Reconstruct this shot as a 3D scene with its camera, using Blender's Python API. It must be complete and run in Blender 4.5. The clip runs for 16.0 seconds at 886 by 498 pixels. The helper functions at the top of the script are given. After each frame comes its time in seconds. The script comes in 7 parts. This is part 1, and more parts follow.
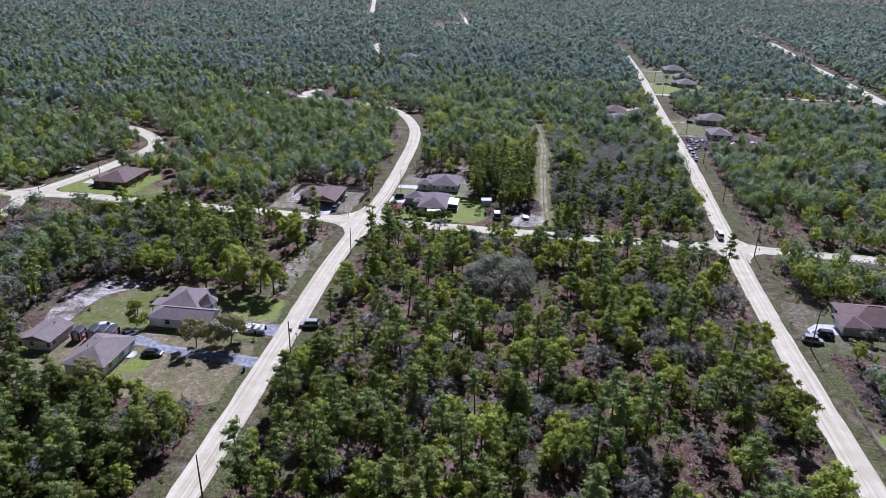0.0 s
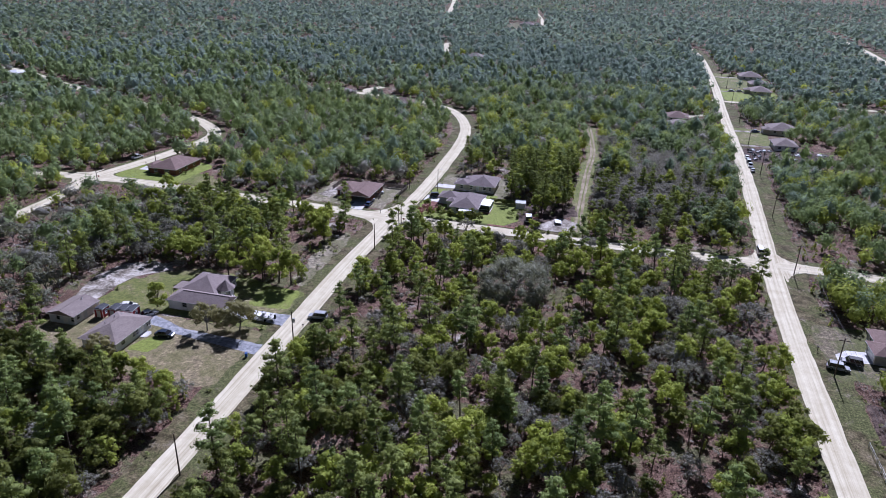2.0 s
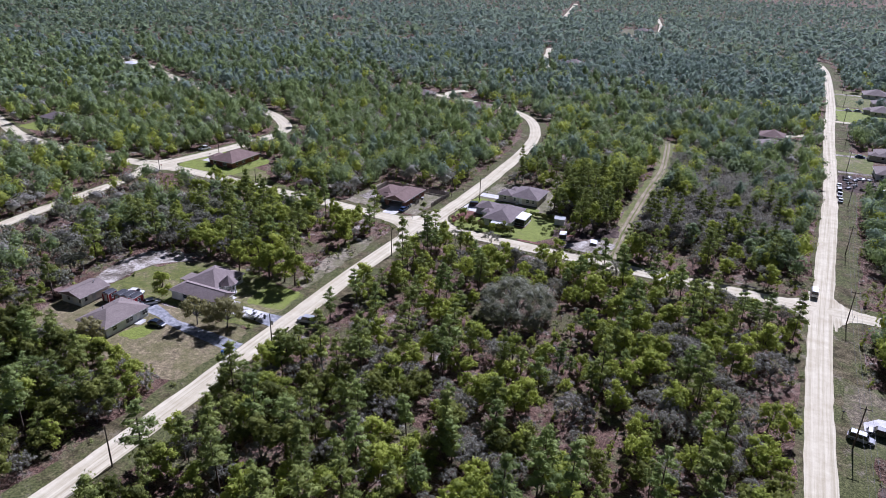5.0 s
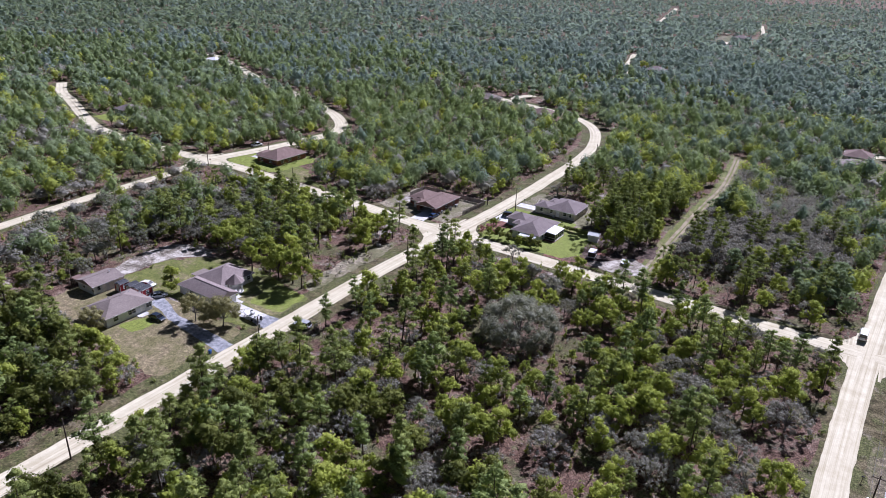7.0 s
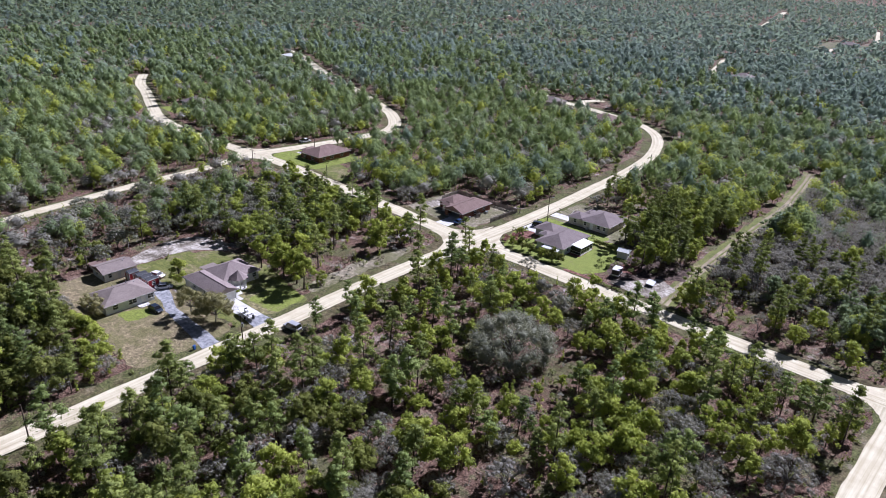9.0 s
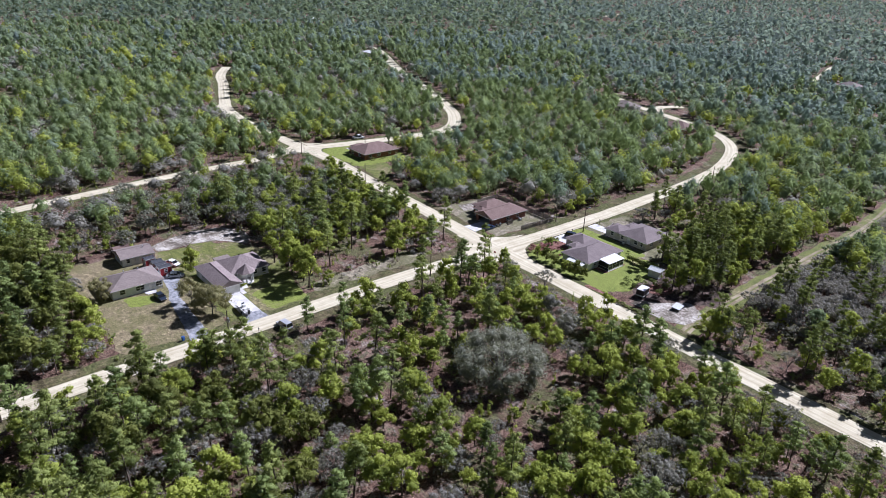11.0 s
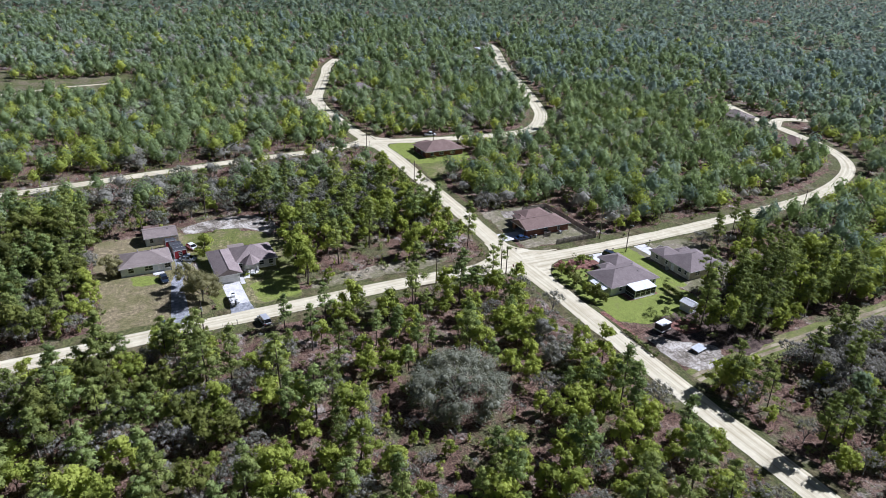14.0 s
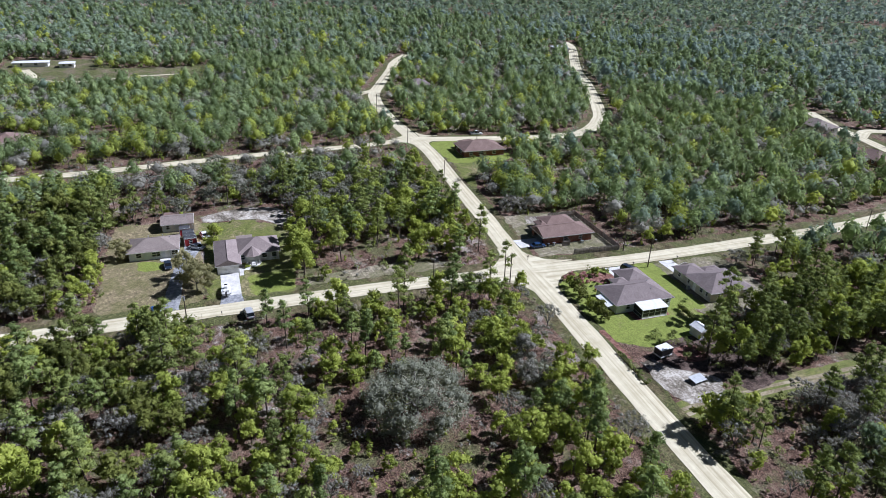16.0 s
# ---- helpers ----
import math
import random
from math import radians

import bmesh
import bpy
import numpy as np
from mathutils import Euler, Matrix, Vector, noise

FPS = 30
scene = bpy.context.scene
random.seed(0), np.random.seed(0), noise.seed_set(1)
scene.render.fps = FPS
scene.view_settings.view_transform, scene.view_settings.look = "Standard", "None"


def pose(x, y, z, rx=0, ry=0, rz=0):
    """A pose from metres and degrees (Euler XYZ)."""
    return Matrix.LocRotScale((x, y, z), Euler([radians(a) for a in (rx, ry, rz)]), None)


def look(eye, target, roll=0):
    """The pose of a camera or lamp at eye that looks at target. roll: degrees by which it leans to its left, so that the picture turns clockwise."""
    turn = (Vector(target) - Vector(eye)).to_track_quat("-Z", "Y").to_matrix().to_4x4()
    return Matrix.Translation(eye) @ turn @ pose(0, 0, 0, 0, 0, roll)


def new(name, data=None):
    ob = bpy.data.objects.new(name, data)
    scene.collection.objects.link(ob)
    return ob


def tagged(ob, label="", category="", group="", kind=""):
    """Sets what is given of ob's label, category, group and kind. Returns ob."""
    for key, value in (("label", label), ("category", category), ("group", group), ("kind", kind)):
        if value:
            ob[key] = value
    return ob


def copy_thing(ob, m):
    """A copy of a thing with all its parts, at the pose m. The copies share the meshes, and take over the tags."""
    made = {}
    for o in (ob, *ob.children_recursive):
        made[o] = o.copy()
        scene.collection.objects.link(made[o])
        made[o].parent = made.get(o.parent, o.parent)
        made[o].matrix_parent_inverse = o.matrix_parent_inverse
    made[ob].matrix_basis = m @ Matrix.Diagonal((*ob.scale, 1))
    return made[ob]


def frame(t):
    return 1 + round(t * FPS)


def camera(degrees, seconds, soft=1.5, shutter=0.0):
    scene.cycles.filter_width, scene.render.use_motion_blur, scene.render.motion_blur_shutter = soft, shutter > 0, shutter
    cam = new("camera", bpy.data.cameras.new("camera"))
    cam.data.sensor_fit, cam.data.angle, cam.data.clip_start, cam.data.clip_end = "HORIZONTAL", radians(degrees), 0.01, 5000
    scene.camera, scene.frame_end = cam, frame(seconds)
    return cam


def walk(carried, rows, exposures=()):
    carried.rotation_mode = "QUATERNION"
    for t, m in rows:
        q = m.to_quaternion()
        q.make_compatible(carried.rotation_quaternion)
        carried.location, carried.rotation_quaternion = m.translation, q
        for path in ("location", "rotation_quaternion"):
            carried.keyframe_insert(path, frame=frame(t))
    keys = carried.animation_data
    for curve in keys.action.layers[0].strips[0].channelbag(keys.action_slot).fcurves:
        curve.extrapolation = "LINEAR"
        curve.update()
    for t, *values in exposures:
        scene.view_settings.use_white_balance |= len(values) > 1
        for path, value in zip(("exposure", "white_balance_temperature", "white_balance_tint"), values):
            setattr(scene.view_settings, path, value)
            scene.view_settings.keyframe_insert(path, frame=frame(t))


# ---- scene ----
cam = camera(66.0, 16.0, soft=0.6)
METRES, EYE, TILT, LEAN, TURN = 181.0, 85.0, 0.0, 0.0, 6.9
ROWS = [
    (0.0, 0.0, 0.0, 0.0, 0.5, -23.17, -1.16),
    (0.5, 0.0198, -0.0008, 0.0002, 2.03, -23.2, -1.24),
    (1.0, 0.0415, 0.0001, 0.0001, 3.71, -23.21, -1.33),
    (1.5, 0.065, 0.003, 0.0007, 5.61, -23.27, -1.4),
    (2.0, 0.0892, 0.0084, 0.0011, 7.48, -23.32, -1.48),
    (2.5, 0.1143, 0.0163, 0.0018, 9.2, -23.34, -1.53),
    (3.0, 0.1394, 0.0263, 0.0024, 10.77, -23.37, -1.6),
    (3.5, 0.165, 0.0382, 0.0031, 12.32, -23.39, -1.67),
    (4.0, 0.1905, 0.0521, 0.0039, 13.89, -23.41, -1.73),
    (6.5, 0.313, 0.1448, 0.0073, 24.73, -23.51, -2.07),
    (7.0, 0.3365, 0.1672, 0.0078, 26.34, -23.57, -2.09),
    (7.5, 0.3591, 0.1903, 0.0077, 28.0, -23.63, -2.09),
    (8.0, 0.3808, 0.2145, 0.0076, 30.15, -23.7, -2.13),
    (8.5, 0.402, 0.2397, 0.0073, 32.33, -23.78, -2.15),
    (9.0, 0.4226, 0.266, 0.0073, 34.52, -23.86, -2.17),
    (11.5, 0.5135, 0.4104, 0.0033, 45.51, -24.33, -2.12),
    (12.0, 0.5286, 0.441, 0.0027, 47.64, -24.44, -2.11),
    (12.5, 0.5426, 0.4722, 0.0021, 49.8, -24.54, -2.1),
    (13.0, 0.5555, 0.5041, 0.0011, 51.93, -24.63, -2.06),
    (13.5, 0.5674, 0.5366, 0.0005, 54.02, -24.74, -2.02),
    (14.0, 0.5786, 0.5695, -0.0005, 56.12, -24.85, -1.97),
    (14.5, 0.5884, 0.6025, -0.0014, 58.21, -24.95, -1.93),
    (15.0, 0.5976, 0.636, -0.0023, 60.29, -25.06, -1.86),
    (15.5, 0.6061, 0.6697, -0.0035, 62.41, -25.17, -1.8),
    (16.0, 0.613, 0.704, -0.0046, 64.56, -25.29, -1.74),
]
walk(cam, [(t, pose(0, 0, EYE, TILT, LEAN, TURN) @ pose(METRES * x, METRES * y, METRES * z, 90 + pitch, roll, yaw)) for t, x, y, z, yaw, pitch, roll in ROWS],
     exposures=[(0.0, 0.36, 5010, 29), (3.5, 0.33, 5080, 29), (8.5, 0.60, 5290, 27), (16.0, 0.48, 5250, 17)])

# ---- world, sun, exposure ----
SUN_ELEVATION, SUN_AZIMUTH = 43.0, 4.0      # degrees; azimuth from +y towards +x
world = bpy.data.worlds.new("sky")
scene.world = world
world.use_nodes = True
wn = world.node_tree.nodes
sky = wn.new("ShaderNodeTexSky")
sky.sky_type = "NISHITA"
sky.sun_disc = False
sky.sun_elevation = radians(SUN_ELEVATION)
sky.sun_rotation = radians(SUN_AZIMUTH)
wn["Background"].inputs["Strength"].default_value = 0.016
world.node_tree.links.new(sky.outputs[0], wn["Background"].inputs["Color"])
sun = new("sun", bpy.data.lights.new("sun", "SUN"))
sun.data.energy, sun.data.angle, sun.data.color = 5.0, radians(0.53), (1.0, 0.955, 0.88)
_el, _az = radians(SUN_ELEVATION), radians(SUN_AZIMUTH)
sun.matrix_world = look((0, 0, 300), (-300 * math.sin(_az) * math.cos(_el), -300 * math.cos(_az) * math.cos(_el), 300 - 300 * math.sin(_el)))


# ---- materials ----
def material(name, rough=0.8, metal=0.0, spec=0.3):
    m = bpy.data.materials.new(name)
    m.use_nodes = True
    b = m.node_tree.nodes["Principled BSDF"]
    b.inputs["Roughness"].default_value = rough
    b.inputs["Metallic"].default_value = metal
    b.inputs["Specular IOR Level"].default_value = spec
    return m, m.node_tree.nodes, m.node_tree.links, b


def noise_node(nodes, links, coord, scale, detail=4.0, rough=0.6, stretch=None):
    n = nodes.new("ShaderNodeTexNoise")
    n.inputs["Scale"].default_value = scale
    n.inputs["Detail"].default_value = detail
    n.inputs["Roughness"].default_value = rough
    if stretch:
        mp = nodes.new("ShaderNodeMapping")
        mp.inputs["Scale"].default_value = stretch
        links.new(coord, mp.inputs["Vector"])
        coord = mp.outputs[0]
    links.new(coord, n.inputs["Vector"])
    return n.outputs["Fac"]


def ramp(nodes, links, fac, stops):
    r = nodes.new("ShaderNodeValToRGB")
    while len(r.color_ramp.elements) < len(stops):
        r.color_ramp.elements.new(0.5)
    for e, (p, c) in zip(r.color_ramp.elements, stops):
        e.position = p
        e.color = (*c, 1) if len(c) == 3 else c
    links.new(fac, r.inputs["Fac"])
    return r.outputs["Color"]


def mix(nodes, links, fac, a, b, blend="MIX"):
    m = nodes.new("ShaderNodeMix")
    m.data_type = "RGBA"
    m.blend_type = blend
    for sock, v in ((m.inputs[0], fac), (m.inputs[6], a), (m.inputs[7], b)):
        if isinstance(v, (int, float)):
            sock.default_value = v
        elif isinstance(v, tuple):
            sock.default_value = (*v, 1)
        else:
            links.new(v, sock)
    return m.outputs[2]


def bump(nodes, links, bsdf, fac, strength, distance):
    b = nodes.new("ShaderNodeBump")
    b.inputs["Strength"].default_value = strength
    b.inputs["Distance"].default_value = distance
    links.new(fac, b.inputs["Height"])
    links.new(b.outputs[0], bsdf.inputs["Normal"])


def where(nodes):
    return nodes.new("ShaderNodeNewGeometry").outputs["Position"]


def surface(name, colours, scale=1.0, fine=12.0, rough=0.8, metal=0.0, spec=0.3, relief=0.0, stretch=None, object_space=False):
    """A two-scale mottled surface: colours are three, from dark to light."""
    m, n, l, b = material(name, rough, metal, spec)
    p = n.new("ShaderNodeTexCoord").outputs["Object"] if object_space else where(n)
    big = noise_node(n, l, p, scale, 5, 0.6, stretch)
    small = noise_node(n, l, p, fine, 4, 0.7, stretch)
    f = n.new("ShaderNodeMath")
    f.operation = "MULTIPLY_ADD"
    f.inputs[1].default_value = 0.45
    l.new(small, f.inputs[0])
    s = n.new("ShaderNodeMath")
    s.operation = "MULTIPLY"
    s.inputs[1].default_value = 0.55
    l.new(big, s.inputs[0])
    l.new(s.outputs[0], f.inputs[2])
    l.new(ramp(n, l, f.outputs[0], [(0.41, colours[0]), (0.5, colours[1]), (0.59, colours[2])]), b.inputs["Base Color"])
    if relief:
        bump(n, l, b, small, 0.6, relief)
    return m


def foliage(name, dark, middle, light, spread=0.1, through_light=0.25, sprig=4.2, filled=0.44, rough=0.7):
    """Leaf sprays: colour by stand, tree and spray; each spray is broken into leaflets with gaps between them."""
    m, n, l, b = material(name, rough, 0, 0.06)
    p = where(n)
    tree = noise_node(n, l, p, spread, 2, 0.5)
    info = n.new("ShaderNodeObjectInfo").outputs["Random"]
    leaf = n.new("ShaderNodeNewGeometry").outputs["Random Per Island"]
    add = n.new("ShaderNodeMath")
    add.operation = "MULTIPLY_ADD"
    add.inputs[1].default_value = 0.30
    l.new(leaf, add.inputs[0])
    l.new(tree, add.inputs[2])
    add2 = n.new("ShaderNodeMath")
    add2.operation = "MULTIPLY_ADD"
    add2.inputs[1].default_value = 0.30
    l.new(info, add2.inputs[0])
    l.new(add.outputs[0], add2.inputs[2])
    col = ramp(n, l, add2.outputs[0], [(0.46, dark), (0.70, middle), (0.94, light)])
    l.new(col, b.inputs["Base Color"])
    t = n.new("ShaderNodeBsdfTranslucent")
    l.new(mix(n, l, 0.5, col, (light[0] * 1.3, light[1] * 1.3, light[2] * 0.8)), t.inputs["Color"])
    mx = n.new("ShaderNodeMixShader")
    mx.inputs[0].default_value = through_light
    l.new(b.outputs[0], mx.inputs[1])
    l.new(t.outputs[0], mx.inputs[2])
    gap = n.new("ShaderNodeMath")
    gap.operation = "GREATER_THAN"
    gap.inputs[1].default_value = filled
    l.new(noise_node(n, l, p, sprig, 2, 0.7), gap.inputs[0])
    cut = n.new("ShaderNodeMixShader")
    l.new(gap.outputs[0], cut.inputs[0])
    l.new(n.new("ShaderNodeBsdfTransparent").outputs[0], cut.inputs[1])
    l.new(mx.outputs[0], cut.inputs[2])
    l.new(cut.outputs[0], n["Material Output"].inputs["Surface"])
    return m


def speckle(n, l, p, c, scale, low, high=1.25, amount=1.0):
    """Fine litter: a grain that darkens and lightens the colour."""
    g = ramp(n, l, noise_node(n, l, p, scale, 5, 0.8), [(0.42, (low, low, low)), (0.5, (0.9, 0.9, 0.9)), (0.58, (high, high, high))])
    return mix(n, l, amount, c, g, "MULTIPLY")


def ground_material():
    m, n, l, b = material("forest_floor", 0.95, 0, 0.1)
    p = where(n)
    litter = ramp(n, l, noise_node(n, l, p, 0.16, 10, 0.75), [(0.40, (0.062, 0.040, 0.031)), (0.48, (0.140, 0.090, 0.068)), (0.54, (0.230, 0.158, 0.124)), (0.62, (0.38, 0.315, 0.265))])
    rust = ramp(n, l, noise_node(n, l, p, 0.8, 8, 0.8), [(0.43, (0.058, 0.034, 0.025)), (0.5, (0.18, 0.100, 0.068)), (0.57, (0.34, 0.225, 0.17))])
    c = mix(n, l, 0.45, litter, rust)
    weeds = ramp(n, l, noise_node(n, l, p, 0.08, 8, 0.78), [(0.50, (0, 0, 0)), (0.57, (0.85, 0.85, 0.85))])
    green = ramp(n, l, noise_node(n, l, p, 1.2, 8, 0.8), [(0.42, (0.05, 0.055, 0.02)), (0.58, (0.19, 0.20, 0.085))])
    c = mix(n, l, weeds, c, green)
    bare = ramp(n, l, noise_node(n, l, p, 0.05, 10, 0.78, (1.0, 1.3, 1.0)), [(0.57, (0, 0, 0)), (0.62, (0.9, 0.9, 0.9))])
    sandy = ramp(n, l, noise_node(n, l, p, 0.9, 6, 0.75), [(0.42, (0.28, 0.235, 0.20)), (0.57, (0.50, 0.45, 0.40))])
    c = mix(n, l, bare, c, sandy)
    c = speckle(n, l, p, c, 3.2, 0.30, 1.35)
    l.new(c, b.inputs["Base Color"])
    bump(n, l, b, noise_node(n, l, p, 1.8, 8, 0.8), 1.0, 0.35)
    return m


def road_material():
    m, n, l, b = material("limerock_road", 0.9, 0, 0.15)
    uv = n.new("ShaderNodeUVMap").outputs["UV"]
    p = where(n)
    tracks = noise_node(n, l, uv, 1.0, 4, 0.6, (1.1, 0.012, 1.0))
    c = ramp(n, l, tracks, [(0.36, (0.500, 0.444, 0.310)), (0.46, (0.620, 0.562, 0.404)), (0.58, (0.704, 0.650, 0.486))])
    streaks = noise_node(n, l, uv, 1.0, 5, 0.7, (4.5, 0.05, 1.0))
    c = mix(n, l, 0.55, c, ramp(n, l, streaks, [(0.34, (0.70, 0.66, 0.58)), (0.5, (1, 1, 1))]), "MULTIPLY")
    blotch = ramp(n, l, noise_node(n, l, p, 0.22, 6, 0.7), [(0.35, (0.78, 0.75, 0.70)), (0.6, (1, 1, 1))])
    c = mix(n, l, 0.8, c, blotch, "MULTIPLY")
    grit = ramp(n, l, noise_node(n, l, p, 5.0, 5, 0.8), [(0.3, (0.85, 0.84, 0.82)), (0.6, (1, 1, 1))])
    c = mix(n, l, 0.7, c, grit, "MULTIPLY")
    l.new(c, b.inputs["Base Color"])
    bump(n, l, b, tracks, 0.5, 0.08)
    return m


def verge_material():
    m, n, l, b = material("mown_verge", 0.95, 0, 0.1)
    p = where(n)
    base = ramp(n, l, noise_node(n, l, p, 0.35, 9, 0.78), [(0.42, (0.060, 0.050, 0.026)), (0.5, (0.118, 0.098, 0.052)), (0.58, (0.19, 0.158, 0.092))])
    green = ramp(n, l, noise_node(n, l, p, 1.4, 7, 0.78), [(0.42, (0.062, 0.072, 0.025)), (0.58, (0.15, 0.16, 0.06))])
    c = mix(n, l, ramp(n, l, noise_node(n, l, p, 0.09, 7, 0.72), [(0.44, (0, 0, 0)), (0.54, (0.85, 0.85, 0.85))]), base, green)
    sand = ramp(n, l, noise_node(n, l, p, 0.16, 9, 0.8), [(0.56, (0, 0, 0)), (0.62, (0.85, 0.85, 0.85))])
    c = mix(n, l, sand, c, (0.24, 0.205, 0.15))
    c = speckle(n, l, p, c, 2.6, 0.55, 1.3)
    l.new(c, b.inputs["Base Color"])
    bump(n, l, b, noise_node(n, l, p, 3.0, 6, 0.78), 0.8, 0.10)
    return m


def lawn_material(name, dark, light, dry, dryness):
    m, n, l, b = material(name, 0.9, 0, 0.15)
    p = where(n)
    g = ramp(n, l, noise_node(n, l, p, 0.55, 8, 0.78), [(0.41, dark), (0.59, light)])
    d = ramp(n, l, noise_node(n, l, p, 0.10, 9, 0.75), [(dryness, (0, 0, 0)), (dryness + 0.10, (1, 1, 1))])
    dc = ramp(n, l, noise_node(n, l, p, 0.9, 7, 0.78), [(0.42, tuple(v * 0.6 for v in dry)), (0.52, dry), (0.62, tuple(min(v * 1.7, 0.6) for v in dry))])
    c = mix(n, l, d, g, dc)
    c = speckle(n, l, p, c, 2.8, 0.62, 1.25)
    l.new(c, b.inputs["Base Color"])
    bump(n, l, b, noise_node(n, l, p, 3.5, 5, 0.75), 0.7, 0.08)
    return m


def roof_material(name, a, b_, c_):
    m, n, l, b = material(name, 0.9, 0, 0.2)
    p = n.new("ShaderNodeTexCoord").outputs["Object"]
    w = n.new("ShaderNodeTexWave")
    w.wave_type, w.bands_direction = "BANDS", "Z"
    w.inputs["Scale"].default_value = 2.6
    w.inputs["Distortion"].default_value = 1.5
    w.inputs["Detail"].default_value = 3
    w.inputs["Detail Scale"].default_value = 3
    l.new(p, w.inputs["Vector"])
    tabs = noise_node(n, l, p, 3.5, 5, 0.75)
    c = ramp(n, l, tabs, [(0.3, a), (0.5, b_), (0.7, c_)])
    c = mix(n, l, 0.09, c, ramp(n, l, w.outputs["Fac"], [(0.1, (0.55, 0.55, 0.55)), (0.4, (1, 1, 1))]), "MULTIPLY")
    streak = ramp(n, l, noise_node(n, l, p, 0.5, 6, 0.7), [(0.35, (0.72, 0.70, 0.70)), (0.65, (1, 1, 1))])
    l.new(mix(n, l, 0.8, c, streak, "MULTIPLY"), b.inputs["Base Color"])
    bump(n, l, b, w.outputs["Fac"], 0.12, 0.02)
    return m


def paint(name, colour, rough=0.3, metal=0.0, coat=0.0):
    m, n, l, b = material(name, rough, metal, 0.5)
    p = n.new("ShaderNodeTexCoord").outputs["Object"]
    dirt = noise_node(n, l, p, 1.4, 5, 0.7)
    l.new(ramp(n, l, dirt, [(0.3, tuple(v * 0.78 for v in colour)), (0.62, colour)]), b.inputs["Base Color"])
    b.inputs["Coat Weight"].default_value = coat
    return m


def siding(name, colour):
    m, n, l, b = material(name, 0.6, 0, 0.3)
    p = n.new("ShaderNodeTexCoord").outputs["Object"]
    w = n.new("ShaderNodeTexWave")
    w.bands_direction, w.wave_profile = "Z", "SAW"
    w.inputs["Scale"].default_value = 1.6
    l.new(p, w.inputs["Vector"])
    c = ramp(n, l, noise_node(n, l, p, 0.8, 6, 0.7), [(0.3, tuple(v * 0.84 for v in colour)), (0.62, colour)])
    c = mix(n, l, 0.12, c, ramp(n, l, w.outputs["Fac"], [(0.0, (0.6, 0.6, 0.6)), (0.25, (1, 1, 1))]), "MULTIPLY")
    l.new(c, b.inputs["Base Color"])
    bump(n, l, b, w.outputs["Fac"], 0.3, 0.015)
    return m


def brick_material():
    m, n, l, b = material("red_brick", 0.85, 0, 0.2)
    p = n.new("ShaderNodeTexCoord").outputs["Object"]
    t = n.new("ShaderNodeTexBrick")
    t.inputs["Color1"].default_value = (0.24, 0.085, 0.055, 1)
    t.inputs["Color2"].default_value = (0.17, 0.065, 0.05, 1)
    t.inputs["Mortar"].default_value = (0.30, 0.22, 0.18, 1)
    t.inputs["Scale"].default_value = 2.2
    mp = n.new("ShaderNodeMapping")
    mp.inputs["Rotation"].default_value = (radians(90), 0, radians(20))
    l.new(p, mp.inputs["Vector"])
    l.new(mp.outputs[0], t.inputs["Vector"])
    stain = ramp(n, l, noise_node(n, l, p, 0.7, 5, 0.7), [(0.3, (0.7, 0.7, 0.7)), (0.65, (1, 1, 1))])
    l.new(mix(n, l, 0.8, t.outputs["Color"], stain, "MULTIPLY"), b.inputs["Base Color"])
    return m


def glass_material(name, tint=(0.03, 0.035, 0.04)):
    m, n, l, b = material(name, 0.06, 0, 0.6)
    b.inputs["Base Color"].default_value = (*tint, 1)
    return m


M_GROUND = ground_material()
M_ROAD = road_material()
M_VERGE = verge_material()
M_LAWN = lawn_material("lush_lawn", (0.178, 0.214, 0.044), (0.246, 0.284, 0.062), (0.27, 0.24, 0.11), 0.58)
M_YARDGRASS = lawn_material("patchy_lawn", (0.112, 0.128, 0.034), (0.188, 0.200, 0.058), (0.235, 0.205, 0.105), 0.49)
M_DRY = lawn_material("dry_lawn", (0.080, 0.090, 0.030), (0.150, 0.150, 0.060), (0.19, 0.158, 0.104), 0.47)
M_TAN = lawn_material("tan_dead_lawn", (0.140, 0.126, 0.056), (0.230, 0.206, 0.100), (0.262, 0.214, 0.126), 0.45)
M_PALEYARD = lawn_material("sandy_sparse_lawn", (0.125, 0.120, 0.058), (0.220, 0.204, 0.118), (0.300, 0.260, 0.186), 0.46)
# Dark mottling mixes leaf litter with dappled tree shade put into the colour.
M_SAND = surface("white_sand", [(0.095, 0.080, 0.060), (0.27, 0.238, 0.195), (0.56, 0.52, 0.46)], 0.24, 1.6, 0.95, 0, 0.1, 0.08)
M_RUT = surface("sandy_rut", [(0.17, 0.138, 0.085), (0.27, 0.225, 0.150), (0.39, 0.335, 0.235)], 0.15, 2.0, 0.95, 0, 0.1, 0.05)
M_MULCH = surface("red_mulch", [(0.085, 0.042, 0.034), (0.19, 0.092, 0.072), (0.31, 0.18, 0.145)], 1.2, 6, 0.95, 0, 0.1, 0.05)
M_BURNT = surface("dark_leaf_litter", [(0.03, 0.022, 0.018), (0.075, 0.052, 0.042), (0.16, 0.12, 0.10)], 0.5, 4, 0.95, 0, 0.1, 0.08)
M_CONC = surface("pale_concrete", [(0.46, 0.45, 0.43), (0.60, 0.58, 0.55), (0.68, 0.66, 0.63)], 0.5, 5, 0.85, 0, 0.2, 0.01)
M_GRAVEL = surface("grey_gravel", [(0.16, 0.165, 0.18), (0.27, 0.275, 0.29), (0.40, 0.40, 0.41)], 0.9, 8, 0.95, 0, 0.15, 0.04)
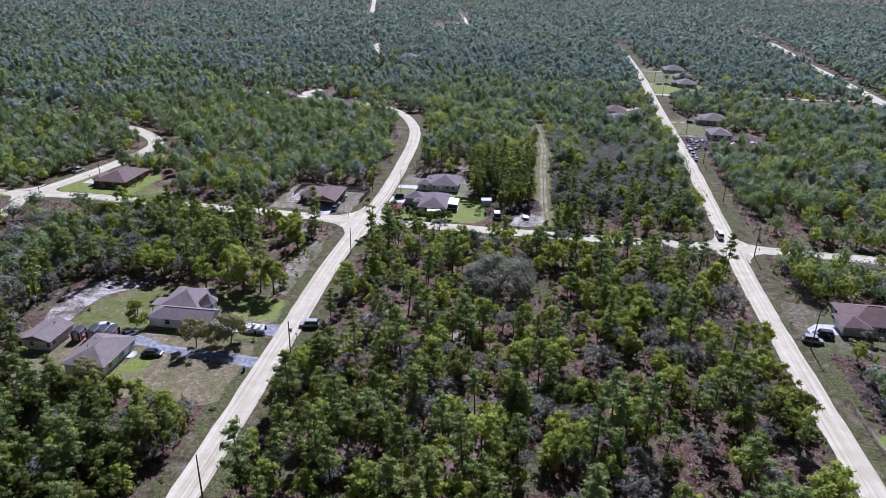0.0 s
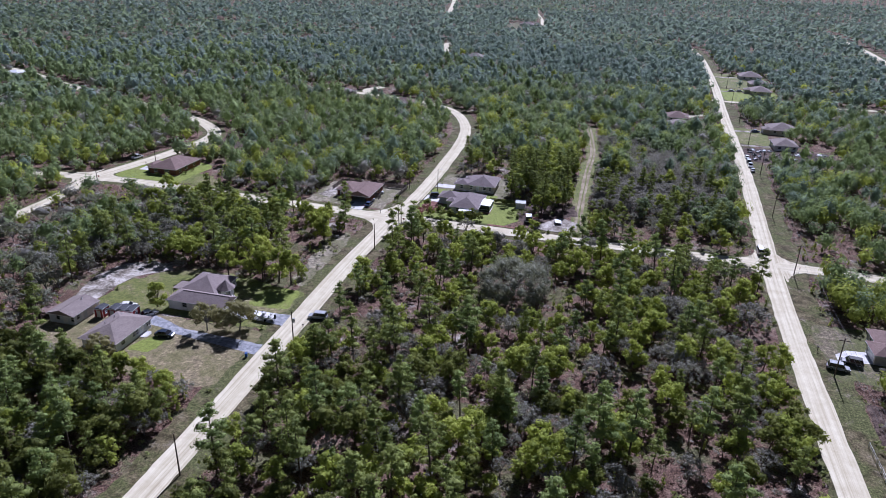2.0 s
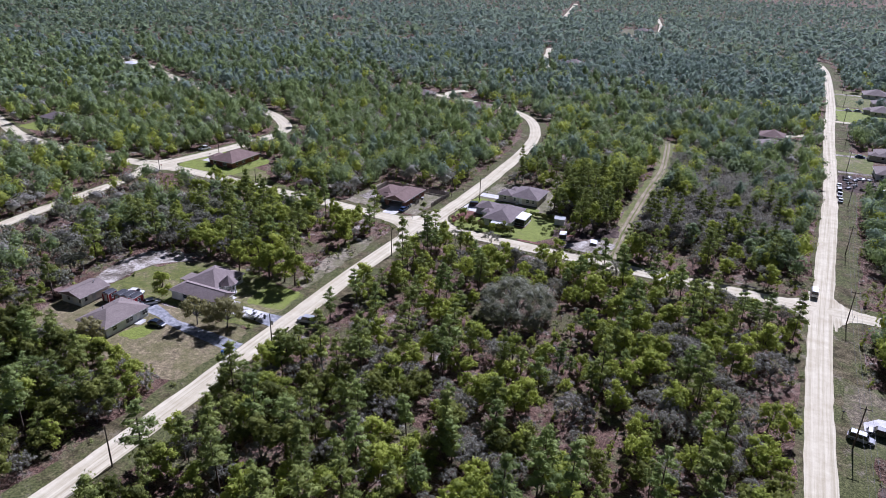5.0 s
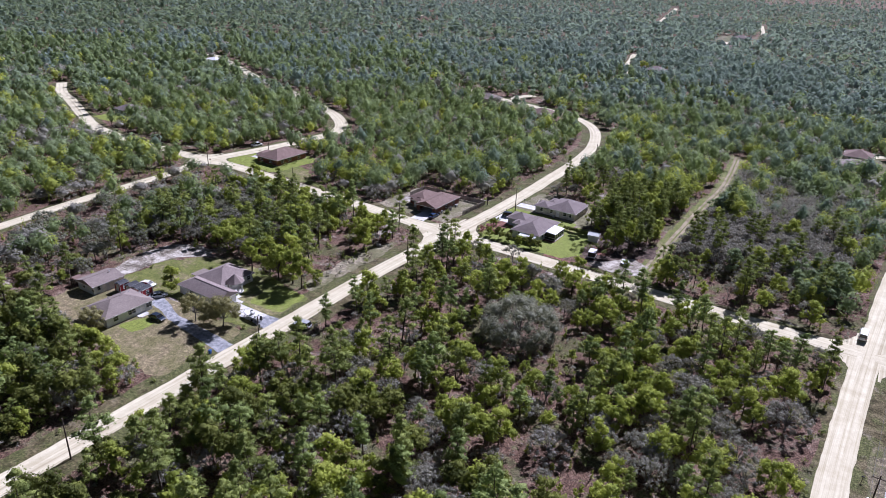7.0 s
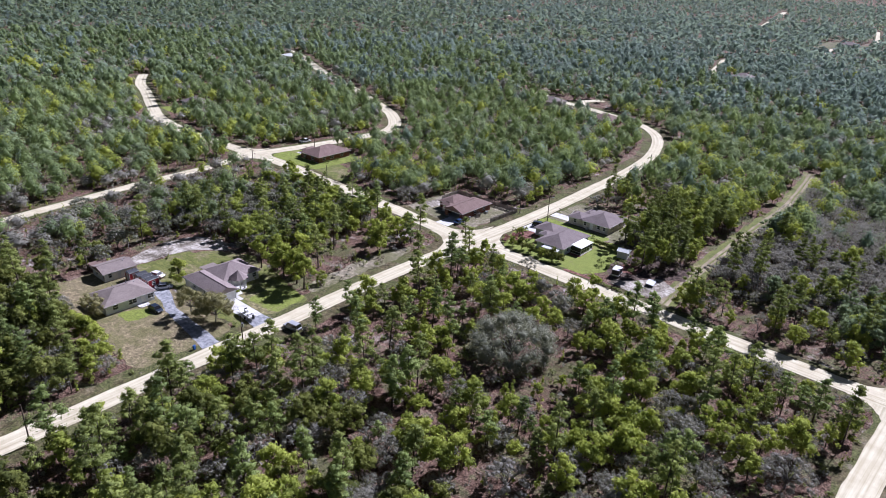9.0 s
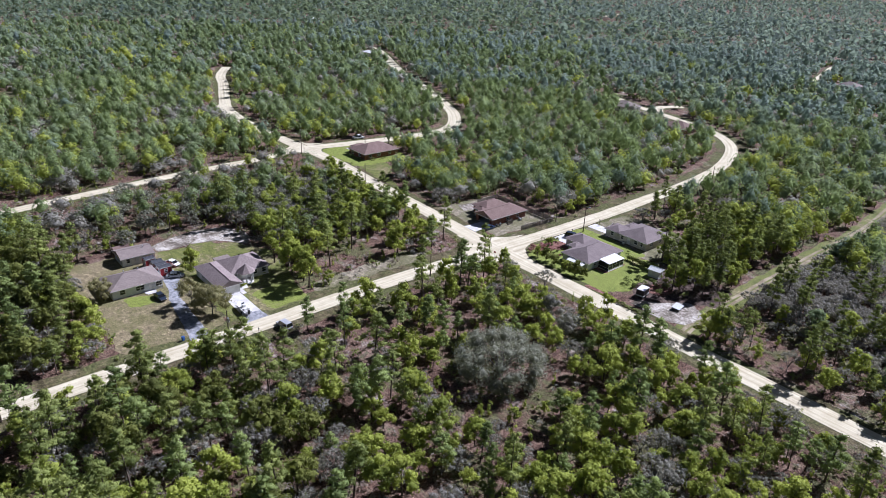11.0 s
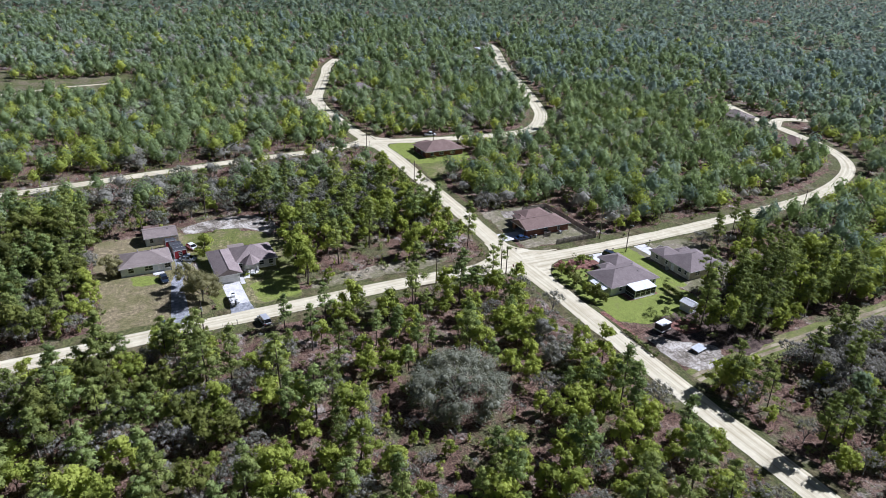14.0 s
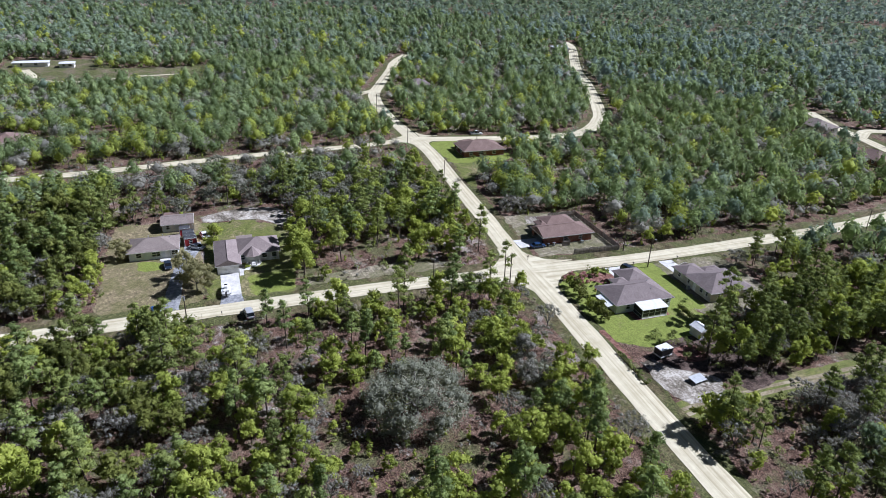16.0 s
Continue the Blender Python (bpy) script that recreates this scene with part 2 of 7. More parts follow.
M_ROOF_BROWN = roof_material("brown_shingles", (0.158, 0.108, 0.092), (0.232, 0.162, 0.138), (0.305, 0.220, 0.190))
M_ROOF_GREY = roof_material("taupe_shingles", (0.185, 0.155, 0.140), (0.268, 0.222, 0.200), (0.35, 0.30, 0.272))
M_ROOF_TAUPE = roof_material("pinkish_taupe_shingles", (0.20, 0.162, 0.152), (0.29, 0.238, 0.225), (0.38, 0.322, 0.305))
M_ROOF_DARK = roof_material("pinkish_grey_shingles", (0.165, 0.135, 0.130), (0.245, 0.203, 0.195), (0.325, 0.276, 0.265))
M_ROOF_SLATE = roof_material("slate_metal_roof", (0.045, 0.048, 0.055), (0.08, 0.084, 0.094), (0.14, 0.145, 0.155))
M_SIDING = siding("pale_blue_siding", (0.66, 0.69, 0.71))
M_STUCCO = surface("white_stucco", [(0.60, 0.58, 0.55), (0.72, 0.70, 0.67), (0.78, 0.77, 0.74)], 0.5, 9, 0.85, 0, 0.2, 0.008)
M_BEIGE = surface("beige_stucco", [(0.42, 0.38, 0.32), (0.52, 0.48, 0.41), (0.60, 0.56, 0.49)], 0.5, 9, 0.85, 0, 0.2, 0.008)
M_BRICK = brick_material()
M_TRIM = paint("white_trim", (0.80, 0.79, 0.77), 0.5)
M_WHITEMETAL = paint("white_sheet_metal", (0.80, 0.80, 0.79), 0.4)
M_PANEL = paint("grey_white_panel", (0.50, 0.52, 0.54), 0.45)
M_GLASS = glass_material("window_glass")
M_CARGLASS = glass_material("tinted_car_glass", (0.012, 0.013, 0.015))
M_TYRE = surface("rubber", [(0.012, 0.012, 0.012), (0.022, 0.022, 0.022), (0.03, 0.03, 0.03)], 3, 30, 0.9)
M_RIM = paint("alloy", (0.55, 0.55, 0.56), 0.35, 0.9)
M_FENCE = surface("weathered_fence_wood", [(0.15, 0.13, 0.115), (0.25, 0.22, 0.195), (0.34, 0.30, 0.27)], 1.2, 6, 0.9, 0, 0.15, 0.01, (1, 1, 0.15))
M_POLE = surface("tarred_pole_wood", [(0.06, 0.045, 0.035), (0.11, 0.085, 0.065), (0.17, 0.135, 0.105)], 0.8, 8, 0.9, 0, 0.15, 0.01, (1, 1, 0.1))
M_STEEL = paint("galvanised_steel", (0.42, 0.43, 0.44), 0.45, 0.7)
M_DARKPLASTIC = paint("dark_plastic", (0.03, 0.03, 0.035), 0.5)
M_REDSHED = siding("barn_red_boards", (0.34, 0.035, 0.04))
M_BLUEBIN = paint("blue_plastic", (0.02, 0.09, 0.32), 0.45)
M_WIRE = paint("wire_black", (0.05, 0.05, 0.05), 0.5)
M_BARK = surface("tree_bark", [(0.055, 0.042, 0.034), (0.11, 0.085, 0.068), (0.18, 0.145, 0.12)], 1.5, 9, 0.95, 0, 0.1, 0.02, (1, 1, 0.3))
M_GREYBARK = surface("lichen_bark", [(0.11, 0.10, 0.092), (0.18, 0.168, 0.155), (0.27, 0.25, 0.235)], 1.5, 9, 0.95, 0, 0.1, 0.02, (1, 1, 0.3))
LEAVES = {
    "pine_needles": ((0.100, 0.126, 0.043), (0.199, 0.238, 0.075), (0.322, 0.364, 0.110), 0.17, 0.38),
    # Blue of distant haze put into the needle colour.
    "blue_haze_needles": ((0.116, 0.162, 0.158), (0.194, 0.255, 0.238), (0.288, 0.356, 0.318), 0.09, 0.46),
    "slash_pine_needles": ((0.101, 0.136, 0.052), (0.198, 0.252, 0.090), (0.318, 0.382, 0.134), 0.15, 0.38),
    # Pines and oaks of the further woods, paled and blued for haze.
    "stand_pine_needles": ((0.116, 0.156, 0.078), (0.220, 0.280, 0.134), (0.345, 0.420, 0.188), 0.17, 0.45),
    "mid_haze_needles": ((0.114, 0.156, 0.128), (0.190, 0.250, 0.194), (0.284, 0.350, 0.256), 0.09, 0.46),
    "far_hazed_oak_leaves": ((0.112, 0.154, 0.116), (0.186, 0.245, 0.176), (0.280, 0.345, 0.232), 0.12, 0.45),
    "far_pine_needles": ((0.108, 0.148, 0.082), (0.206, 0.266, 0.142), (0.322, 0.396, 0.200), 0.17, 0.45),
    "brown_twigs": ((0.125, 0.094, 0.076), (0.196, 0.152, 0.126), (0.280, 0.226, 0.190), 0.2, 0.30),
    # Dull oak green, with the greyness of haze put into it.
    "dull_hazed_oak_leaves": ((0.118, 0.156, 0.094), (0.196, 0.250, 0.144), (0.294, 0.354, 0.192), 0.12, 0.45),
    "evergreen_oak_leaves": ((0.057, 0.070, 0.024), (0.110, 0.128, 0.037), (0.220, 0.240, 0.062), 0.22, 0.38),
    "bare_twigs": ((0.168, 0.160, 0.147), (0.250, 0.239, 0.220), (0.336, 0.321, 0.294), 0.12, 0.38),
    "olive_oak_leaves": ((0.150, 0.146, 0.076), (0.228, 0.216, 0.110), (0.315, 0.295, 0.145), 0.22, 0.42),
    "oak_leaves": ((0.136, 0.168, 0.039), (0.272, 0.320, 0.068), (0.424, 0.466, 0.098), 0.20, 0.40),
    "lichen_twigs": ((0.172, 0.167, 0.143), (0.250, 0.243, 0.211), (0.340, 0.329, 0.286), 0.12, 0.34),
    "shrub_leaves": ((0.090, 0.122, 0.040), (0.168, 0.205, 0.066), (0.27, 0.295, 0.105), 0.3, 0.3),
}
M_PINE = foliage("pine_needles", *LEAVES["pine_needles"])
M_SLASH = foliage("slash_pine_needles", *LEAVES["slash_pine_needles"])
M_DULLOAK = foliage("dull_hazed_oak_leaves", *LEAVES["dull_hazed_oak_leaves"])
M_DARKOAK = foliage("evergreen_oak_leaves", *LEAVES["evergreen_oak_leaves"])
M_TWIG = foliage("bare_twigs", *LEAVES["bare_twigs"], 3.2, 0.45)
M_OLIVE = foliage("olive_oak_leaves", *LEAVES["olive_oak_leaves"], 5.0, 0.45)
M_MOSS = foliage("moss_hung_oak", (0.172, 0.180, 0.140), (0.262, 0.270, 0.208), (0.352, 0.356, 0.276), 0.22, 0.38, 3.0, 0.32)
M_OAK = foliage("oak_leaves", *LEAVES["oak_leaves"], 4.2, 0.43)
M_GREY = foliage("lichen_twigs", *LEAVES["lichen_twigs"], 5.0, 0.46)
M_BROWNBRUSH = foliage("brown_twigs", *LEAVES["brown_twigs"], 5.0, 0.46)
M_SHRUB = foliage("shrub_leaves", *LEAVES["shrub_leaves"], 5.0, 0.42)
M_FLOWER = foliage("pink_blossom", (0.20, 0.085, 0.09), (0.31, 0.15, 0.14), (0.44, 0.24, 0.22), 0.5, 0.2, 5.0, 0.42)
# the same leaves where the woods stand further off, in coarser sprays; pines and dull oaks are tinted for haze
M_PINE_MID, M_OAK_MID, M_HAZEOAK_MID, M_GREY_MID, M_HAZEPINE_MID, M_SHRUB_MID = (
    foliage("middle_" + k, *LEAVES[k], 2.2, 0.41) for k in ("stand_pine_needles", "oak_leaves", "dull_hazed_oak_leaves", "lichen_twigs", "mid_haze_needles", "shrub_leaves"))
M_PINE_FAR, M_OAK_FAR, M_HAZEOAK_FAR, M_GREY_FAR, M_HAZEPINE_FAR, M_SHRUB_FAR = (
    foliage("distant_" + k, *LEAVES[k], 1.2, 0.40) for k in ("far_pine_needles", "oak_leaves", "far_hazed_oak_leaves", "lichen_twigs", "blue_haze_needles", "shrub_leaves"))


# ---- mesh helpers ----
def mesh_from(name, verts, faces, mats=(), index=None):
    me = bpy.data.meshes.new(name)
    me.from_pydata([tuple(v) for v in verts], [], [tuple(f) for f in faces])
    for m in mats:
        me.materials.append(m)
    if index is not None:
        me.polygons.foreach_set("material_index", index)
    me.update()
    return me


def tri_mesh(name, verts, tris, mats, index):
    """A big triangle mesh straight from numpy arrays."""
    me = bpy.data.meshes.new(name)
    nv, nt = len(verts), len(tris)
    me.vertices.add(nv)
    me.vertices.foreach_set("co", np.ascontiguousarray(verts, dtype=np.float32).ravel())
    me.loops.add(nt * 3)
    me.loops.foreach_set("vertex_index", np.ascontiguousarray(tris, dtype=np.int32).ravel())
    me.polygons.add(nt)
    me.polygons.foreach_set("loop_start", np.arange(0, nt * 3, 3, dtype=np.int32))
    for m in mats:
        me.materials.append(m)
    me.polygons.foreach_set("material_index", np.ascontiguousarray(index, dtype=np.int32))
    me.update(calc_edges=True)
    return me


def box(bm, x0, y0, z0, x1, y1, z1):
    r = bmesh.ops.create_cube(bm, size=1.0, matrix=Matrix.Translation(((x0 + x1) / 2, (y0 + y1) / 2, (z0 + z1) / 2)) @ Matrix.Diagonal((abs(x1 - x0), abs(y1 - y0), abs(z1 - z0), 1)))
    return r["verts"]


def lattice(bm, xs, zs, y0, y1, solid):
    """One connected slab in the x-z plane with open cells: solid(i, j) tells which cells are filled."""
    ii, jj = len(xs) - 1, len(zs) - 1
    full = [[solid((xs[i] + xs[i + 1]) / 2, (zs[j] + zs[j + 1]) / 2) for j in range(jj)] for i in range(ii)]
    vs = {}

    def v(i, j, y):
        if (i, j, y) not in vs:
            vs[i, j, y] = bm.verts.new((xs[i], y, zs[j]))
        return vs[i, j, y]

    def is_full(i, j):
        return 0 <= i < ii and 0 <= j < jj and full[i][j]
    for i in range(ii):
        for j in range(jj):
            if not full[i][j]:
                continue
            bm.faces.new((v(i, j, y0), v(i + 1, j, y0), v(i + 1, j + 1, y0), v(i, j + 1, y0)))
            bm.faces.new((v(i, j + 1, y1), v(i + 1, j + 1, y1), v(i + 1, j, y1), v(i, j, y1)))
            for (di, dj), (p, q) in {(-1, 0): ((i, j), (i, j + 1)), (1, 0): ((i + 1, j + 1), (i + 1, j)), (0, -1): ((i + 1, j), (i, j)), (0, 1): ((i, j + 1), (i + 1, j + 1))}.items():
                if not is_full(i + di, j + dj):
                    bm.faces.new((v(*p, y0), v(*q, y0), v(*q, y1), v(*p, y1)))


def tube(bm, a, b, r0, r1=None, n=8):
    a, b = Vector(a), Vector(b)
    d = b - a
    m = Matrix.Translation((a + b) / 2) @ d.to_track_quat("Z", "Y").to_matrix().to_4x4()
    bmesh.ops.create_cone(bm, cap_ends=True, segments=n, radius1=r0, radius2=r0 if r1 is None else r1, depth=d.length, matrix=m)


def part(name, bm, mat, parent, label="", bevel=0.0):
    if bevel:
        bmesh.ops.bevel(bm, geom=list(bm.edges), offset=bevel, segments=1, affect="EDGES", clamp_overlap=True)
    me = bpy.data.meshes.new(name)
    bm.to_mesh(me)
    bm.free()
    me.materials.append(mat)
    ob = new(name, me)
    ob.parent = parent
    if label:
        ob["label"] = label
    return ob


def bpart(name, dims, mat, parent, label="", bevel=0.0):
    bm = bmesh.new()
    box(bm, *dims)
    return part(name, bm, mat, parent, label, bevel)


def thing(name, label, category, group="", m=None):
    e = new(name)
    e.empty_display_size = 0.5
    tagged(e, label, category, group)
    if m is not None:
        e.matrix_basis = m
    return e


# ---- the plan: roads ----
ROADS = {
    "road_1": (2.85, [(-53, -60), (-53.2, 20), (-53.6, 85), (-54, 112), (-54.5, 140), (-55.2, 170), (-55.0, 190), (-54.3, 214), (-53, 250), (-54, 290), (-56, 330), (-61, 361), (-72, 390), (-86, 408), (-105, 419), (-125, 425), (-142, 429.5), (-160, 434), (-186, 445)]),
    "road_2": (3.1, [(150, 210), (113, 212), (80, 214), (48, 214.5), (15, 215), (-30, 216.5), (-60, 217), (-87, 219), (-129, 221.5), (-165, 223.5), (-190, 222), (-229, 221), (-258, 223), (-280, 228.5), (-335, 251), (-362, 261), (-390, 277)]),
    "road_3": (2.85, [(63.5, -60), (64.0, 40), (64.6, 103), (65.2, 140), (66.2, 174), (68.3, 214), (71.4, 260), (76.4, 340), (80.4, 440), (87, 563), (91, 720), (86, 800)]),
    "road_4": (3.4, [(-183, 222), (-179, 241), (-176, 260), (-173.5, 288), (-178, 304), (-194, 320), (-216, 333), (-272, 358), (-309, 372), (-345, 389), (-404, 418), (-432, 426)]),
    "road_5": (2.6, [(-184, 223), (-178.5, 200), (-177, 179), (-175, 155), (-171, 125), (-167, 96), (-165, 60), (-162, -20)]),
    "road_6": (4.2, [(225, 380), (237, 494), (245, 576), (254, 687), (268, 799), (276, 900), (282, 1060)]),
}
SPURS = {
    "road_7": (3.0, [(-140, 430), (-147, 441), (-146, 449), (-141, 457)]),
    "road_8": (2.5, [(-126, 596), (-140, 635), (-154, 690), (-162, 724), (-150, 737)]),
    "road_9": (4.0, [(-245, 1050), (-285, 1250), (-335, 1480)]),
    "road_10": (2.4, [(-88, 970), (-96, 1010), (-106, 1085), (-131, 1220)]),
    "road_19": (2.2, [(-112, 850), (-113, 880), (-119, 925)]),
    "road_11": (2.6, [(64, 497), (83, 495), (92, 494), (100, 494.5)]),
    "road_15": (2.8, [(100, 494.5), (141, 495), (184, 498), (238, 501)]),
    "road_16": (2.2, [(46, 414), (58, 432), (72, 446), (81, 452)]),
    "road_17": (2.2, [(8, 517), (15, 511), (28, 505), (40, 500)]),
    "road_18": (3.4, [(-538, 890), (-546, 912), (-553, 945), (-548, 975)]),
    "road_12": (2.6, [(-282, 229), (-277, 223), (-271, 214)]),
    "road_13": (2.5, [(-372, 38), (-345, 46), (-336, 30)]),
    "road_14": (1.5, [(-338, 52), (-332, 66), (-332, 79), (-341, 98), (-344, 117), (-346, 130)]),
}
TRAIL = [(9.5, 221), (8.5, 232), (8, 260), (8, 300), (8.5, 330), (6, 360), (3, 388)]


def smooth_line(pts, step=2.5):
    """Catmull-Rom through the points, sampled evenly."""
    p = np.array(pts, float)
    p = np.vstack([2 * p[0] - p[1], p, 2 * p[-1] - p[-2]])
    out = []
    for i in range(1, len(p) - 2):
        n = max(2, int(np.linalg.norm(p[i + 1] - p[i]) / step))
        for k in range(n):
            t = k / n
            a, b, c, d = p[i - 1], p[i], p[i + 1], p[i + 2]
            out.append(0.5 * (2 * b + (c - a) * t + (2 * a - 5 * b + 4 * c - d) * t * t + (3 * b - a - 3 * c + d) * t ** 3))
    out.append(p[-2])
    return np.array(out)


def ribbon(name, pts, half, z, mat, ragged, seed, label, category, crown=0.0, across=6, step=2.5):
    line = smooth_line(pts, step)
    d = np.gradient(line, axis=0)
    d /= np.linalg.norm(d, axis=1)[:, None]
    nrm = np.stack([d[:, 1], -d[:, 0]], 1)
    run = np.concatenate([[0], np.cumsum(np.linalg.norm(np.diff(line, axis=0), axis=1))])
    verts, uvs, faces = [], [], []
    for i, (c, n_) in enumerate(zip(line, nrm)):
        for k in range(across + 1):
            s = -1 + 2 * k / across
            off = s * half
            if k in (0, across):
                off += s * ragged * (noise.noise((run[i] * 0.11, seed * 7.3 + s * 3, 0)) + 0.6 * noise.noise((run[i] * 0.45, seed * 3.1 + s, 5)))
            q = c + n_ * off
            verts.append((q[0], q[1], z + crown * (1 - s * s)))
            uvs.append((off, run[i]))
    w = across + 1
    for i in range(len(line) - 1):
        for k in range(across):
            faces.append((i * w + k, i * w + k + 1, (i + 1) * w + k + 1, (i + 1) * w + k))
    me = mesh_from(name, verts, faces, [mat])
    lay = me.uv_layers.new(name="UVMap")
    idx = np.zeros(len(me.loops), dtype=np.int32)
    me.loops.foreach_get("vertex_index", idx)
    lay.data.foreach_set("uv", np.array(uvs, dtype=np.float32)[idx].ravel())
    ob = new(name, me)
    tagged(ob, label, category, kind="structure")
    return ob


def patch(name, outline, z, mat, label, category, ragged=0.5, seed=0, kind="structure"):
    """A flat piece of ground with a wandering edge: fine edge points round the outline, fanned from its middle."""
    pts = np.array(outline, float)
    edge = []
    for i in range(len(pts)):
        a, b = pts[i], pts[(i + 1) % len(pts)]
        L = np.linalg.norm(b - a)
        n = max(1, int(L / 0.9))
        t_ = (b - a) / L
        for k in range(n):
            q = a + (b - a) * k / n
            o = ragged * (noise.noise((q[0] * 0.25, q[1] * 0.25, seed)) + 0.7 * noise.noise((q[0] * 0.9, q[1] * 0.9, seed + 9)))
            edge.append(q + np.array([t_[1], -t_[0]]) * o)
    edge = np.array(edge)
    bm = bmesh.new()
    vs = [bm.verts.new((x, y, z)) for x, y in edge]
    f = bm.faces.new(vs)
    f.normal_update()
    bmesh.ops.triangulate(bm, faces=[f], ngon_method="EAR_CLIP")
    bmesh.ops.recalc_face_normals(bm, faces=bm.faces)
    for f in bm.faces:
        if f.normal.z < 0:
            f.normal_flip()
    me = bpy.data.meshes.new(name)
    bm.to_mesh(me)
    bm.free()
    me.materials.append(mat)
    lay = me.uv_layers.new(name="UVMap")
    for lp in me.loops:
        lay.data[lp.index].uv = me.vertices[lp.vertex_index].co.xy
    ob = new(name, me)
    tagged(ob, label, category, kind=kind)
    return ob


def rect(x0, y0, x1, y1, r=0.0):
    if not r:
        return [(x0, y0), (x1, y0), (x1, y1), (x0, y1)]
    out = []
    for cx, cy, a0 in ((x1 - r, y0 + r, -90), (x1 - r, y1 - r, 0), (x0 + r, y1 - r, 90), (x0 + r, y0 + r, 180)):
        for k in range(5):
            a = radians(a0 + 22.5 * k)
            out.append((cx + r * math.cos(a), cy + r * math.sin(a)))
    return out


# ---- ground, roads, verges, lawns ----
gv, gf = [], []
GS = [-5000, -2500, -1200, -600, -300, 0, 300, 600, 1200, 2500, 5000]
for gy in GS:
    for gx in GS:
        gv.append((gx, gy, 0.0))
for j in range(len(GS) - 1):
    for i in range(len(GS) - 1):
        a = j * len(GS) + i
        gf.append((a, a + 1, a + 1 + len(GS), a + len(GS)))
tagged(new("ground", mesh_from("ground", gv, gf, [M_GROUND])), "brown leaf-littered forest floor with sandy patches and weeds", "ground", kind="structure")

VERGE = {"road_1": 4.2, "road_2": 2.8, "road_3": 4.0, "road_4": 2.4, "road_5": 1.4, "road_6": 5.0}
for i, (nm, (half, pts)) in enumerate({**ROADS, **SPURS}.items()):
    v = VERGE.get(nm, 1.6)
    shift = 2.6 if nm == "road_3" else 0.0
    ribbon("verge", [(x + shift, y) for x, y in pts], half + v, 0.008 + 0.0016 * i, M_VERGE, 1.5, i + 40, "mown dry roadside grass verge with sandy patches", "verge", 0, 2)
    ribbon(nm, pts, half, 0.075 + 0.003 * i, M_ROAD, 0.30, i, "pale limerock dirt road with faint tyre tracks", "road", 0.05)
ribbon("trail_verge", TRAIL, 3.2, 0.006, M_YARDGRASS, 1.3, 71, "grassy strip of a cleared trail", "verge", 0, 2)
for s in (-0.8, 0.8):
    ribbon("trail", [(x + s, y) for x, y in TRAIL], 0.5, 0.012, M_RUT, 0.35, 75 + s, "sandy wheel rut of a grassy trail", "trail", 0, 2)


def corner(cx, cy, sx, sy, r, z, dx=3.1, dy=3.0):
    """The flared corner between two roads that cross at (cx, cy)."""
    px, py = cx + sx * dx, cy + sy * dy
    pts = [(px - sx * 0.6, py - sy * 0.6), (px + sx * r, py - sy * 0.6)]
    for k in range(0, 15):
        a = radians(90 * k / 14)
        wob = 0.25 * noise.noise((k * 0.7, cx, cy))
        pts.append((px + sx * (r * (1 - math.sin(a)) + wob), py + sy * (r * (1 - math.cos(a)) + wob)))
    pts.append((px - sx * 0.6, py + sy * r))
    up = sx * sy > 0
    me = mesh_from("junction_corner", [(x, y, z) for x, y in pts], [(0, k, k + 1) if up else (0, k + 1, k) for k in range(1, len(pts) - 1)], [M_ROAD])
    lay = me.uv_layers.new(name="UVMap")
    for lp in me.loops:
        lay.data[lp.index].uv = me.vertices[lp.vertex_index].co.xy
    tagged(new("junction_corner", me), "pale limerock flare at a road junction", "road", kind="structure")


for i, (cx, cy, r) in enumerate(((-54.3, 217, 12.0), (68.4, 214.2, 8.5), (-183, 223.3, 7.5))):
    for sx in (-1, 1):
        for sy in (-1, 1):
            corner(cx, cy, sx, sy, r, 0.071 + 0.001 * i)

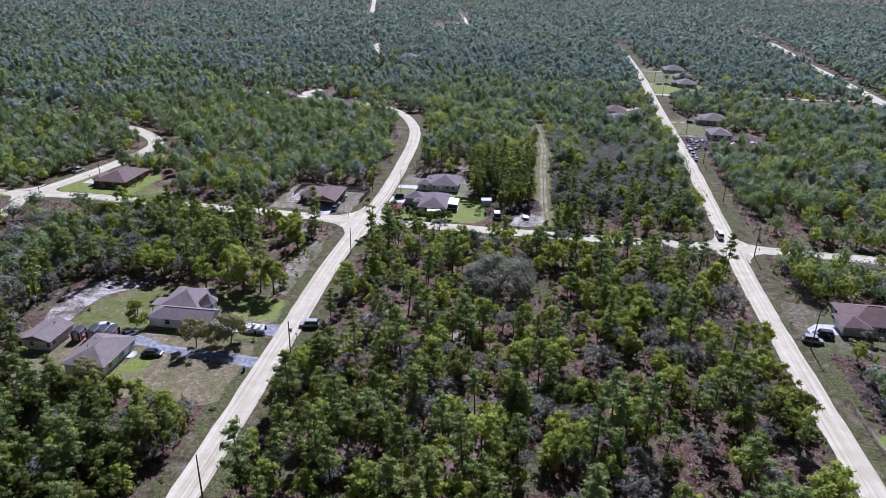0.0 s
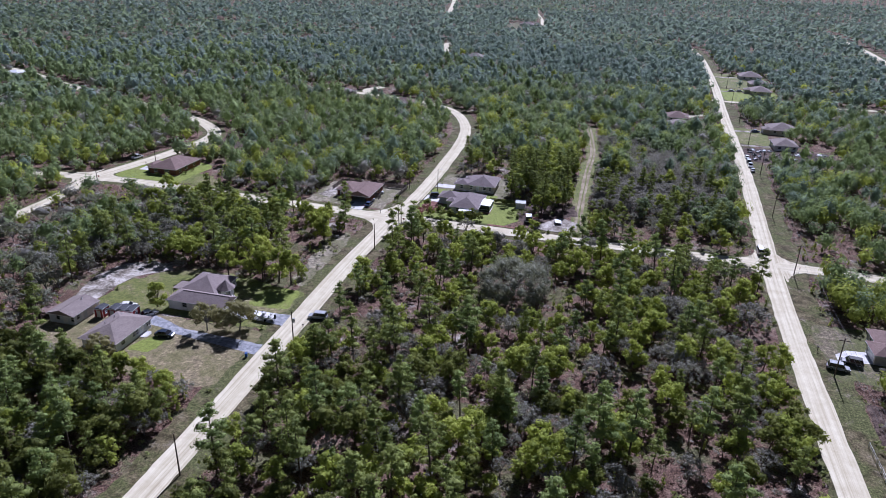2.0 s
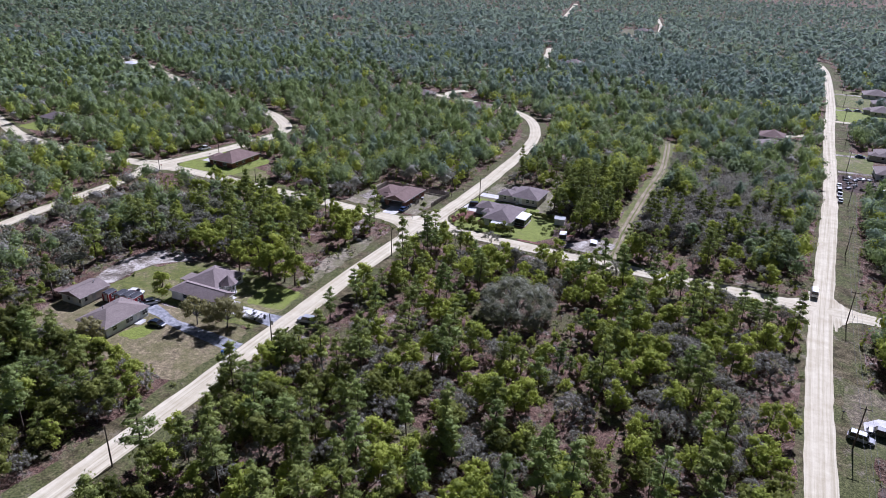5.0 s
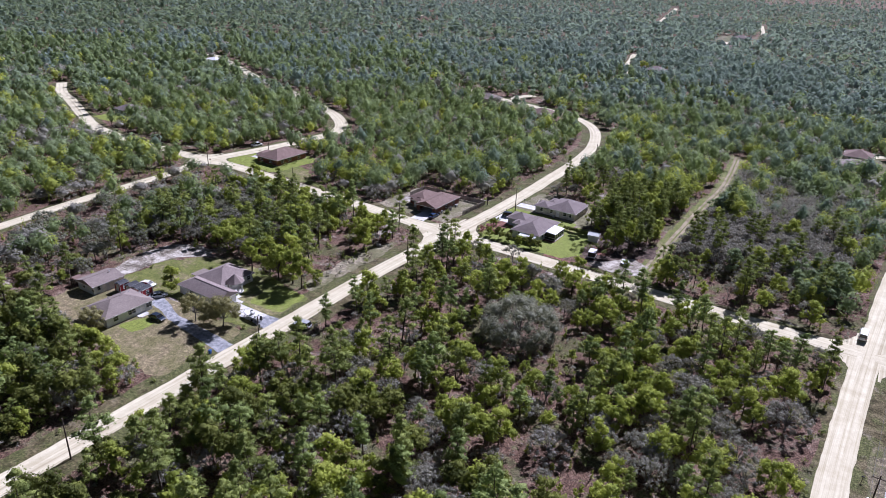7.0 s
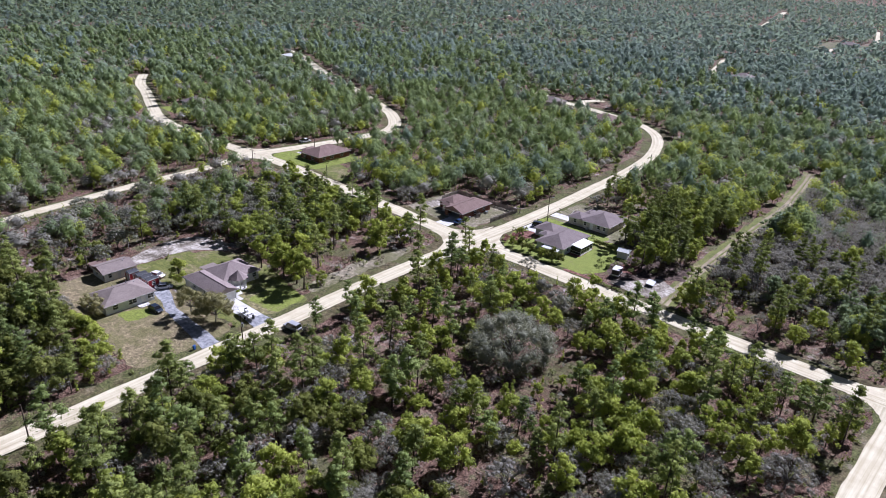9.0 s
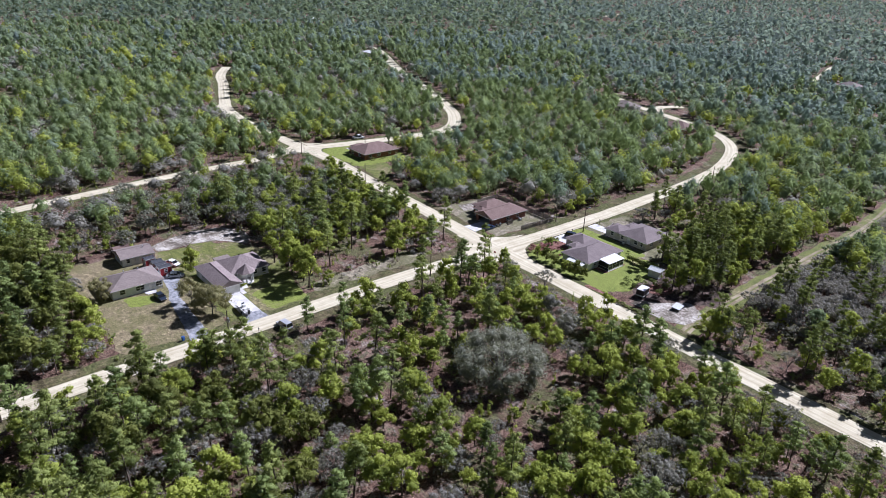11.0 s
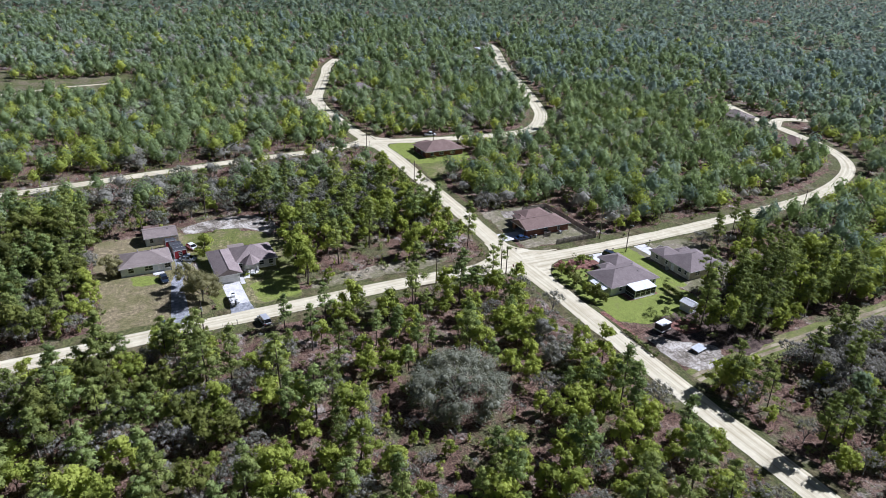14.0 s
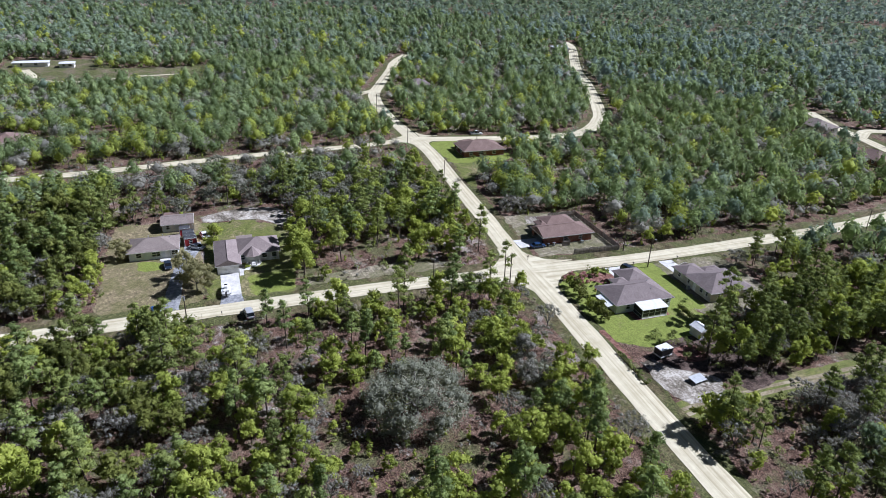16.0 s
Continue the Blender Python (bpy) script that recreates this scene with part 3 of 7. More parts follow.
# lawns and yards: outline, height, material, label
YARDS = [
    ("lawn", rect(-113, 108.4, -59.4, 133, 3), 0.0340, M_TAN, "dead tan lawn with bare sandy spots"),
    ("lawn_patch", [(-86, 117), (-82, 116.5), (-79.5, 119), (-80, 123), (-83, 124), (-86, 121.5)], 0.0440, M_LAWN, "small bright green patch in a dead lawn"),
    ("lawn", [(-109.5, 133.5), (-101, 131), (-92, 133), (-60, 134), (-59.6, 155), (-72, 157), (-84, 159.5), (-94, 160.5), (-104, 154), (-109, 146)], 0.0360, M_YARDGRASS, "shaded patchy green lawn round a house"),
    ("sand_lot", [(-114.5, 133), (-109.5, 133.5), (-110, 141), (-109.5, 148), (-106.5, 153), (-101, 157), (-104, 160.5), (-112, 160), (-118, 155), (-119.5, 147), (-117.5, 139)], 0.0470, M_SAND, "bare white sandy track behind a house"),
    ("lawn", rect(-71.2, 143.6, -59.8, 155.5, 3), 0.0420, M_LAWN, "vivid green lawn in tree shade"),
    ("yard", [(-92, 225), (-61, 224), (-61, 249), (-90, 250)], 0.0340, M_PALEYARD, "dry sandy yard with sparse grass"),
    ("sand_patch", [(-66.5, 160), (-62, 158), (-61.5, 176), (-61.8, 196), (-64.5, 200), (-68, 186), (-67, 172)], 0.0450, M_PALEYARD, "bare sandy strip beside a dirt road"),
    ("sand_patch", [(-90, 232), (-84, 230), (-83, 240), (-88, 243)], 0.0430, M_SAND, "bare sandy patch in a yard"),
    ("lawn", rect(-49.2, 221.2, -12, 249, 7), 0.0340, M_LAWN, "lush green watered lawn"),
    ("lawn", rect(-49, 249, -20, 275, 3), 0.0360, M_PALEYARD, "dry mown lawn beside a house"),
    ("lawn", [(-49.5, 247.5), (-40, 246.5), (-24, 249), (-24, 252), (-34, 252.5), (-43, 253.5), (-49.5, 253.5)], 0.0440, M_LAWN, "green lawn strip between two houses"),
    ("sand_lot", [(-8, 222), (2, 221), (8, 223.5), (8.5, 232), (3, 235), (-4, 233), (-8, 229)], 0.0400, M_SAND, "pale sandy yard with tracks"),
    ("leaf_litter", [(-13, 230), (-9, 225), (-3, 229), (3, 236), (8, 239), (6, 250), (-8, 252), (-14, 246)], 0.0420, M_BURNT, "dark leaf litter under trees"),
    ("lawn", rect(-178, 227, -146, 254, 5), 0.0340, M_LAWN, "mown green lawn on a corner lot"),
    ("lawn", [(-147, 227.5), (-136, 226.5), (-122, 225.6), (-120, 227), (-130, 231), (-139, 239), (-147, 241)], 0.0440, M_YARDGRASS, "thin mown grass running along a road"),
    ("lawn", rect(71, 150, 96, 177, 3), 0.0340, M_DRY, "dry mown lawn by a driveway"),
    ("lawn", rect(72.0, 92, 98, 119, 2), 0.0340, M_LAWN, "bright green fenced lawn"),
    ("brush_lot", rect(74.5, 119.5, 99, 142, 2), 0.0360, M_BURNT, "dry brushy lot beside a lawn"),
    ("lawn", rect(80.5, 374, 97, 413, 3), 0.0440, M_YARDGRASS, "mown green lawn in front of a house"),
    ("lawn", rect(88, 495, 126, 548, 3), 0.0340, M_LAWN, "green mown lawns in front of houses"),
    ("lawn", rect(91, 552, 130, 625, 3), 0.0360, M_YARDGRASS, "dry mown lawn in front of a house"),
    ("yard", rect(80, 340, 122, 367, 3), 0.0390, M_BURNT, "bare dark dirt yard strewn with junk"),
    ("lawn", rect(44, 388, 74, 430, 3), 0.0340, M_DRY, "dry lawn between two houses"),
    ("field", [(-404, 22), (-350, 28), (-316, 44), (-310, 60), (-299, 82), (-291, 114), (-303, 142), (-333, 150), (-372, 142), (-368, 90), (-404, 72)], 0.0340, M_DRY, "dry open field with sandy tracks"),
    ("field", rect(-146, 900, -84, 1004, 8), 0.0340, M_DRY, "dry clearing round a far house"),
    ("lawn", rect(-291, 236, -272, 249, 4), 0.0360, M_LAWN, "green lawn before a house in the pines"),
    ("clearing", rect(-222, 54, -198, 74, 4), 0.0340, M_DRY, "dry yard round a house"),
    ("brush_lot", rect(-167, 283, -149, 299, 4), 0.0340, M_BURNT, "bare reddish brushy patch in the woods"),
    ("clearing", rect(-562, 890, -536, 962, 6), 0.0340, M_DRY, "dry clearing beside a far road"),
    ("clearing", rect(-500, 770, -450, 840, 8), 0.0340, M_DRY, "dry clearing in the woods"),
    ("field", rect(150, 455, 232, 489, 8), 0.0340, M_DRY, "open dry field"),
]
for i, (nm, o, z, mt, lab) in enumerate(YARDS):
    patch(nm, o, z, mt, lab, nm.replace("_", " "), 0.7 if mt in (M_SAND, M_BURNT) else 1.2, i * 3.7)
PAVED = [
    ("driveway", [(-73.2, 137.4), (-57.2, 137.4), (-57.2, 142.0), (-73.2, 142.0)], 0.0590, M_CONC, "pale concrete driveway"),
    ("driveway_apron", [(-61.5, 137.2), (-57.0, 136.6), (-57.0, 142.6), (-61.5, 142.2)], 0.0615, M_GRAVEL, "grey asphalt driveway apron"),
    ("driveway", [(-96, 128.4), (-85.6, 128.0), (-79, 125.8), (-57.4, 123.0), (-57.4, 127.4), (-79, 128.6), (-91, 133), (-96, 133)], 0.0590, M_GRAVEL, "blue-grey gravel driveway in tree shade"),
    ("driveway", [(-73.5, 221.0), (-68.0, 221.0), (-68.2, 228.5), (-73.3, 228.5)], 0.0690, M_CONC, "pale concrete driveway"),
    ("driveway", [(-49.8, 238.2), (-43.0, 238.2), (-43.0, 245.0), (-49.8, 245.0)], 0.0590, M_CONC, "pale concrete driveway"),
    ("driveway", [(-49.6, 255.6), (-41.0, 255.6), (-41.0, 259.8), (-49.6, 259.8)], 0.0590, M_CONC, "pale concrete driveway"),
    ("driveway", [(-172.8, 238), (-165, 238), (-165, 243), (-172.8, 243)], 0.0590, M_CONC, "pale concrete driveway"),
    ("driveway", [(74.0, 159.4), (81.6, 160.2), (81.6, 165.6), (77.0, 165.2), (74.0, 162.4)], 0.0590, M_CONC, "pale concrete driveway"),
    ("driveway", [(81, 403), (97, 404), (97, 408), (81, 406.5)], 0.0590, M_SAND, "sandy driveway"),
    ("driveway", [(87, 535), (108, 536), (108, 540), (87, 538)], 0.0590, M_SAND, "sandy driveway"),
    ("driveway", [(89, 603), (112, 604), (112, 608), (89, 606)], 0.0590, M_SAND, "sandy driveway"),
    ("driveway", [(81, 370), (96, 371), (96, 374), (81, 373)], 0.06, M_SAND, "sandy driveway"),
    ("footpath", [(-77.8, 142.2), (-71.4, 142.2), (-71.4, 143.3), (-74.2, 143.4), (-74.2, 145.0), (-77.3, 145.6), (-77.3, 144.0), (-77.8, 143.5)], 0.0630, M_CONC, "pale concrete garden path"),
    ("mulch_bed", [(-48, 231.2), (-48.6, 235), (-45.6, 239.2), (-41.4, 238), (-41.2, 234), (-44, 230.8)], 0.0540, M_MULCH, "red wood-mulch flower bed"),
    ("mulch_bed", [(-21.8, 220.4), (-21, 219.9), (-8.4, 220.3), (-8.0, 221.2), (-21.3, 221.4)], 0.0540, M_MULCH, "red mulch border strip"),
    ("mulch_bed", rect(-10.5, 231.5, -4.5, 238.5, 2), 0.0565, M_MULCH, "red mulch bed under shrubs"),
    ("mulch_bed", rect(-28.4, 231, -23.2, 241, 0.8), 0.0530, M_MULCH, "red mulch edging round a porch"),
]
for i, (nm, o, z, mt, lab) in enumerate(PAVED):
    patch(nm, o, z, mt, lab, nm.replace("_", " "), 0.06 if mt is M_CONC else 0.3, i * 5.1 + 2)


# ---- houses ----
def hip_roof(parent, x0, y0, x1, y1, z, slope, over, mat, gables=(), label=""):
    """A roof with eaves over the block; the ridge runs along the longer side. gables: the ends ('x0', 'y1' ...) that are gables."""
    x0, y0, x1, y1 = x0 - over, y0 - over, x1 + over, y1 + over
    along_x = (x1 - x0) >= (y1 - y0)
    half = ((y1 - y0) if along_x else (x1 - x0)) / 2
    h = half * slope
    if along_x:
        ym = (y0 + y1) / 2
        a = (x0 + (0 if "x0" in gables else half), ym, z + h)
        b = (x1 - (0 if "x1" in gables else half), ym, z + h)
    else:
        xm = (x0 + x1) / 2
        a = (xm, y0 + (0 if "y0" in gables else half), z + h)
        b = (xm, y1 - (0 if "y1" in gables else half), z + h)
    bm = bmesh.new()
    c = [bm.verts.new(p) for p in ((x0, y0, z), (x1, y0, z), (x1, y1, z), (x0, y1, z))]
    d = [bm.verts.new(p) for p in ((x0, y0, z - 0.2), (x1, y0, z - 0.2), (x1, y1, z - 0.2), (x0, y1, z - 0.2))]
    ra = bm.verts.new(a)
    rb = bm.verts.new(b) if (Vector(a) - Vector(b)).length > 0.05 else ra
    if along_x:
        fs = [(c[0], c[1], rb, ra), (c[1], c[2], rb), (c[2], c[3], ra, rb), (c[3], c[0], ra)]
    else:
        fs = [(c[0], c[1], ra), (c[1], c[2], rb, ra), (c[2], c[3], rb), (c[3], c[0], ra, rb)]
    for f in fs:
        f = list(dict.fromkeys(f))
        bm.faces.new(f)
    for i in range(4):
        bm.faces.new((d[i], d[(i + 1) % 4], c[(i + 1) % 4], c[i]))
    bm.faces.new((d[3], d[2], d[1], d[0]))
    bmesh.ops.recalc_face_normals(bm, faces=bm.faces)
    roof = part("roof", bm, mat, parent, label)
    bm = bmesh.new()
    loops = []
    for o, zz in ((0.03, z - 0.22), (0.03, z - 0.02), (-0.03, z - 0.02), (-0.03, z - 0.22)):
        loops.append([bm.verts.new(p) for p in ((x0 - o, y0 - o, zz), (x1 + o, y0 - o, zz), (x1 + o, y1 + o, zz), (x0 - o, y1 + o, zz))])
    for u in range(4):
        for k in range(4):
            bm.faces.new((loops[u][k], loops[u][(k + 1) % 4], loops[(u + 1) % 4][(k + 1) % 4], loops[(u + 1) % 4][k]))
    bmesh.ops.recalc_face_normals(bm, faces=bm.faces)
    part("fascia", bm, M_TRIM, roof, "white fascia board")
    if a != b:
        bm = bmesh.new()
        tube(bm, a, b, 0.09, 0.09, 6)
        part("ridge_cap", bm, mat, roof)
    return roof, a, b


def wall(parent, p, q, z0, z1, mat, holes=(), thick=0.2):
    """A wall from p to q (its outer face to the right of the way) with real openings. holes: (kind, from, width, sill, height)."""
    p, q = Vector((*p, 0)), Vector((*q, 0))
    L = (q - p).length
    t = (q - p) / L
    inn = Vector((-t.y, t.x, 0))
    m = Matrix(((t.x, inn.x, 0, p.x), (t.y, inn.y, 0, p.y), (0, 0, 1, z0), (0, 0, 0, 1)))
    bm = bmesh.new()
    H = z1 - z0
    cx = sorted({0.0, L, *(a for _, a, *_r in holes), *(a + w for _, a, w, *_r in holes)})
    cz = sorted({0.0, H, *(s for *_r, s, h in holes), *(s + h for *_r, s, h in holes)})
    lattice(bm, cx, cz, 0.0, thick, lambda x, z: not any(a < x < a + w and s < z < s + h for _, a, w, s, h in holes))
    ob = part("wall", bm, mat, parent)
    ob.data.transform(m)
    for kind, a, w, sill, h in holes:
        bm = bmesh.new()
        e = 0.09
        if kind == "door":
            lattice(bm, [a - e, a, a + w, a + w + e], [0.0, sill + h, sill + h + e], -0.03, 0.12, lambda x, z: not (a < x < a + w and z < sill + h))
        if kind == "window":
            cols = [a, a + w / 2 - 0.04, a + w / 2 + 0.04, a + w] if w > 1.5 else [a, a + w]
            mid_z = sill + h / 2
            lattice(bm, [a - e, *cols, a + w + e], [sill - e, sill, mid_z - 0.03, mid_z + 0.03, sill + h, sill + h + e], -0.03, 0.12,
                    lambda x, z: not (a < x < a + w and sill < z < sill + h) or abs(z - mid_z) < 0.03 or (w > 1.5 and abs(x - a - w / 2) < 0.04))
            win = part("window", bm, M_TRIM, parent, "white-framed sash window")
            win.data.transform(m)
            g = bpart("pane", (a, 0.07, sill, a + w, 0.085, sill + h), M_GLASS, win, "dark reflecting glass")
            g.data.transform(m)
            s = bpart("sill", (a - 0.12, -0.09, sill - 0.14, a + w + 0.12, -0.031, sill - 0.06), M_TRIM, win)
            s.data.transform(m)
        elif kind == "door":
            dr = part("door_frame", bm, M_TRIM, parent)
            dr.data.transform(m)
            bm = bmesh.new()
            box(bm, a, 0.06, sill, a + w, 0.1, sill + h)
            for k in (0.12, 0.55):
                box(bm, a + 0.15, 0.045, sill + h * k, a + w - 0.15, 0.07, sill + h * (k + 0.33))
            dd = part("door", bm, M_TRIM, dr, "white panelled front door")
            dd.data.transform(m)
            bm = bmesh.new()
            tube(bm, (a + w - 0.12, 0.06, sill + 1.0), (a + w - 0.12, -0.02, sill + 1.0), 0.035)
            hd = part("handle", bm, M_STEEL, dr)
            hd.data.transform(m)
        elif kind == "garage":
            n = 4
            for k in range(n):
                box(bm, a + 0.02, 0.07, sill + h * k / n + 0.012, a + w - 0.02, 0.12, sill + h * (k + 1) / n - 0.012)
                for j in range(4):
                    box(bm, a + w * (j + 0.12) / 4, 0.05, sill + h * (k + 0.2) / n, a + w * (j + 0.88) / 4, 0.072, sill + h * (k + 0.8) / n)
            g = part("garage_door", bm, M_TRIM, parent, "white panelled garage door")
            g.data.transform(m)
            bm = bmesh.new()
            for d in ((a - 0.12, -0.02, 0, a, 0.06, h + 0.12), (a + w, -0.02, 0, a + w + 0.12, 0.06, h + 0.12), (a, -0.02, h, a + w, 0.06, h + 0.12)):
                box(bm, *d)
            f = part("frame", bm, M_TRIM, g)
            f.data.transform(m)
    return ob


def block(parent, x0, y0, x1, y1, h, mat, roof_mat, slope=0.42, over=0.55, gables=(), south=(), east=(), north=(), west=(), z0=0.12, skip=()):
    """One volume of a house: slab, four walls, ceiling and roof. The sides are named for -y, +x, +y, -x."""
    if "s" not in skip:
        wall(parent, (x0, y0), (x1, y0), z0, h, mat, south)
    if "e" not in skip:
        wall(parent, (x1, y0 + 0.2), (x1, y1 - 0.2), z0, h, mat, east)
    if "n" not in skip:
        wall(parent, (x1, y1), (x0, y1), z0, h, mat, north)
    if "w" not in skip:
        wall(parent, (x0, y1 - 0.2), (x0, y0 + 0.2), z0, h, mat, west)
    bpart("slab", (x0 - 0.05, y0 - 0.05, 0.0, x1 + 0.05, y1 + 0.05, z0 + 0.004), M_CONC, parent)
    roof, a, b = hip_roof(parent, x0, y0, x1, y1, h + 0.18, slope, over, roof_mat, gables)
    for g in gables:
        bm = bmesh.new()
        if g[0] == "x":
            x = x0 if g == "x0" else x1
            i = 0.2 if g == "x0" else -0.2
            tri = [(y0, h), (y1, h), ((y0 + y1) / 2, h + (y1 - y0) / 2 * slope)]
            f1 = [bm.verts.new((x, p, q)) for p, q in tri]
            f2 = [bm.verts.new((x + i, p, q)) for p, q in tri]
        else:
            y = y0 if g == "y0" else y1
            i = 0.2 if g == "y0" else -0.2
            tri = [(x0, h), (x1, h), ((x0 + x1) / 2, h + (x1 - x0) / 2 * slope)]
            f1 = [bm.verts.new((p, y, q)) for p, q in tri]
            f2 = [bm.verts.new((p, y + i, q)) for p, q in tri]
        bm.faces.new(f1), bm.faces.new(f2[::-1])
        for k in range(3):
            bm.faces.new((f1[k], f1[(k + 1) % 3], f2[(k + 1) % 3], f2[k]))
        bmesh.ops.recalc_face_normals(bm, faces=bm.faces)
        part("gable", bm, mat, parent)
    return roof, a, b


def roof_vents(roof, spots):
    for x, y, z in spots:
        bm = bmesh.new()
        tube(bm, (x, y, z - 0.4), (x, y, z + 0.25), 0.1, 0.1, 8)
        tube(bm, (x, y, z + 0.25), (x, y, z + 0.33), 0.17, 0.12, 8)
        part("vent_pipe", bm, M_STEEL, roof)


W = lambda a, w=1.3, s=0.85, h=1.25: ("window", a, w, s, h)
D = lambda a, w=1.0: ("door", a, w, 0.0, 2.05)
G = lambda a, w=4.9: ("garage", a, w, 0.0, 2.15)


def house_ranch():
    h = thing("house", "low white ranch house with grey-brown shingled hip roof", "house")
    r, a, b = block(h, -96.9, 114.6, -87.9, 127.0, 2.5, M_SIDING, M_ROOF_GREY, 0.40, 0.55, (), east=[W(1.6), W(5.6, 2.0), D(8.9), W(10.6, 1.6)], south=[W(2.2), W(6.0)], north=[W(1.5), W(5.4, 1.0)], west=[W(3, 1.4), W(8, 1.6)])
    roof_vents(r, [(-94.2, 119.5, 4.3), (-94.6, 123.2, 4.0), (-94.0, 125.0, 3.6)])
    bm = bmesh.new()
    box(bm, -87.85, 122.2, 0.0, -86.4, 125.0, 0.2)
    box(bm, -86.4, 122.6, 0.0, -86.0, 124.6, 0.12)
    part("front_step", bm, M_CONC, h)
    h.location.x = 0.9


def workshop():
    h = thing("workshop", "long white gabled workshop with a wide garage door", "outbuilding")
    r, a, b = block(h, -112.8, 122.4, -105.8, 130.8, 2.4, M_SIDING, M_ROOF_GREY, 0.30, 0.45, ("y0", "y1"), east=[W(0.9, 0.9), D(2.3), G(4.4, 4.2)], south=[W(2.0, 1.1), D(4.2), W(6.2, 0.9)], north=[W(3.4)])
    roof_vents(r, [(-108.6, 129.0, 3.7)])
    bpart("lean_to_roof", (-116.4, 122.6, 2.1, -113.5, 127.6, 2.2), M_ROOF_BROWN, h, "rusty brown lean-to roof")
    for y in (122.8, 127.4):
        bpart("post", (-116.3, y - 0.06, 0, -116.18, y + 0.06, 2.1), M_POLE, h)
    h.location.x = 0.8


def house_turret():
    h = thing("house", "white house with taupe hip roofs and small turret entry", "house")
    block(h, -90.0, 136.8, -74.4, 142.5, 2.5, M_STUCCO, M_ROOF_TAUPE, 0.46, 0.5, ("x1",), east=[("garage", 0.35, 4.7, 0.0, 2.15)], south=[W(4), W(9, 1.0)], skip=("n",))
    block(h, -90.0, 142.5, -80.2, 153.2, 2.5, M_STUCCO, M_ROOF_TAUPE, 0.46, 0.5, (), east=[W(0.5, 0.9), W(6.0, 1.2), W(8.6, 1.2)], north=[W(2), W(6)], west=[W(2), W(6, 1.8)], skip=("s",))
    cx, cy, n = -79.0, 146.2, 8
    for k in range(n):
        a0 = radians(22.5 + 45 * k)
        x, y = cx + 1.75 * math.cos(a0), cy + 1.75 * math.sin(a0)
        bpart("porch_column", (x - 0.14, y - 0.14, 0.12, x + 0.14, y + 0.14, 2.9), M_TRIM, h, "white porch column")
    bm = bmesh.new()
    tube(bm, (cx, cy, 0.0), (cx, cy, 0.2), 2.1, 2.1, 8)
    part("porch_floor", bm, M_CONC, h)
    bm = bmesh.new()
    tube(bm, (cx, cy, 2.85), (cx, cy, 3.15), 2.15, 2.25, 8)
    part("porch_beam", bm, M_TRIM, h, "white beam ring")
    bm = bmesh.new()
    tube(bm, (cx, cy, 3.15), (cx, cy, 5.2), 2.55, 0.05, 8)
    t = part("turret_roof", bm, M_ROOF_TAUPE, h, "pointed taupe shingled turret roof")
    bm = bmesh.new()
    tube(bm, (cx, cy, 5.1), (cx, cy, 5.6), 0.06, 0.02, 6)
    part("finial", bm, M_TRIM, t)
    bpart("patio_roof", (-92.6, 142.5, 2.6, -90.2, 147.0, 2.72), M_ROOF_GREY, h, "taupe patio roof")
    for y in (142.7, 146.8):
        bpart("patio_post", (-92.5, y - 0.06, 0, -92.38, y + 0.06, 2.6), M_TRIM, h)
    h.location.x = 1.2


def house_brick_fenced():
    h = thing("house", "red brick house with brown hip roofs and carport garage", "house")
    block(h, -76.0, 228.4, -68.0, 244.3, 2.5, M_BRICK, M_ROOF_BROWN, 0.40, 0.55, ("y0",), south=[("opening", 1.4, 5.4, 0.0, 2.3)], east=[W(6.4, 1.2), W(11.5, 0.9)], north=[W(3, 2.0)], skip=())
    block(h, -82.2, 233.0, -75.8, 242.6, 2.5, M_BRICK, M_ROOF_BROWN, 0.44, 0.55, (), south=[W(1.2, 1.4)], west=[W(2), W(6)], north=[W(2, 1.6)], skip=("e",))
    block(h, -79.6, 230.9, -75.8, 233.2, 2.5, M_BRICK, M_ROOF_BROWN, 0.5, 0.5, (), south=[D(0.6), W(2.1, 1.1)], skip=("n", "e"))
    bm = bmesh.new()
    box(bm, -67.2, 240.0, 0.0, -66.3, 240.9, 0.85)
    part("air_conditioner", bm, M_STEEL, h, "grey outdoor air conditioner", 0.03)


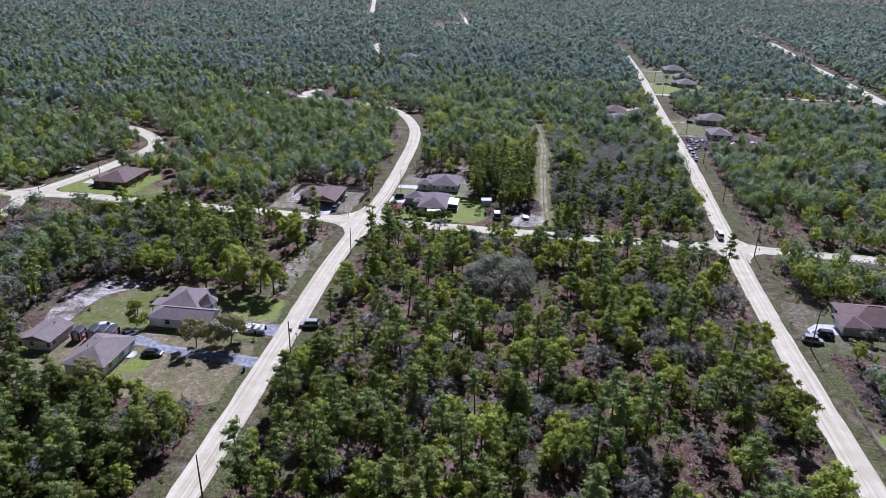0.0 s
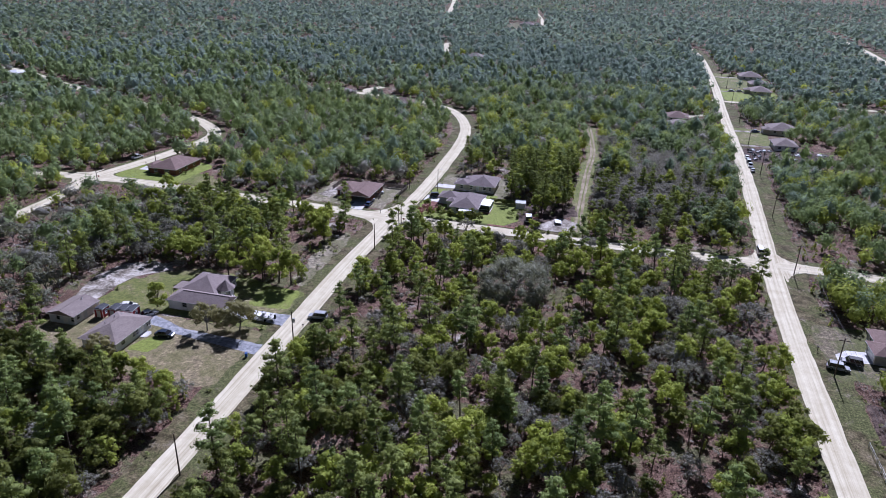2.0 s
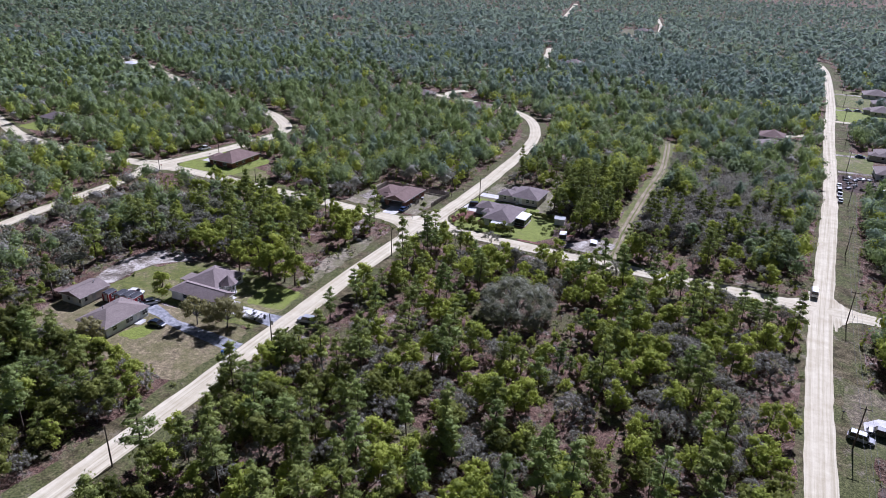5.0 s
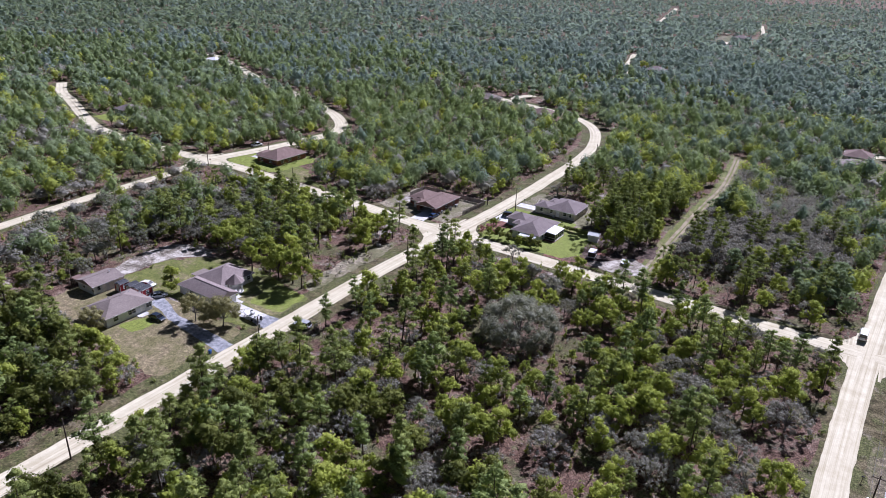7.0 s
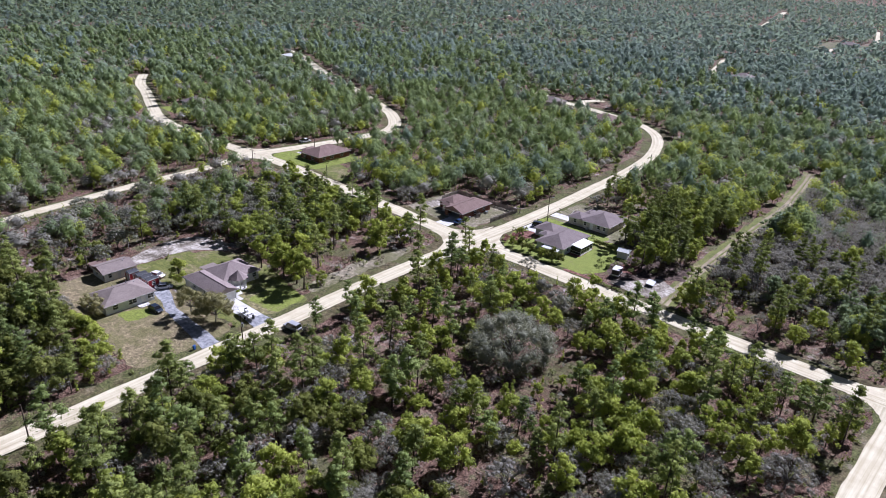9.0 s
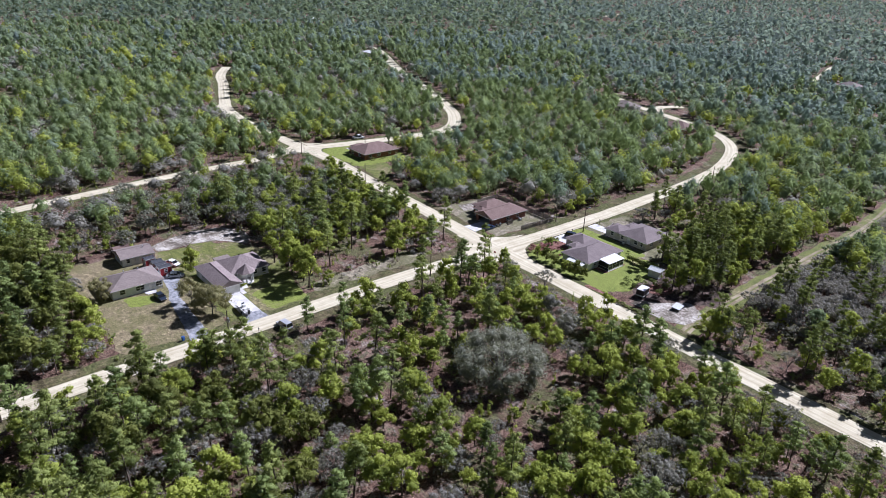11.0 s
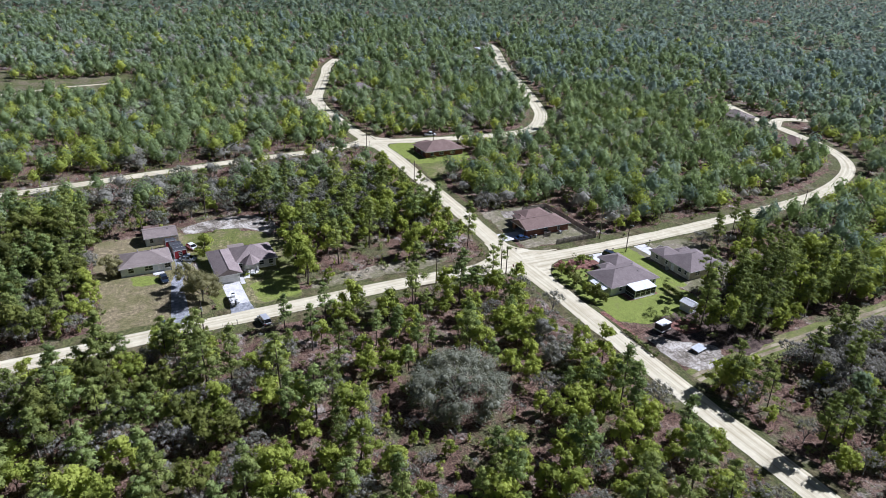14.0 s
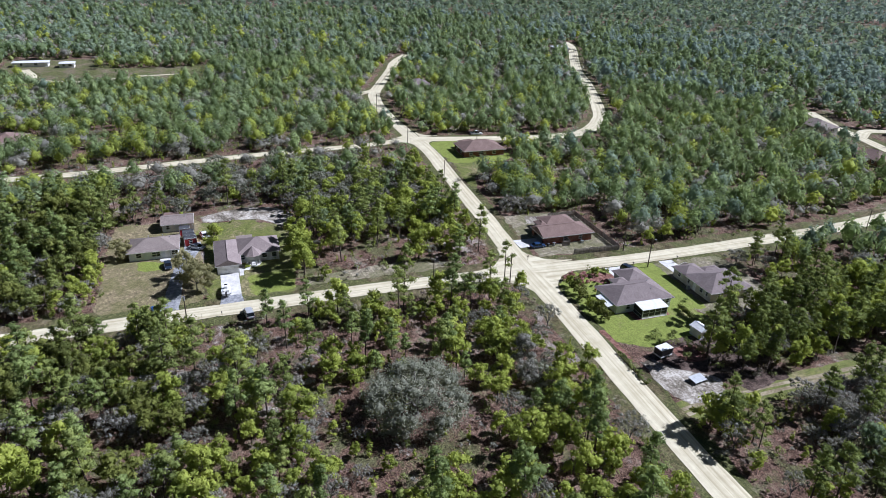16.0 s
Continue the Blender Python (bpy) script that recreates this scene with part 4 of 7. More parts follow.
def house_porch():
    h = thing("house", "pale blue house with charcoal hip roof and screened porch", "house")
    r, a, b = block(h, -36.6, 227.9, -27.2, 243.4, 2.5, M_SIDING, M_ROOF_DARK, 0.44, 0.6, (), east=[W(2.6, 1.0), W(5.4, 2.2, 0.3, 1.9), W(11.8, 1.5), W(14.0, 0.8)], south=[W(2, 1.2), W(6, 1.2)], north=[W(3), W(6.5, 1.2)], west=[D(2.5), W(4.6)])
    block(h, -43.2, 237.0, -36.4, 243.4, 2.5, M_SIDING, M_ROOF_DARK, 0.44, 0.6, (), west=[("garage", 0.7, 4.9, 0.0, 2.15)], north=[W(2.5)], skip=("e",))
    block(h, -39.2, 233.4, -36.4, 237.0, 2.5, M_SIDING, M_ROOF_DARK, 0.44, 0.5, (), west=[W(1.3, 1.6)], skip=("e", "n"))
    roof_vents(r, [(-33.5, 240.0, 4.2), (-30.0, 239.0, 4.0)])
    # screened porch with a white roof
    bm = bmesh.new()
    vs = [bm.verts.new(p) for p in ((-27.3, 232.6, 2.72), (-23.2, 232.6, 2.38), (-23.2, 239.9, 2.38), (-27.3, 239.9, 2.72), (-27.3, 232.6, 2.84), (-23.2, 232.6, 2.5), (-23.2, 239.9, 2.5), (-27.3, 239.9, 2.84))]
    for f in ((3, 2, 1, 0), (4, 5, 6, 7), (0, 1, 5, 4), (1, 2, 6, 5), (2, 3, 7, 6), (3, 0, 4, 7)):
        bm.faces.new([vs[k] for k in f])
    pr = part("porch_roof", bm, M_WHITEMETAL, h, "white metal porch roof")
    for y in (232.8, 234.6, 236.3, 238.0, 239.7):
        bpart("porch_post", (-23.46, y - 0.06, 0.1, -23.34, y + 0.06, 2.45), M_TRIM, h)
    bpart("porch_knee_wall", (-23.43, 232.8, 0.1, -23.37, 239.7, 0.55), M_TRIM, h)
    bpart("porch_rail", (-23.45, 232.8, 1.5, -23.35, 239.7, 1.58), M_TRIM, h)
    bpart("screen", (-23.415, 232.86, 0.55, -23.405, 239.64, 2.4), M_DARKPLASTIC, h, "dark insect screen")
    for y in (232.8, 239.7):
        bpart("screen", (-27.1, y - 0.005, 0.1, -23.46, y + 0.005, 2.4), M_DARKPLASTIC, h, "dark insect screen")
        bpart("porch_rail", (-27.1, y - 0.04, 0.9, -23.46, y + 0.04, 0.98), M_TRIM, h)
    bpart("porch_floor", (-27.2, 232.7, 0.0, -23.2, 239.8, 0.16), M_CONC, h)
    # white lean-to awning
    bm = bmesh.new()
    vs = [bm.verts.new(p) for p in ((-33.4, 228.5, 2.5), (-33.4, 225.6, 2.05), (-27.6, 225.6, 2.05), (-27.6, 228.5, 2.5), (-33.4, 228.5, 2.6), (-33.4, 225.6, 2.15), (-27.6, 225.6, 2.15), (-27.6, 228.5, 2.6))]
    for f in ((3, 2, 1, 0), (4, 5, 6, 7), (0, 1, 5, 4), (1, 2, 6, 5), (2, 3, 7, 6), (3, 0, 4, 7)):
        bm.faces.new([vs[k] for k in f])
    bmesh.ops.recalc_face_normals(bm, faces=bm.faces)
    part("awning", bm, M_WHITEMETAL, h, "white metal awning")
    for x in (-33.2, -30.5, -27.8):
        bpart("awning_post", (x - 0.05, 225.7, 0, x + 0.05, 225.8, 2.06), M_TRIM, h)


def house_beige():
    h = thing("house", "beige house with dark brown hip roof", "house")
    r, a, b = block(h, -36.4, 254.4, -25.8, 267.0, 2.5, M_BEIGE, M_ROOF_DARK, 0.42, 0.55, (), south=[W(1.2, 0.9), D(3.6), W(6.2, 1.2), W(8.6, 0.8)], east=[W(2, 1.6), W(7, 1.0), W(10, 1.4)], north=[W(3), W(7)])
    block(h, -41.2, 254.4, -36.2, 260.4, 2.5, M_BEIGE, M_ROOF_DARK, 0.42, 0.55, ("x0",), west=[("garage", 0.4, 4.7, 0.0, 2.15)], south=[W(2.0, 1.0)], skip=("e",))
    block(h, -38.6, 260.4, -36.2, 265.4, 2.5, M_BEIGE, M_ROOF_DARK, 0.42, 0.5, (), west=[W(1.5, 1.6)], skip=("e", "s"))
    roof_vents(r, [(-29.5, 262.0, 4.2)])
    bpart("air_conditioner", (-33.6, 252.9, 0.1, -32.8, 253.7, 0.9), M_STEEL, h, "grey outdoor air conditioner", 0.03)


def house_corner_brick():
    h = thing("house", "dark brick house with brown hip roof on corner lot", "house")
    block(h, -165.0, 234.8, -153.0, 252.0, 2.5, M_BRICK, M_ROOF_BROWN, 0.42, 0.55, (), east=[W(2), W(6, 1.8), W(12)], south=[W(2), W(7, 1.8)], west=[W(3), D(7), W(10)], north=[W(3)])
    block(h, -167.6, 237.2, -164.8, 243.6, 2.5, M_BRICK, M_ROOF_BROWN, 0.42, 0.5, (), west=[("garage", 0.6, 4.8, 0.0, 2.15)], skip=("e",))


def house_plain(x0, y0, x1, y1, walls, roof, label, wing=None, slope=0.42):
    h = thing("house", label, "house", "houses along the dirt roads")
    L, Wd = x1 - x0, y1 - y0
    block(h, x0, y0, x1, y1, 2.5, walls, roof, slope, 0.55, (), south=[W(L * 0.15), W(L * 0.45, 1.8), W(L * 0.78)], east=[W(Wd * 0.2), W(Wd * 0.6, 1.8)], west=[W(Wd * 0.15), D(Wd * 0.45), W(Wd * 0.65)], north=[W(L * 0.3), W(L * 0.7)])
    if wing:
        a0, b0, a1, b1, side = wing
        holes = [("garage", (b1 - b0 - 0.4 - 4.7) / 2, 4.7, 0.0, 2.15)]
        block(h, a0, b0, a1, b1, 2.5, walls, roof, 0.42, 0.5, (), west=holes if side == "w" else (), east=holes if side == "e" else ())
    return h


house_ranch(), workshop(), house_turret(), house_brick_fenced(), house_porch(), house_beige(), house_corner_brick()
house_plain(83.6, 161.6, 98.6, 173.0, M_BEIGE, M_ROOF_BROWN, "beige house with brown hip roof beside a driveway", (81.6, 160.2, 87.6, 166.4, "w"))
house_plain(99.0, 402.0, 113.0, 416.0, M_BEIGE, M_ROOF_GREY, "beige house with grey hip roof on dry lawn", (96.0, 402.5, 100.5, 408.5, "w"))
house_plain(95.5, 366.0, 106.0, 379.0, M_STUCCO, M_ROOF_GREY, "white house with grey roof beside a junk yard")
house_plain(108.0, 528.0, 121.0, 543.0, M_BEIGE, M_ROOF_GREY, "tan house with grey gabled hip roof", (104.5, 533.0, 109.0, 539.0, "w"))
house_plain(110.0, 598.0, 126.0, 614.0, M_STUCCO, M_ROOF_GREY, "pale house with grey roof among trees")
house_plain(112.0, 560.0, 126.0, 574.0, M_BEIGE, M_ROOF_GREY, "tan house with grey roof behind a tree")
house_plain(46.0, 416.0, 58.0, 428.0, M_BEIGE, M_ROOF_BROWN, "tan house with brown roof among trees")
house_plain(46.0, 394.0, 58.0, 406.0, M_BEIGE, M_ROOF_TAUPE, "tan house with taupe roof among trees")
house_plain(-116.0, 397.0, -102.0, 408.0, M_BRICK, M_ROOF_BROWN, "brick house with brown roof near a road bend")
house_plain(-164.0, 414.0, -149.0, 425.0, M_STUCCO, M_ROOF_GREY, "white house with long grey roof among pines")
house_plain(-121.0, 961.0, -103.0, 974.0, M_STUCCO, M_ROOF_GREY, "far pale house in a clearing")
house_plain(232.0, 694.0, 250.0, 708.0, M_STUCCO, M_ROOF_GREY, "far pale house beside a wide road")
house_plain(-118.0, 618.0, -104.0, 630.0, M_STUCCO, M_ROOF_GREY, "far white house among pines")
house_plain(-216.0, 56.0, -202.0, 68.0, M_STUCCO, M_ROOF_BROWN, "white house with brown roof in the woods")
house_plain(-387.0, 30.0, -381.0, 49.0, M_STUCCO, M_WHITEMETAL, "long white metal-roofed mobile home at a field", slope=0.18)
house_plain(-381.0, 56.0, -375.0, 64.0, M_STUCCO, M_WHITEMETAL, "small white outbuilding at a field", slope=0.2)
house_plain(-309.0, 104.0, -300.0, 111.0, M_BEIGE, M_ROOF_DARK, "small dark-roofed cottage at a field edge")
house_plain(-633.0, 477.0, -619.0, 489.0, M_STUCCO, M_WHITEMETAL, "far white-roofed house deep in the woods", slope=0.25)
house_plain(-371.0, 627.0, -357.0, 639.0, M_STUCCO, M_WHITEMETAL, "far pale house deep in the pines", slope=0.25)
house_plain(-306.0, 680.0, -292.0, 692.0, M_STUCCO, M_ROOF_GREY, "far pale house in a gap of the pines")
house_plain(-398.0, 396.0, -386.0, 406.0, M_STUCCO, M_WHITEMETAL, "small far white-roofed house among pines", slope=0.25)
house_plain(-290.0, 249.0, -278.0, 260.0, M_SIDING, M_ROOF_DARK, "blue-roofed house hidden among pines")


# ---- fences, poles, wires ----
def board_fence(line, height=1.8):
    f = thing("fence", "weathered grey wooden board privacy fence", "fence")
    first = None
    for a, b in zip(line[:-1], line[1:]):
        a, b = Vector((*a, 0)), Vector((*b, 0))
        d = b - a
        n = int(d.length / 0.30)
        ang = math.atan2(d.y, d.x)
        if first is None:
            bm = bmesh.new()
            vs = box(bm, -0.14, -0.012, 0.12, 0.14, 0.012, height)
            for v in vs:
                if v.co.z > 1:
                    v.co.x *= 0.8
            first = bpy.data.meshes.new("board")
            bm.to_mesh(first)
            bm.free()
            first.materials.append(M_FENCE)
        for k in range(n):
            ob = new("board", first)
            ob.parent = f
            p = a + d * ((k + 0.5) / n)
            ob.matrix_basis = pose(p.x, p.y, 0.1 * (random.random() - 0.5) * 0.6, 0, 1.2 * (random.random() - 0.5), math.degrees(ang))
        t = d.normalized()
        nn = Vector((-t.y, t.x, 0))
        for k in range(int(d.length / 2.4) + 1):
            p = a + t * min(k * 2.4, d.length) + nn * 0.08
            bm = bmesh.new()
            box(bm, p.x - 0.05, p.y - 0.05, 0, p.x + 0.05, p.y + 0.05, height - 0.05)
            part("post", bm, M_FENCE, f)
        for z in (0.4, 1.45):
            bm = bmesh.new()
            tube(bm, (a.x + nn.x * 0.04, a.y + nn.y * 0.04, z), (b.x + nn.x * 0.04, b.y + nn.y * 0.04, z), 0.045, 0.045, 4)
            part("rail", bm, M_FENCE, f)


board_fence([(-86.6, 239.0), (-86.6, 248.6), (-59.4, 248.6), (-60.0, 234.0)])
board_fence([(-67.9, 236.0), (-66.0, 236.0), (-66.0, 233.5)])


def utility_pole(x, y, h=9.0, lamp=False, arm=False, drum=False, lean=0.0):
    p = thing("utility_pole", "tall brown wooden utility pole by a dirt road", "utility pole", "poles along the roads", pose(x, y, 0, 0, lean, 0))
    bm = bmesh.new()
    tube(bm, (0, 0, -0.1), (0, 0, h), 0.16, 0.10, 10)
    part("pole", bm, M_POLE, p)
    if arm:
        bm = bmesh.new()
        box(bm, -1.1, -0.06, h - 0.75, 1.1, 0.06, h - 0.6)
        a = part("crossarm", bm, M_POLE, p)
        for k in (-1.0, 0.0, 1.0):
            bm = bmesh.new()
            tube(bm, (k, 0, h - 0.6), (k, 0, h - 0.38), 0.05, 0.03, 6)
            part("insulator", bm, M_TRIM, a, "white insulator")
    if drum:
        bm = bmesh.new()
        tube(bm, (0.42, 0, h - 2.7), (0.42, 0, h - 1.7), 0.26, 0.26, 12)
        part("transformer", bm, M_STEEL, p, "grey drum transformer")
    if lamp:
        bm = bmesh.new()
        tube(bm, (0, 0, h - 0.3), (1.2, 0, h + 0.1), 0.04, 0.04, 6)
        part("lamp_arm", bm, M_STEEL, p)
        bm = bmesh.new()
        box(bm, 1.1, -0.15, h, 1.7, 0.15, h + 0.16)
        part("lamp_head", bm, M_STEEL, p, "grey street-light head", 0.03)
    return p


for x, y, h, lamp, arm, drum in ((-50.3, 84.0, 9, 0, 0, 0), (-50.4, 129.3, 9, 0, 0, 1), (-51.6, 189.0, 8.5, 0, 0, 0), (-49.4, 209.5, 8.5, 0, 0, 0),
                                 (-47.4, 250.5, 9, 1, 0, 0), (-58.6, 249.6, 7.5, 1, 0, 0), (-126.0, 216.9, 9, 0, 0, 0), (-176.0, 217.5, 9, 0, 0, 0), (-47.8, 330.0, 9, 0, 0, 0), (-171.0, 247.0, 8, 0, 0, 0), (-232.0, 217.5, 9, 0, 0, 0)):
    utility_pole(x, y, h, lamp, arm, drum)
LINE = [(70.2, 96.0), (71.3, 152.0), (73.8, 208.4), (77.0, 262.0), (81.5, 318.0), (84.5, 374.0), (87.5, 430.0), (90.0, 486.0), (93.5, 545.0), (96.5, 605.0)]
for x, y in LINE:
    utility_pole(x, y, 10.0, False, True)
for k, off in enumerate((-1.0, 0.0, 1.0)):
    for a, b in zip(LINE[:-1], LINE[1:]):
        cu = bpy.data.curves.new("power_line", "CURVE")
        cu.dimensions, cu.bevel_depth, cu.bevel_resolution = "3D", 0.022, 0
        sp = cu.splines.new("POLY")
        sp.points.add(12)
        for i in range(13):
            t = i / 12
            sp.points[i].co = (a[0] + (b[0] - a[0]) * t + off, a[1] + (b[1] - a[1]) * t, 9.62 - 0.9 * 4 * t * (1 - t), 1)
        cu.materials.append(M_WIRE)
        tagged(new("power_line", cu), "thin dark overhead power line between poles", "power line", "overhead power lines")


# ---- vehicles ----
def vehicle(kind, colour, label, m, group=""):
    L, Wd, H = {"car": (4.6, 1.82, 1.45), "suv": (4.8, 1.95, 1.78), "pickup": (5.6, 2.0, 1.85), "van": (5.4, 2.0, 2.2)}[kind]
    v = thing("pickup_truck" if kind == "pickup" else "car", label, "vehicle", group, m)
    pm = bpy.data.materials.get("paint_" + colour) or paint("paint_" + colour, {"black": (0.012, 0.012, 0.014), "white": (0.78, 0.78, 0.77), "silver": (0.42, 0.43, 0.45), "blue": (0.02, 0.05, 0.13), "navy": (0.02, 0.03, 0.05), "red": (0.3, 0.02, 0.02)}[colour], 0.35, 0.0, 0.25)
    belt = {"car": 0.86, "van": 1.3}.get(kind, 0.92)
    x0, x1 = -L / 2, L / 2
    # lower body: a lofted shell with tucked ends
    sec = [(x0, 0.45, belt - 0.12, 0.86), (x0 + 0.15, 0.30, belt, 0.95), (x0 + 0.9, 0.26, belt + 0.02, 1.0), (0, 0.26, belt + 0.02, 1.0), (x1 - 1.3, 0.26, belt, 1.0), (x1 - 0.3, 0.28, belt - 0.10, 0.95), (x1, 0.42, belt - 0.26, 0.82)]
    bm = bmesh.new()
    rings = []
    for x, z0, z1, w in sec:
        hw = Wd / 2 * w
        rings.append([bm.verts.new(p) for p in ((x, -hw * 0.94, z0), (x, -hw, (z0 + z1) / 2), (x, -hw * 0.93, z1), (x, hw * 0.93, z1), (x, hw, (z0 + z1) / 2), (x, hw * 0.94, z0))])
    for r, s in zip(rings[:-1], rings[1:]):
        for k in range(6):
            bm.faces.new((r[k], r[(k + 1) % 6], s[(k + 1) % 6], s[k]))
    bm.faces.new(rings[0]), bm.faces.new(rings[-1][::-1])
    bmesh.ops.recalc_face_normals(bm, faces=bm.faces)
    body = part("body", bm, pm, v)
    # cabin
    if kind == "pickup":
        cab = (-0.55, -0.35, 0.85, 1.55)
    elif kind == "suv":
        cab = (x0 + 0.12, x0 + 0.45, 0.75, 1.35)
    elif kind == "van":
        cab = (x0 + 0.05, x0 + 0.2, 1.3, 2.0)
    else:
        cab = (x0 + 0.5, x0 + 1.25, 0.55, 1.25)
    b0, t0, t1, b1 = cab

    def hull(name, za, zb, inset, mat, xa0, xa1, xb0, xb1):
        bm = bmesh.new()
        wa, wb = Wd / 2 * (0.93 - inset), Wd / 2 * (0.78 - inset)
        lo = [bm.verts.new(p) for p in ((xa0, -wa, za), (xa1, -wa, za), (xa1, wa, za), (xa0, wa, za))]
        hi = [bm.verts.new(p) for p in ((xb0, -wb, zb), (xb1, -wb, zb), (xb1, wb, zb), (xb0, wb, zb))]
        bm.faces.new(lo[::-1]), bm.faces.new(hi)
        for k in range(4):
            bm.faces.new((lo[k], lo[(k + 1) % 4], hi[(k + 1) % 4], hi[k]))
        return part(name, bm, mat, v, "tinted dark windows" if name == "window_band" else "")
    hull("window_band", belt - 0.02, H - 0.05, 0.0, M_CARGLASS, b0, b1, t0, t1)
    bm = bmesh.new()
    wr = Wd / 2 * 0.80
    vs = box(bm, t0 - 0.04, -wr, H - 0.07, t1 + 0.06, wr, H)
    part("roof", bm, pm, v, "", 0.025)
    for s in (-1, 1):
        for (xa, xb) in ((b0, t0), (b1, t1), ((b0 + b1) / 2, (t0 + t1) / 2)):
            bm = bmesh.new()
            tube(bm, (xa, s * Wd / 2 * 0.935, belt - 0.02), (xb, s * Wd / 2 * 0.79, H - 0.05), 0.045, 0.04, 4)
            part("pillar", bm, pm, v)
        for wx in (x0 + 0.85, x1 - 0.92):
            bm = bmesh.new()
            tube(bm, (wx, s * (Wd / 2 - 0.22), 0.34), (wx, s * (Wd / 2 + 0.01), 0.34), 0.34, 0.34, 14)
            wl = part("wheel", bm, M_TYRE, v)
            bm = bmesh.new()
            tube(bm, (wx, s * (Wd / 2), 0.34), (wx, s * (Wd / 2 + 0.025), 0.34), 0.21, 0.19, 10)
            part("rim", bm, M_RIM, wl)
        bpart("headlight", (x1 - 0.14, s * Wd / 2 * 0.55, belt - 0.38, x1 + 0.02, s * Wd / 2 * 0.82, belt - 0.22), M_TRIM, v, "clear headlight")
        bpart("tail_light", (x0 - 0.02, s * Wd / 2 * 0.62, belt - 0.32, x0 + 0.1, s * Wd / 2 * 0.86, belt - 0.1), bpy.data.materials.get("paint_red") or paint("paint_red", (0.3, 0.02, 0.02), 0.25), v, "red tail light")
        bpart("mirror", (b1 - 0.32, s * Wd / 2 * 0.98, belt + 0.02, b1 - 0.16, s * (Wd / 2 + 0.2), belt + 0.18), pm, v)
    bpart("bumper", (x0 - 0.08, -Wd / 2 * 0.86, 0.38, x0 + 0.12, Wd / 2 * 0.86, 0.58), M_DARKPLASTIC, v, "", 0.03)
    bpart("bumper", (x1 - 0.12, -Wd / 2 * 0.8, 0.36, x1 + 0.08, Wd / 2 * 0.8, 0.56), M_DARKPLASTIC, v, "", 0.03)
    if kind == "pickup":
        bpart("bed_liner", (x0 + 0.18, -Wd / 2 * 0.8, belt + 0.01, -0.68, Wd / 2 * 0.8, belt + 0.045), M_DARKPLASTIC, v, "dark truck bed")
        for s in (-1, 1):
            bpart("bed_rail", (x0 + 0.1, s * Wd / 2 * 0.82, belt, -0.62, s * Wd / 2 * 0.93, belt + 0.14), pm, v)
    return v


vehicle("car", "navy", "dark car parked on a gravel driveway", pose(-81.4, 124.4, 0.06, 0, 0, 5))
vehicle("car", "silver", "silver car parked beside red sheds", pose(-91.2, 131.8, 0.06, 0, 0, 60))
vehicle("car", "white", "white car parked behind red sheds", pose(-99.0, 134.0, 0.04, 0, 0, 20))
vehicle("suv", "silver", "silver car parked on the road verge", pose(-50.3, 143.0, 0.06, 0, 0, 188))
vehicle("car", "blue", "dark blue car parked on the yard edge", pose(-67.2, 226.2, 0.06, 0, 0, 88))
vehicle("suv", "navy", "dark blue SUV parked on a concrete driveway", pose(-46.2, 243.6, 0.06, 0, 0, 18))
vehicle("suv", "silver", "silver SUV parked beside a driveway", pose(72.9, 155.5, 0.06, 0, 0, -8))
vehicle("suv", "black", "black SUV parked on a concrete driveway", pose(76.6, 158.9, 0.06, 0, 0, 172))
vehicle("van", "white", "white van stopped at a road junction", pose(66.6, 223.4, 0.06, 0, 0, 88))
vehicle("pickup", "white", "white pickup parked on the road verge", pose(-183.6, 251.6, 0.06, 0, 0, 84))
for i, (x, y, c) in enumerate(((78.6, 345.5, "white"), (78.2, 337.5, "silver"), (77.9, 330.0, "white"), (77.8, 322.5, "silver"))):
    vehicle(("car", "suv", "pickup", "car")[i], c, c + " car parked in a roadside row", pose(x + 1.2, y, 0.06, 0, 0, 86), "cars parked in a roadside row")
vehicle("car", "blue", "blue car on a concrete driveway", pose(92.5, 405.2, 0.06, 0, 0, 4))
vehicle("car", "silver", "silver car on a concrete driveway", pose(101.5, 537.6, 0.06, 0, 0, 4))
vehicle("car", "white", "white car on a concrete driveway", pose(96.0, 537.0, 0.06, 0, 0, 4))


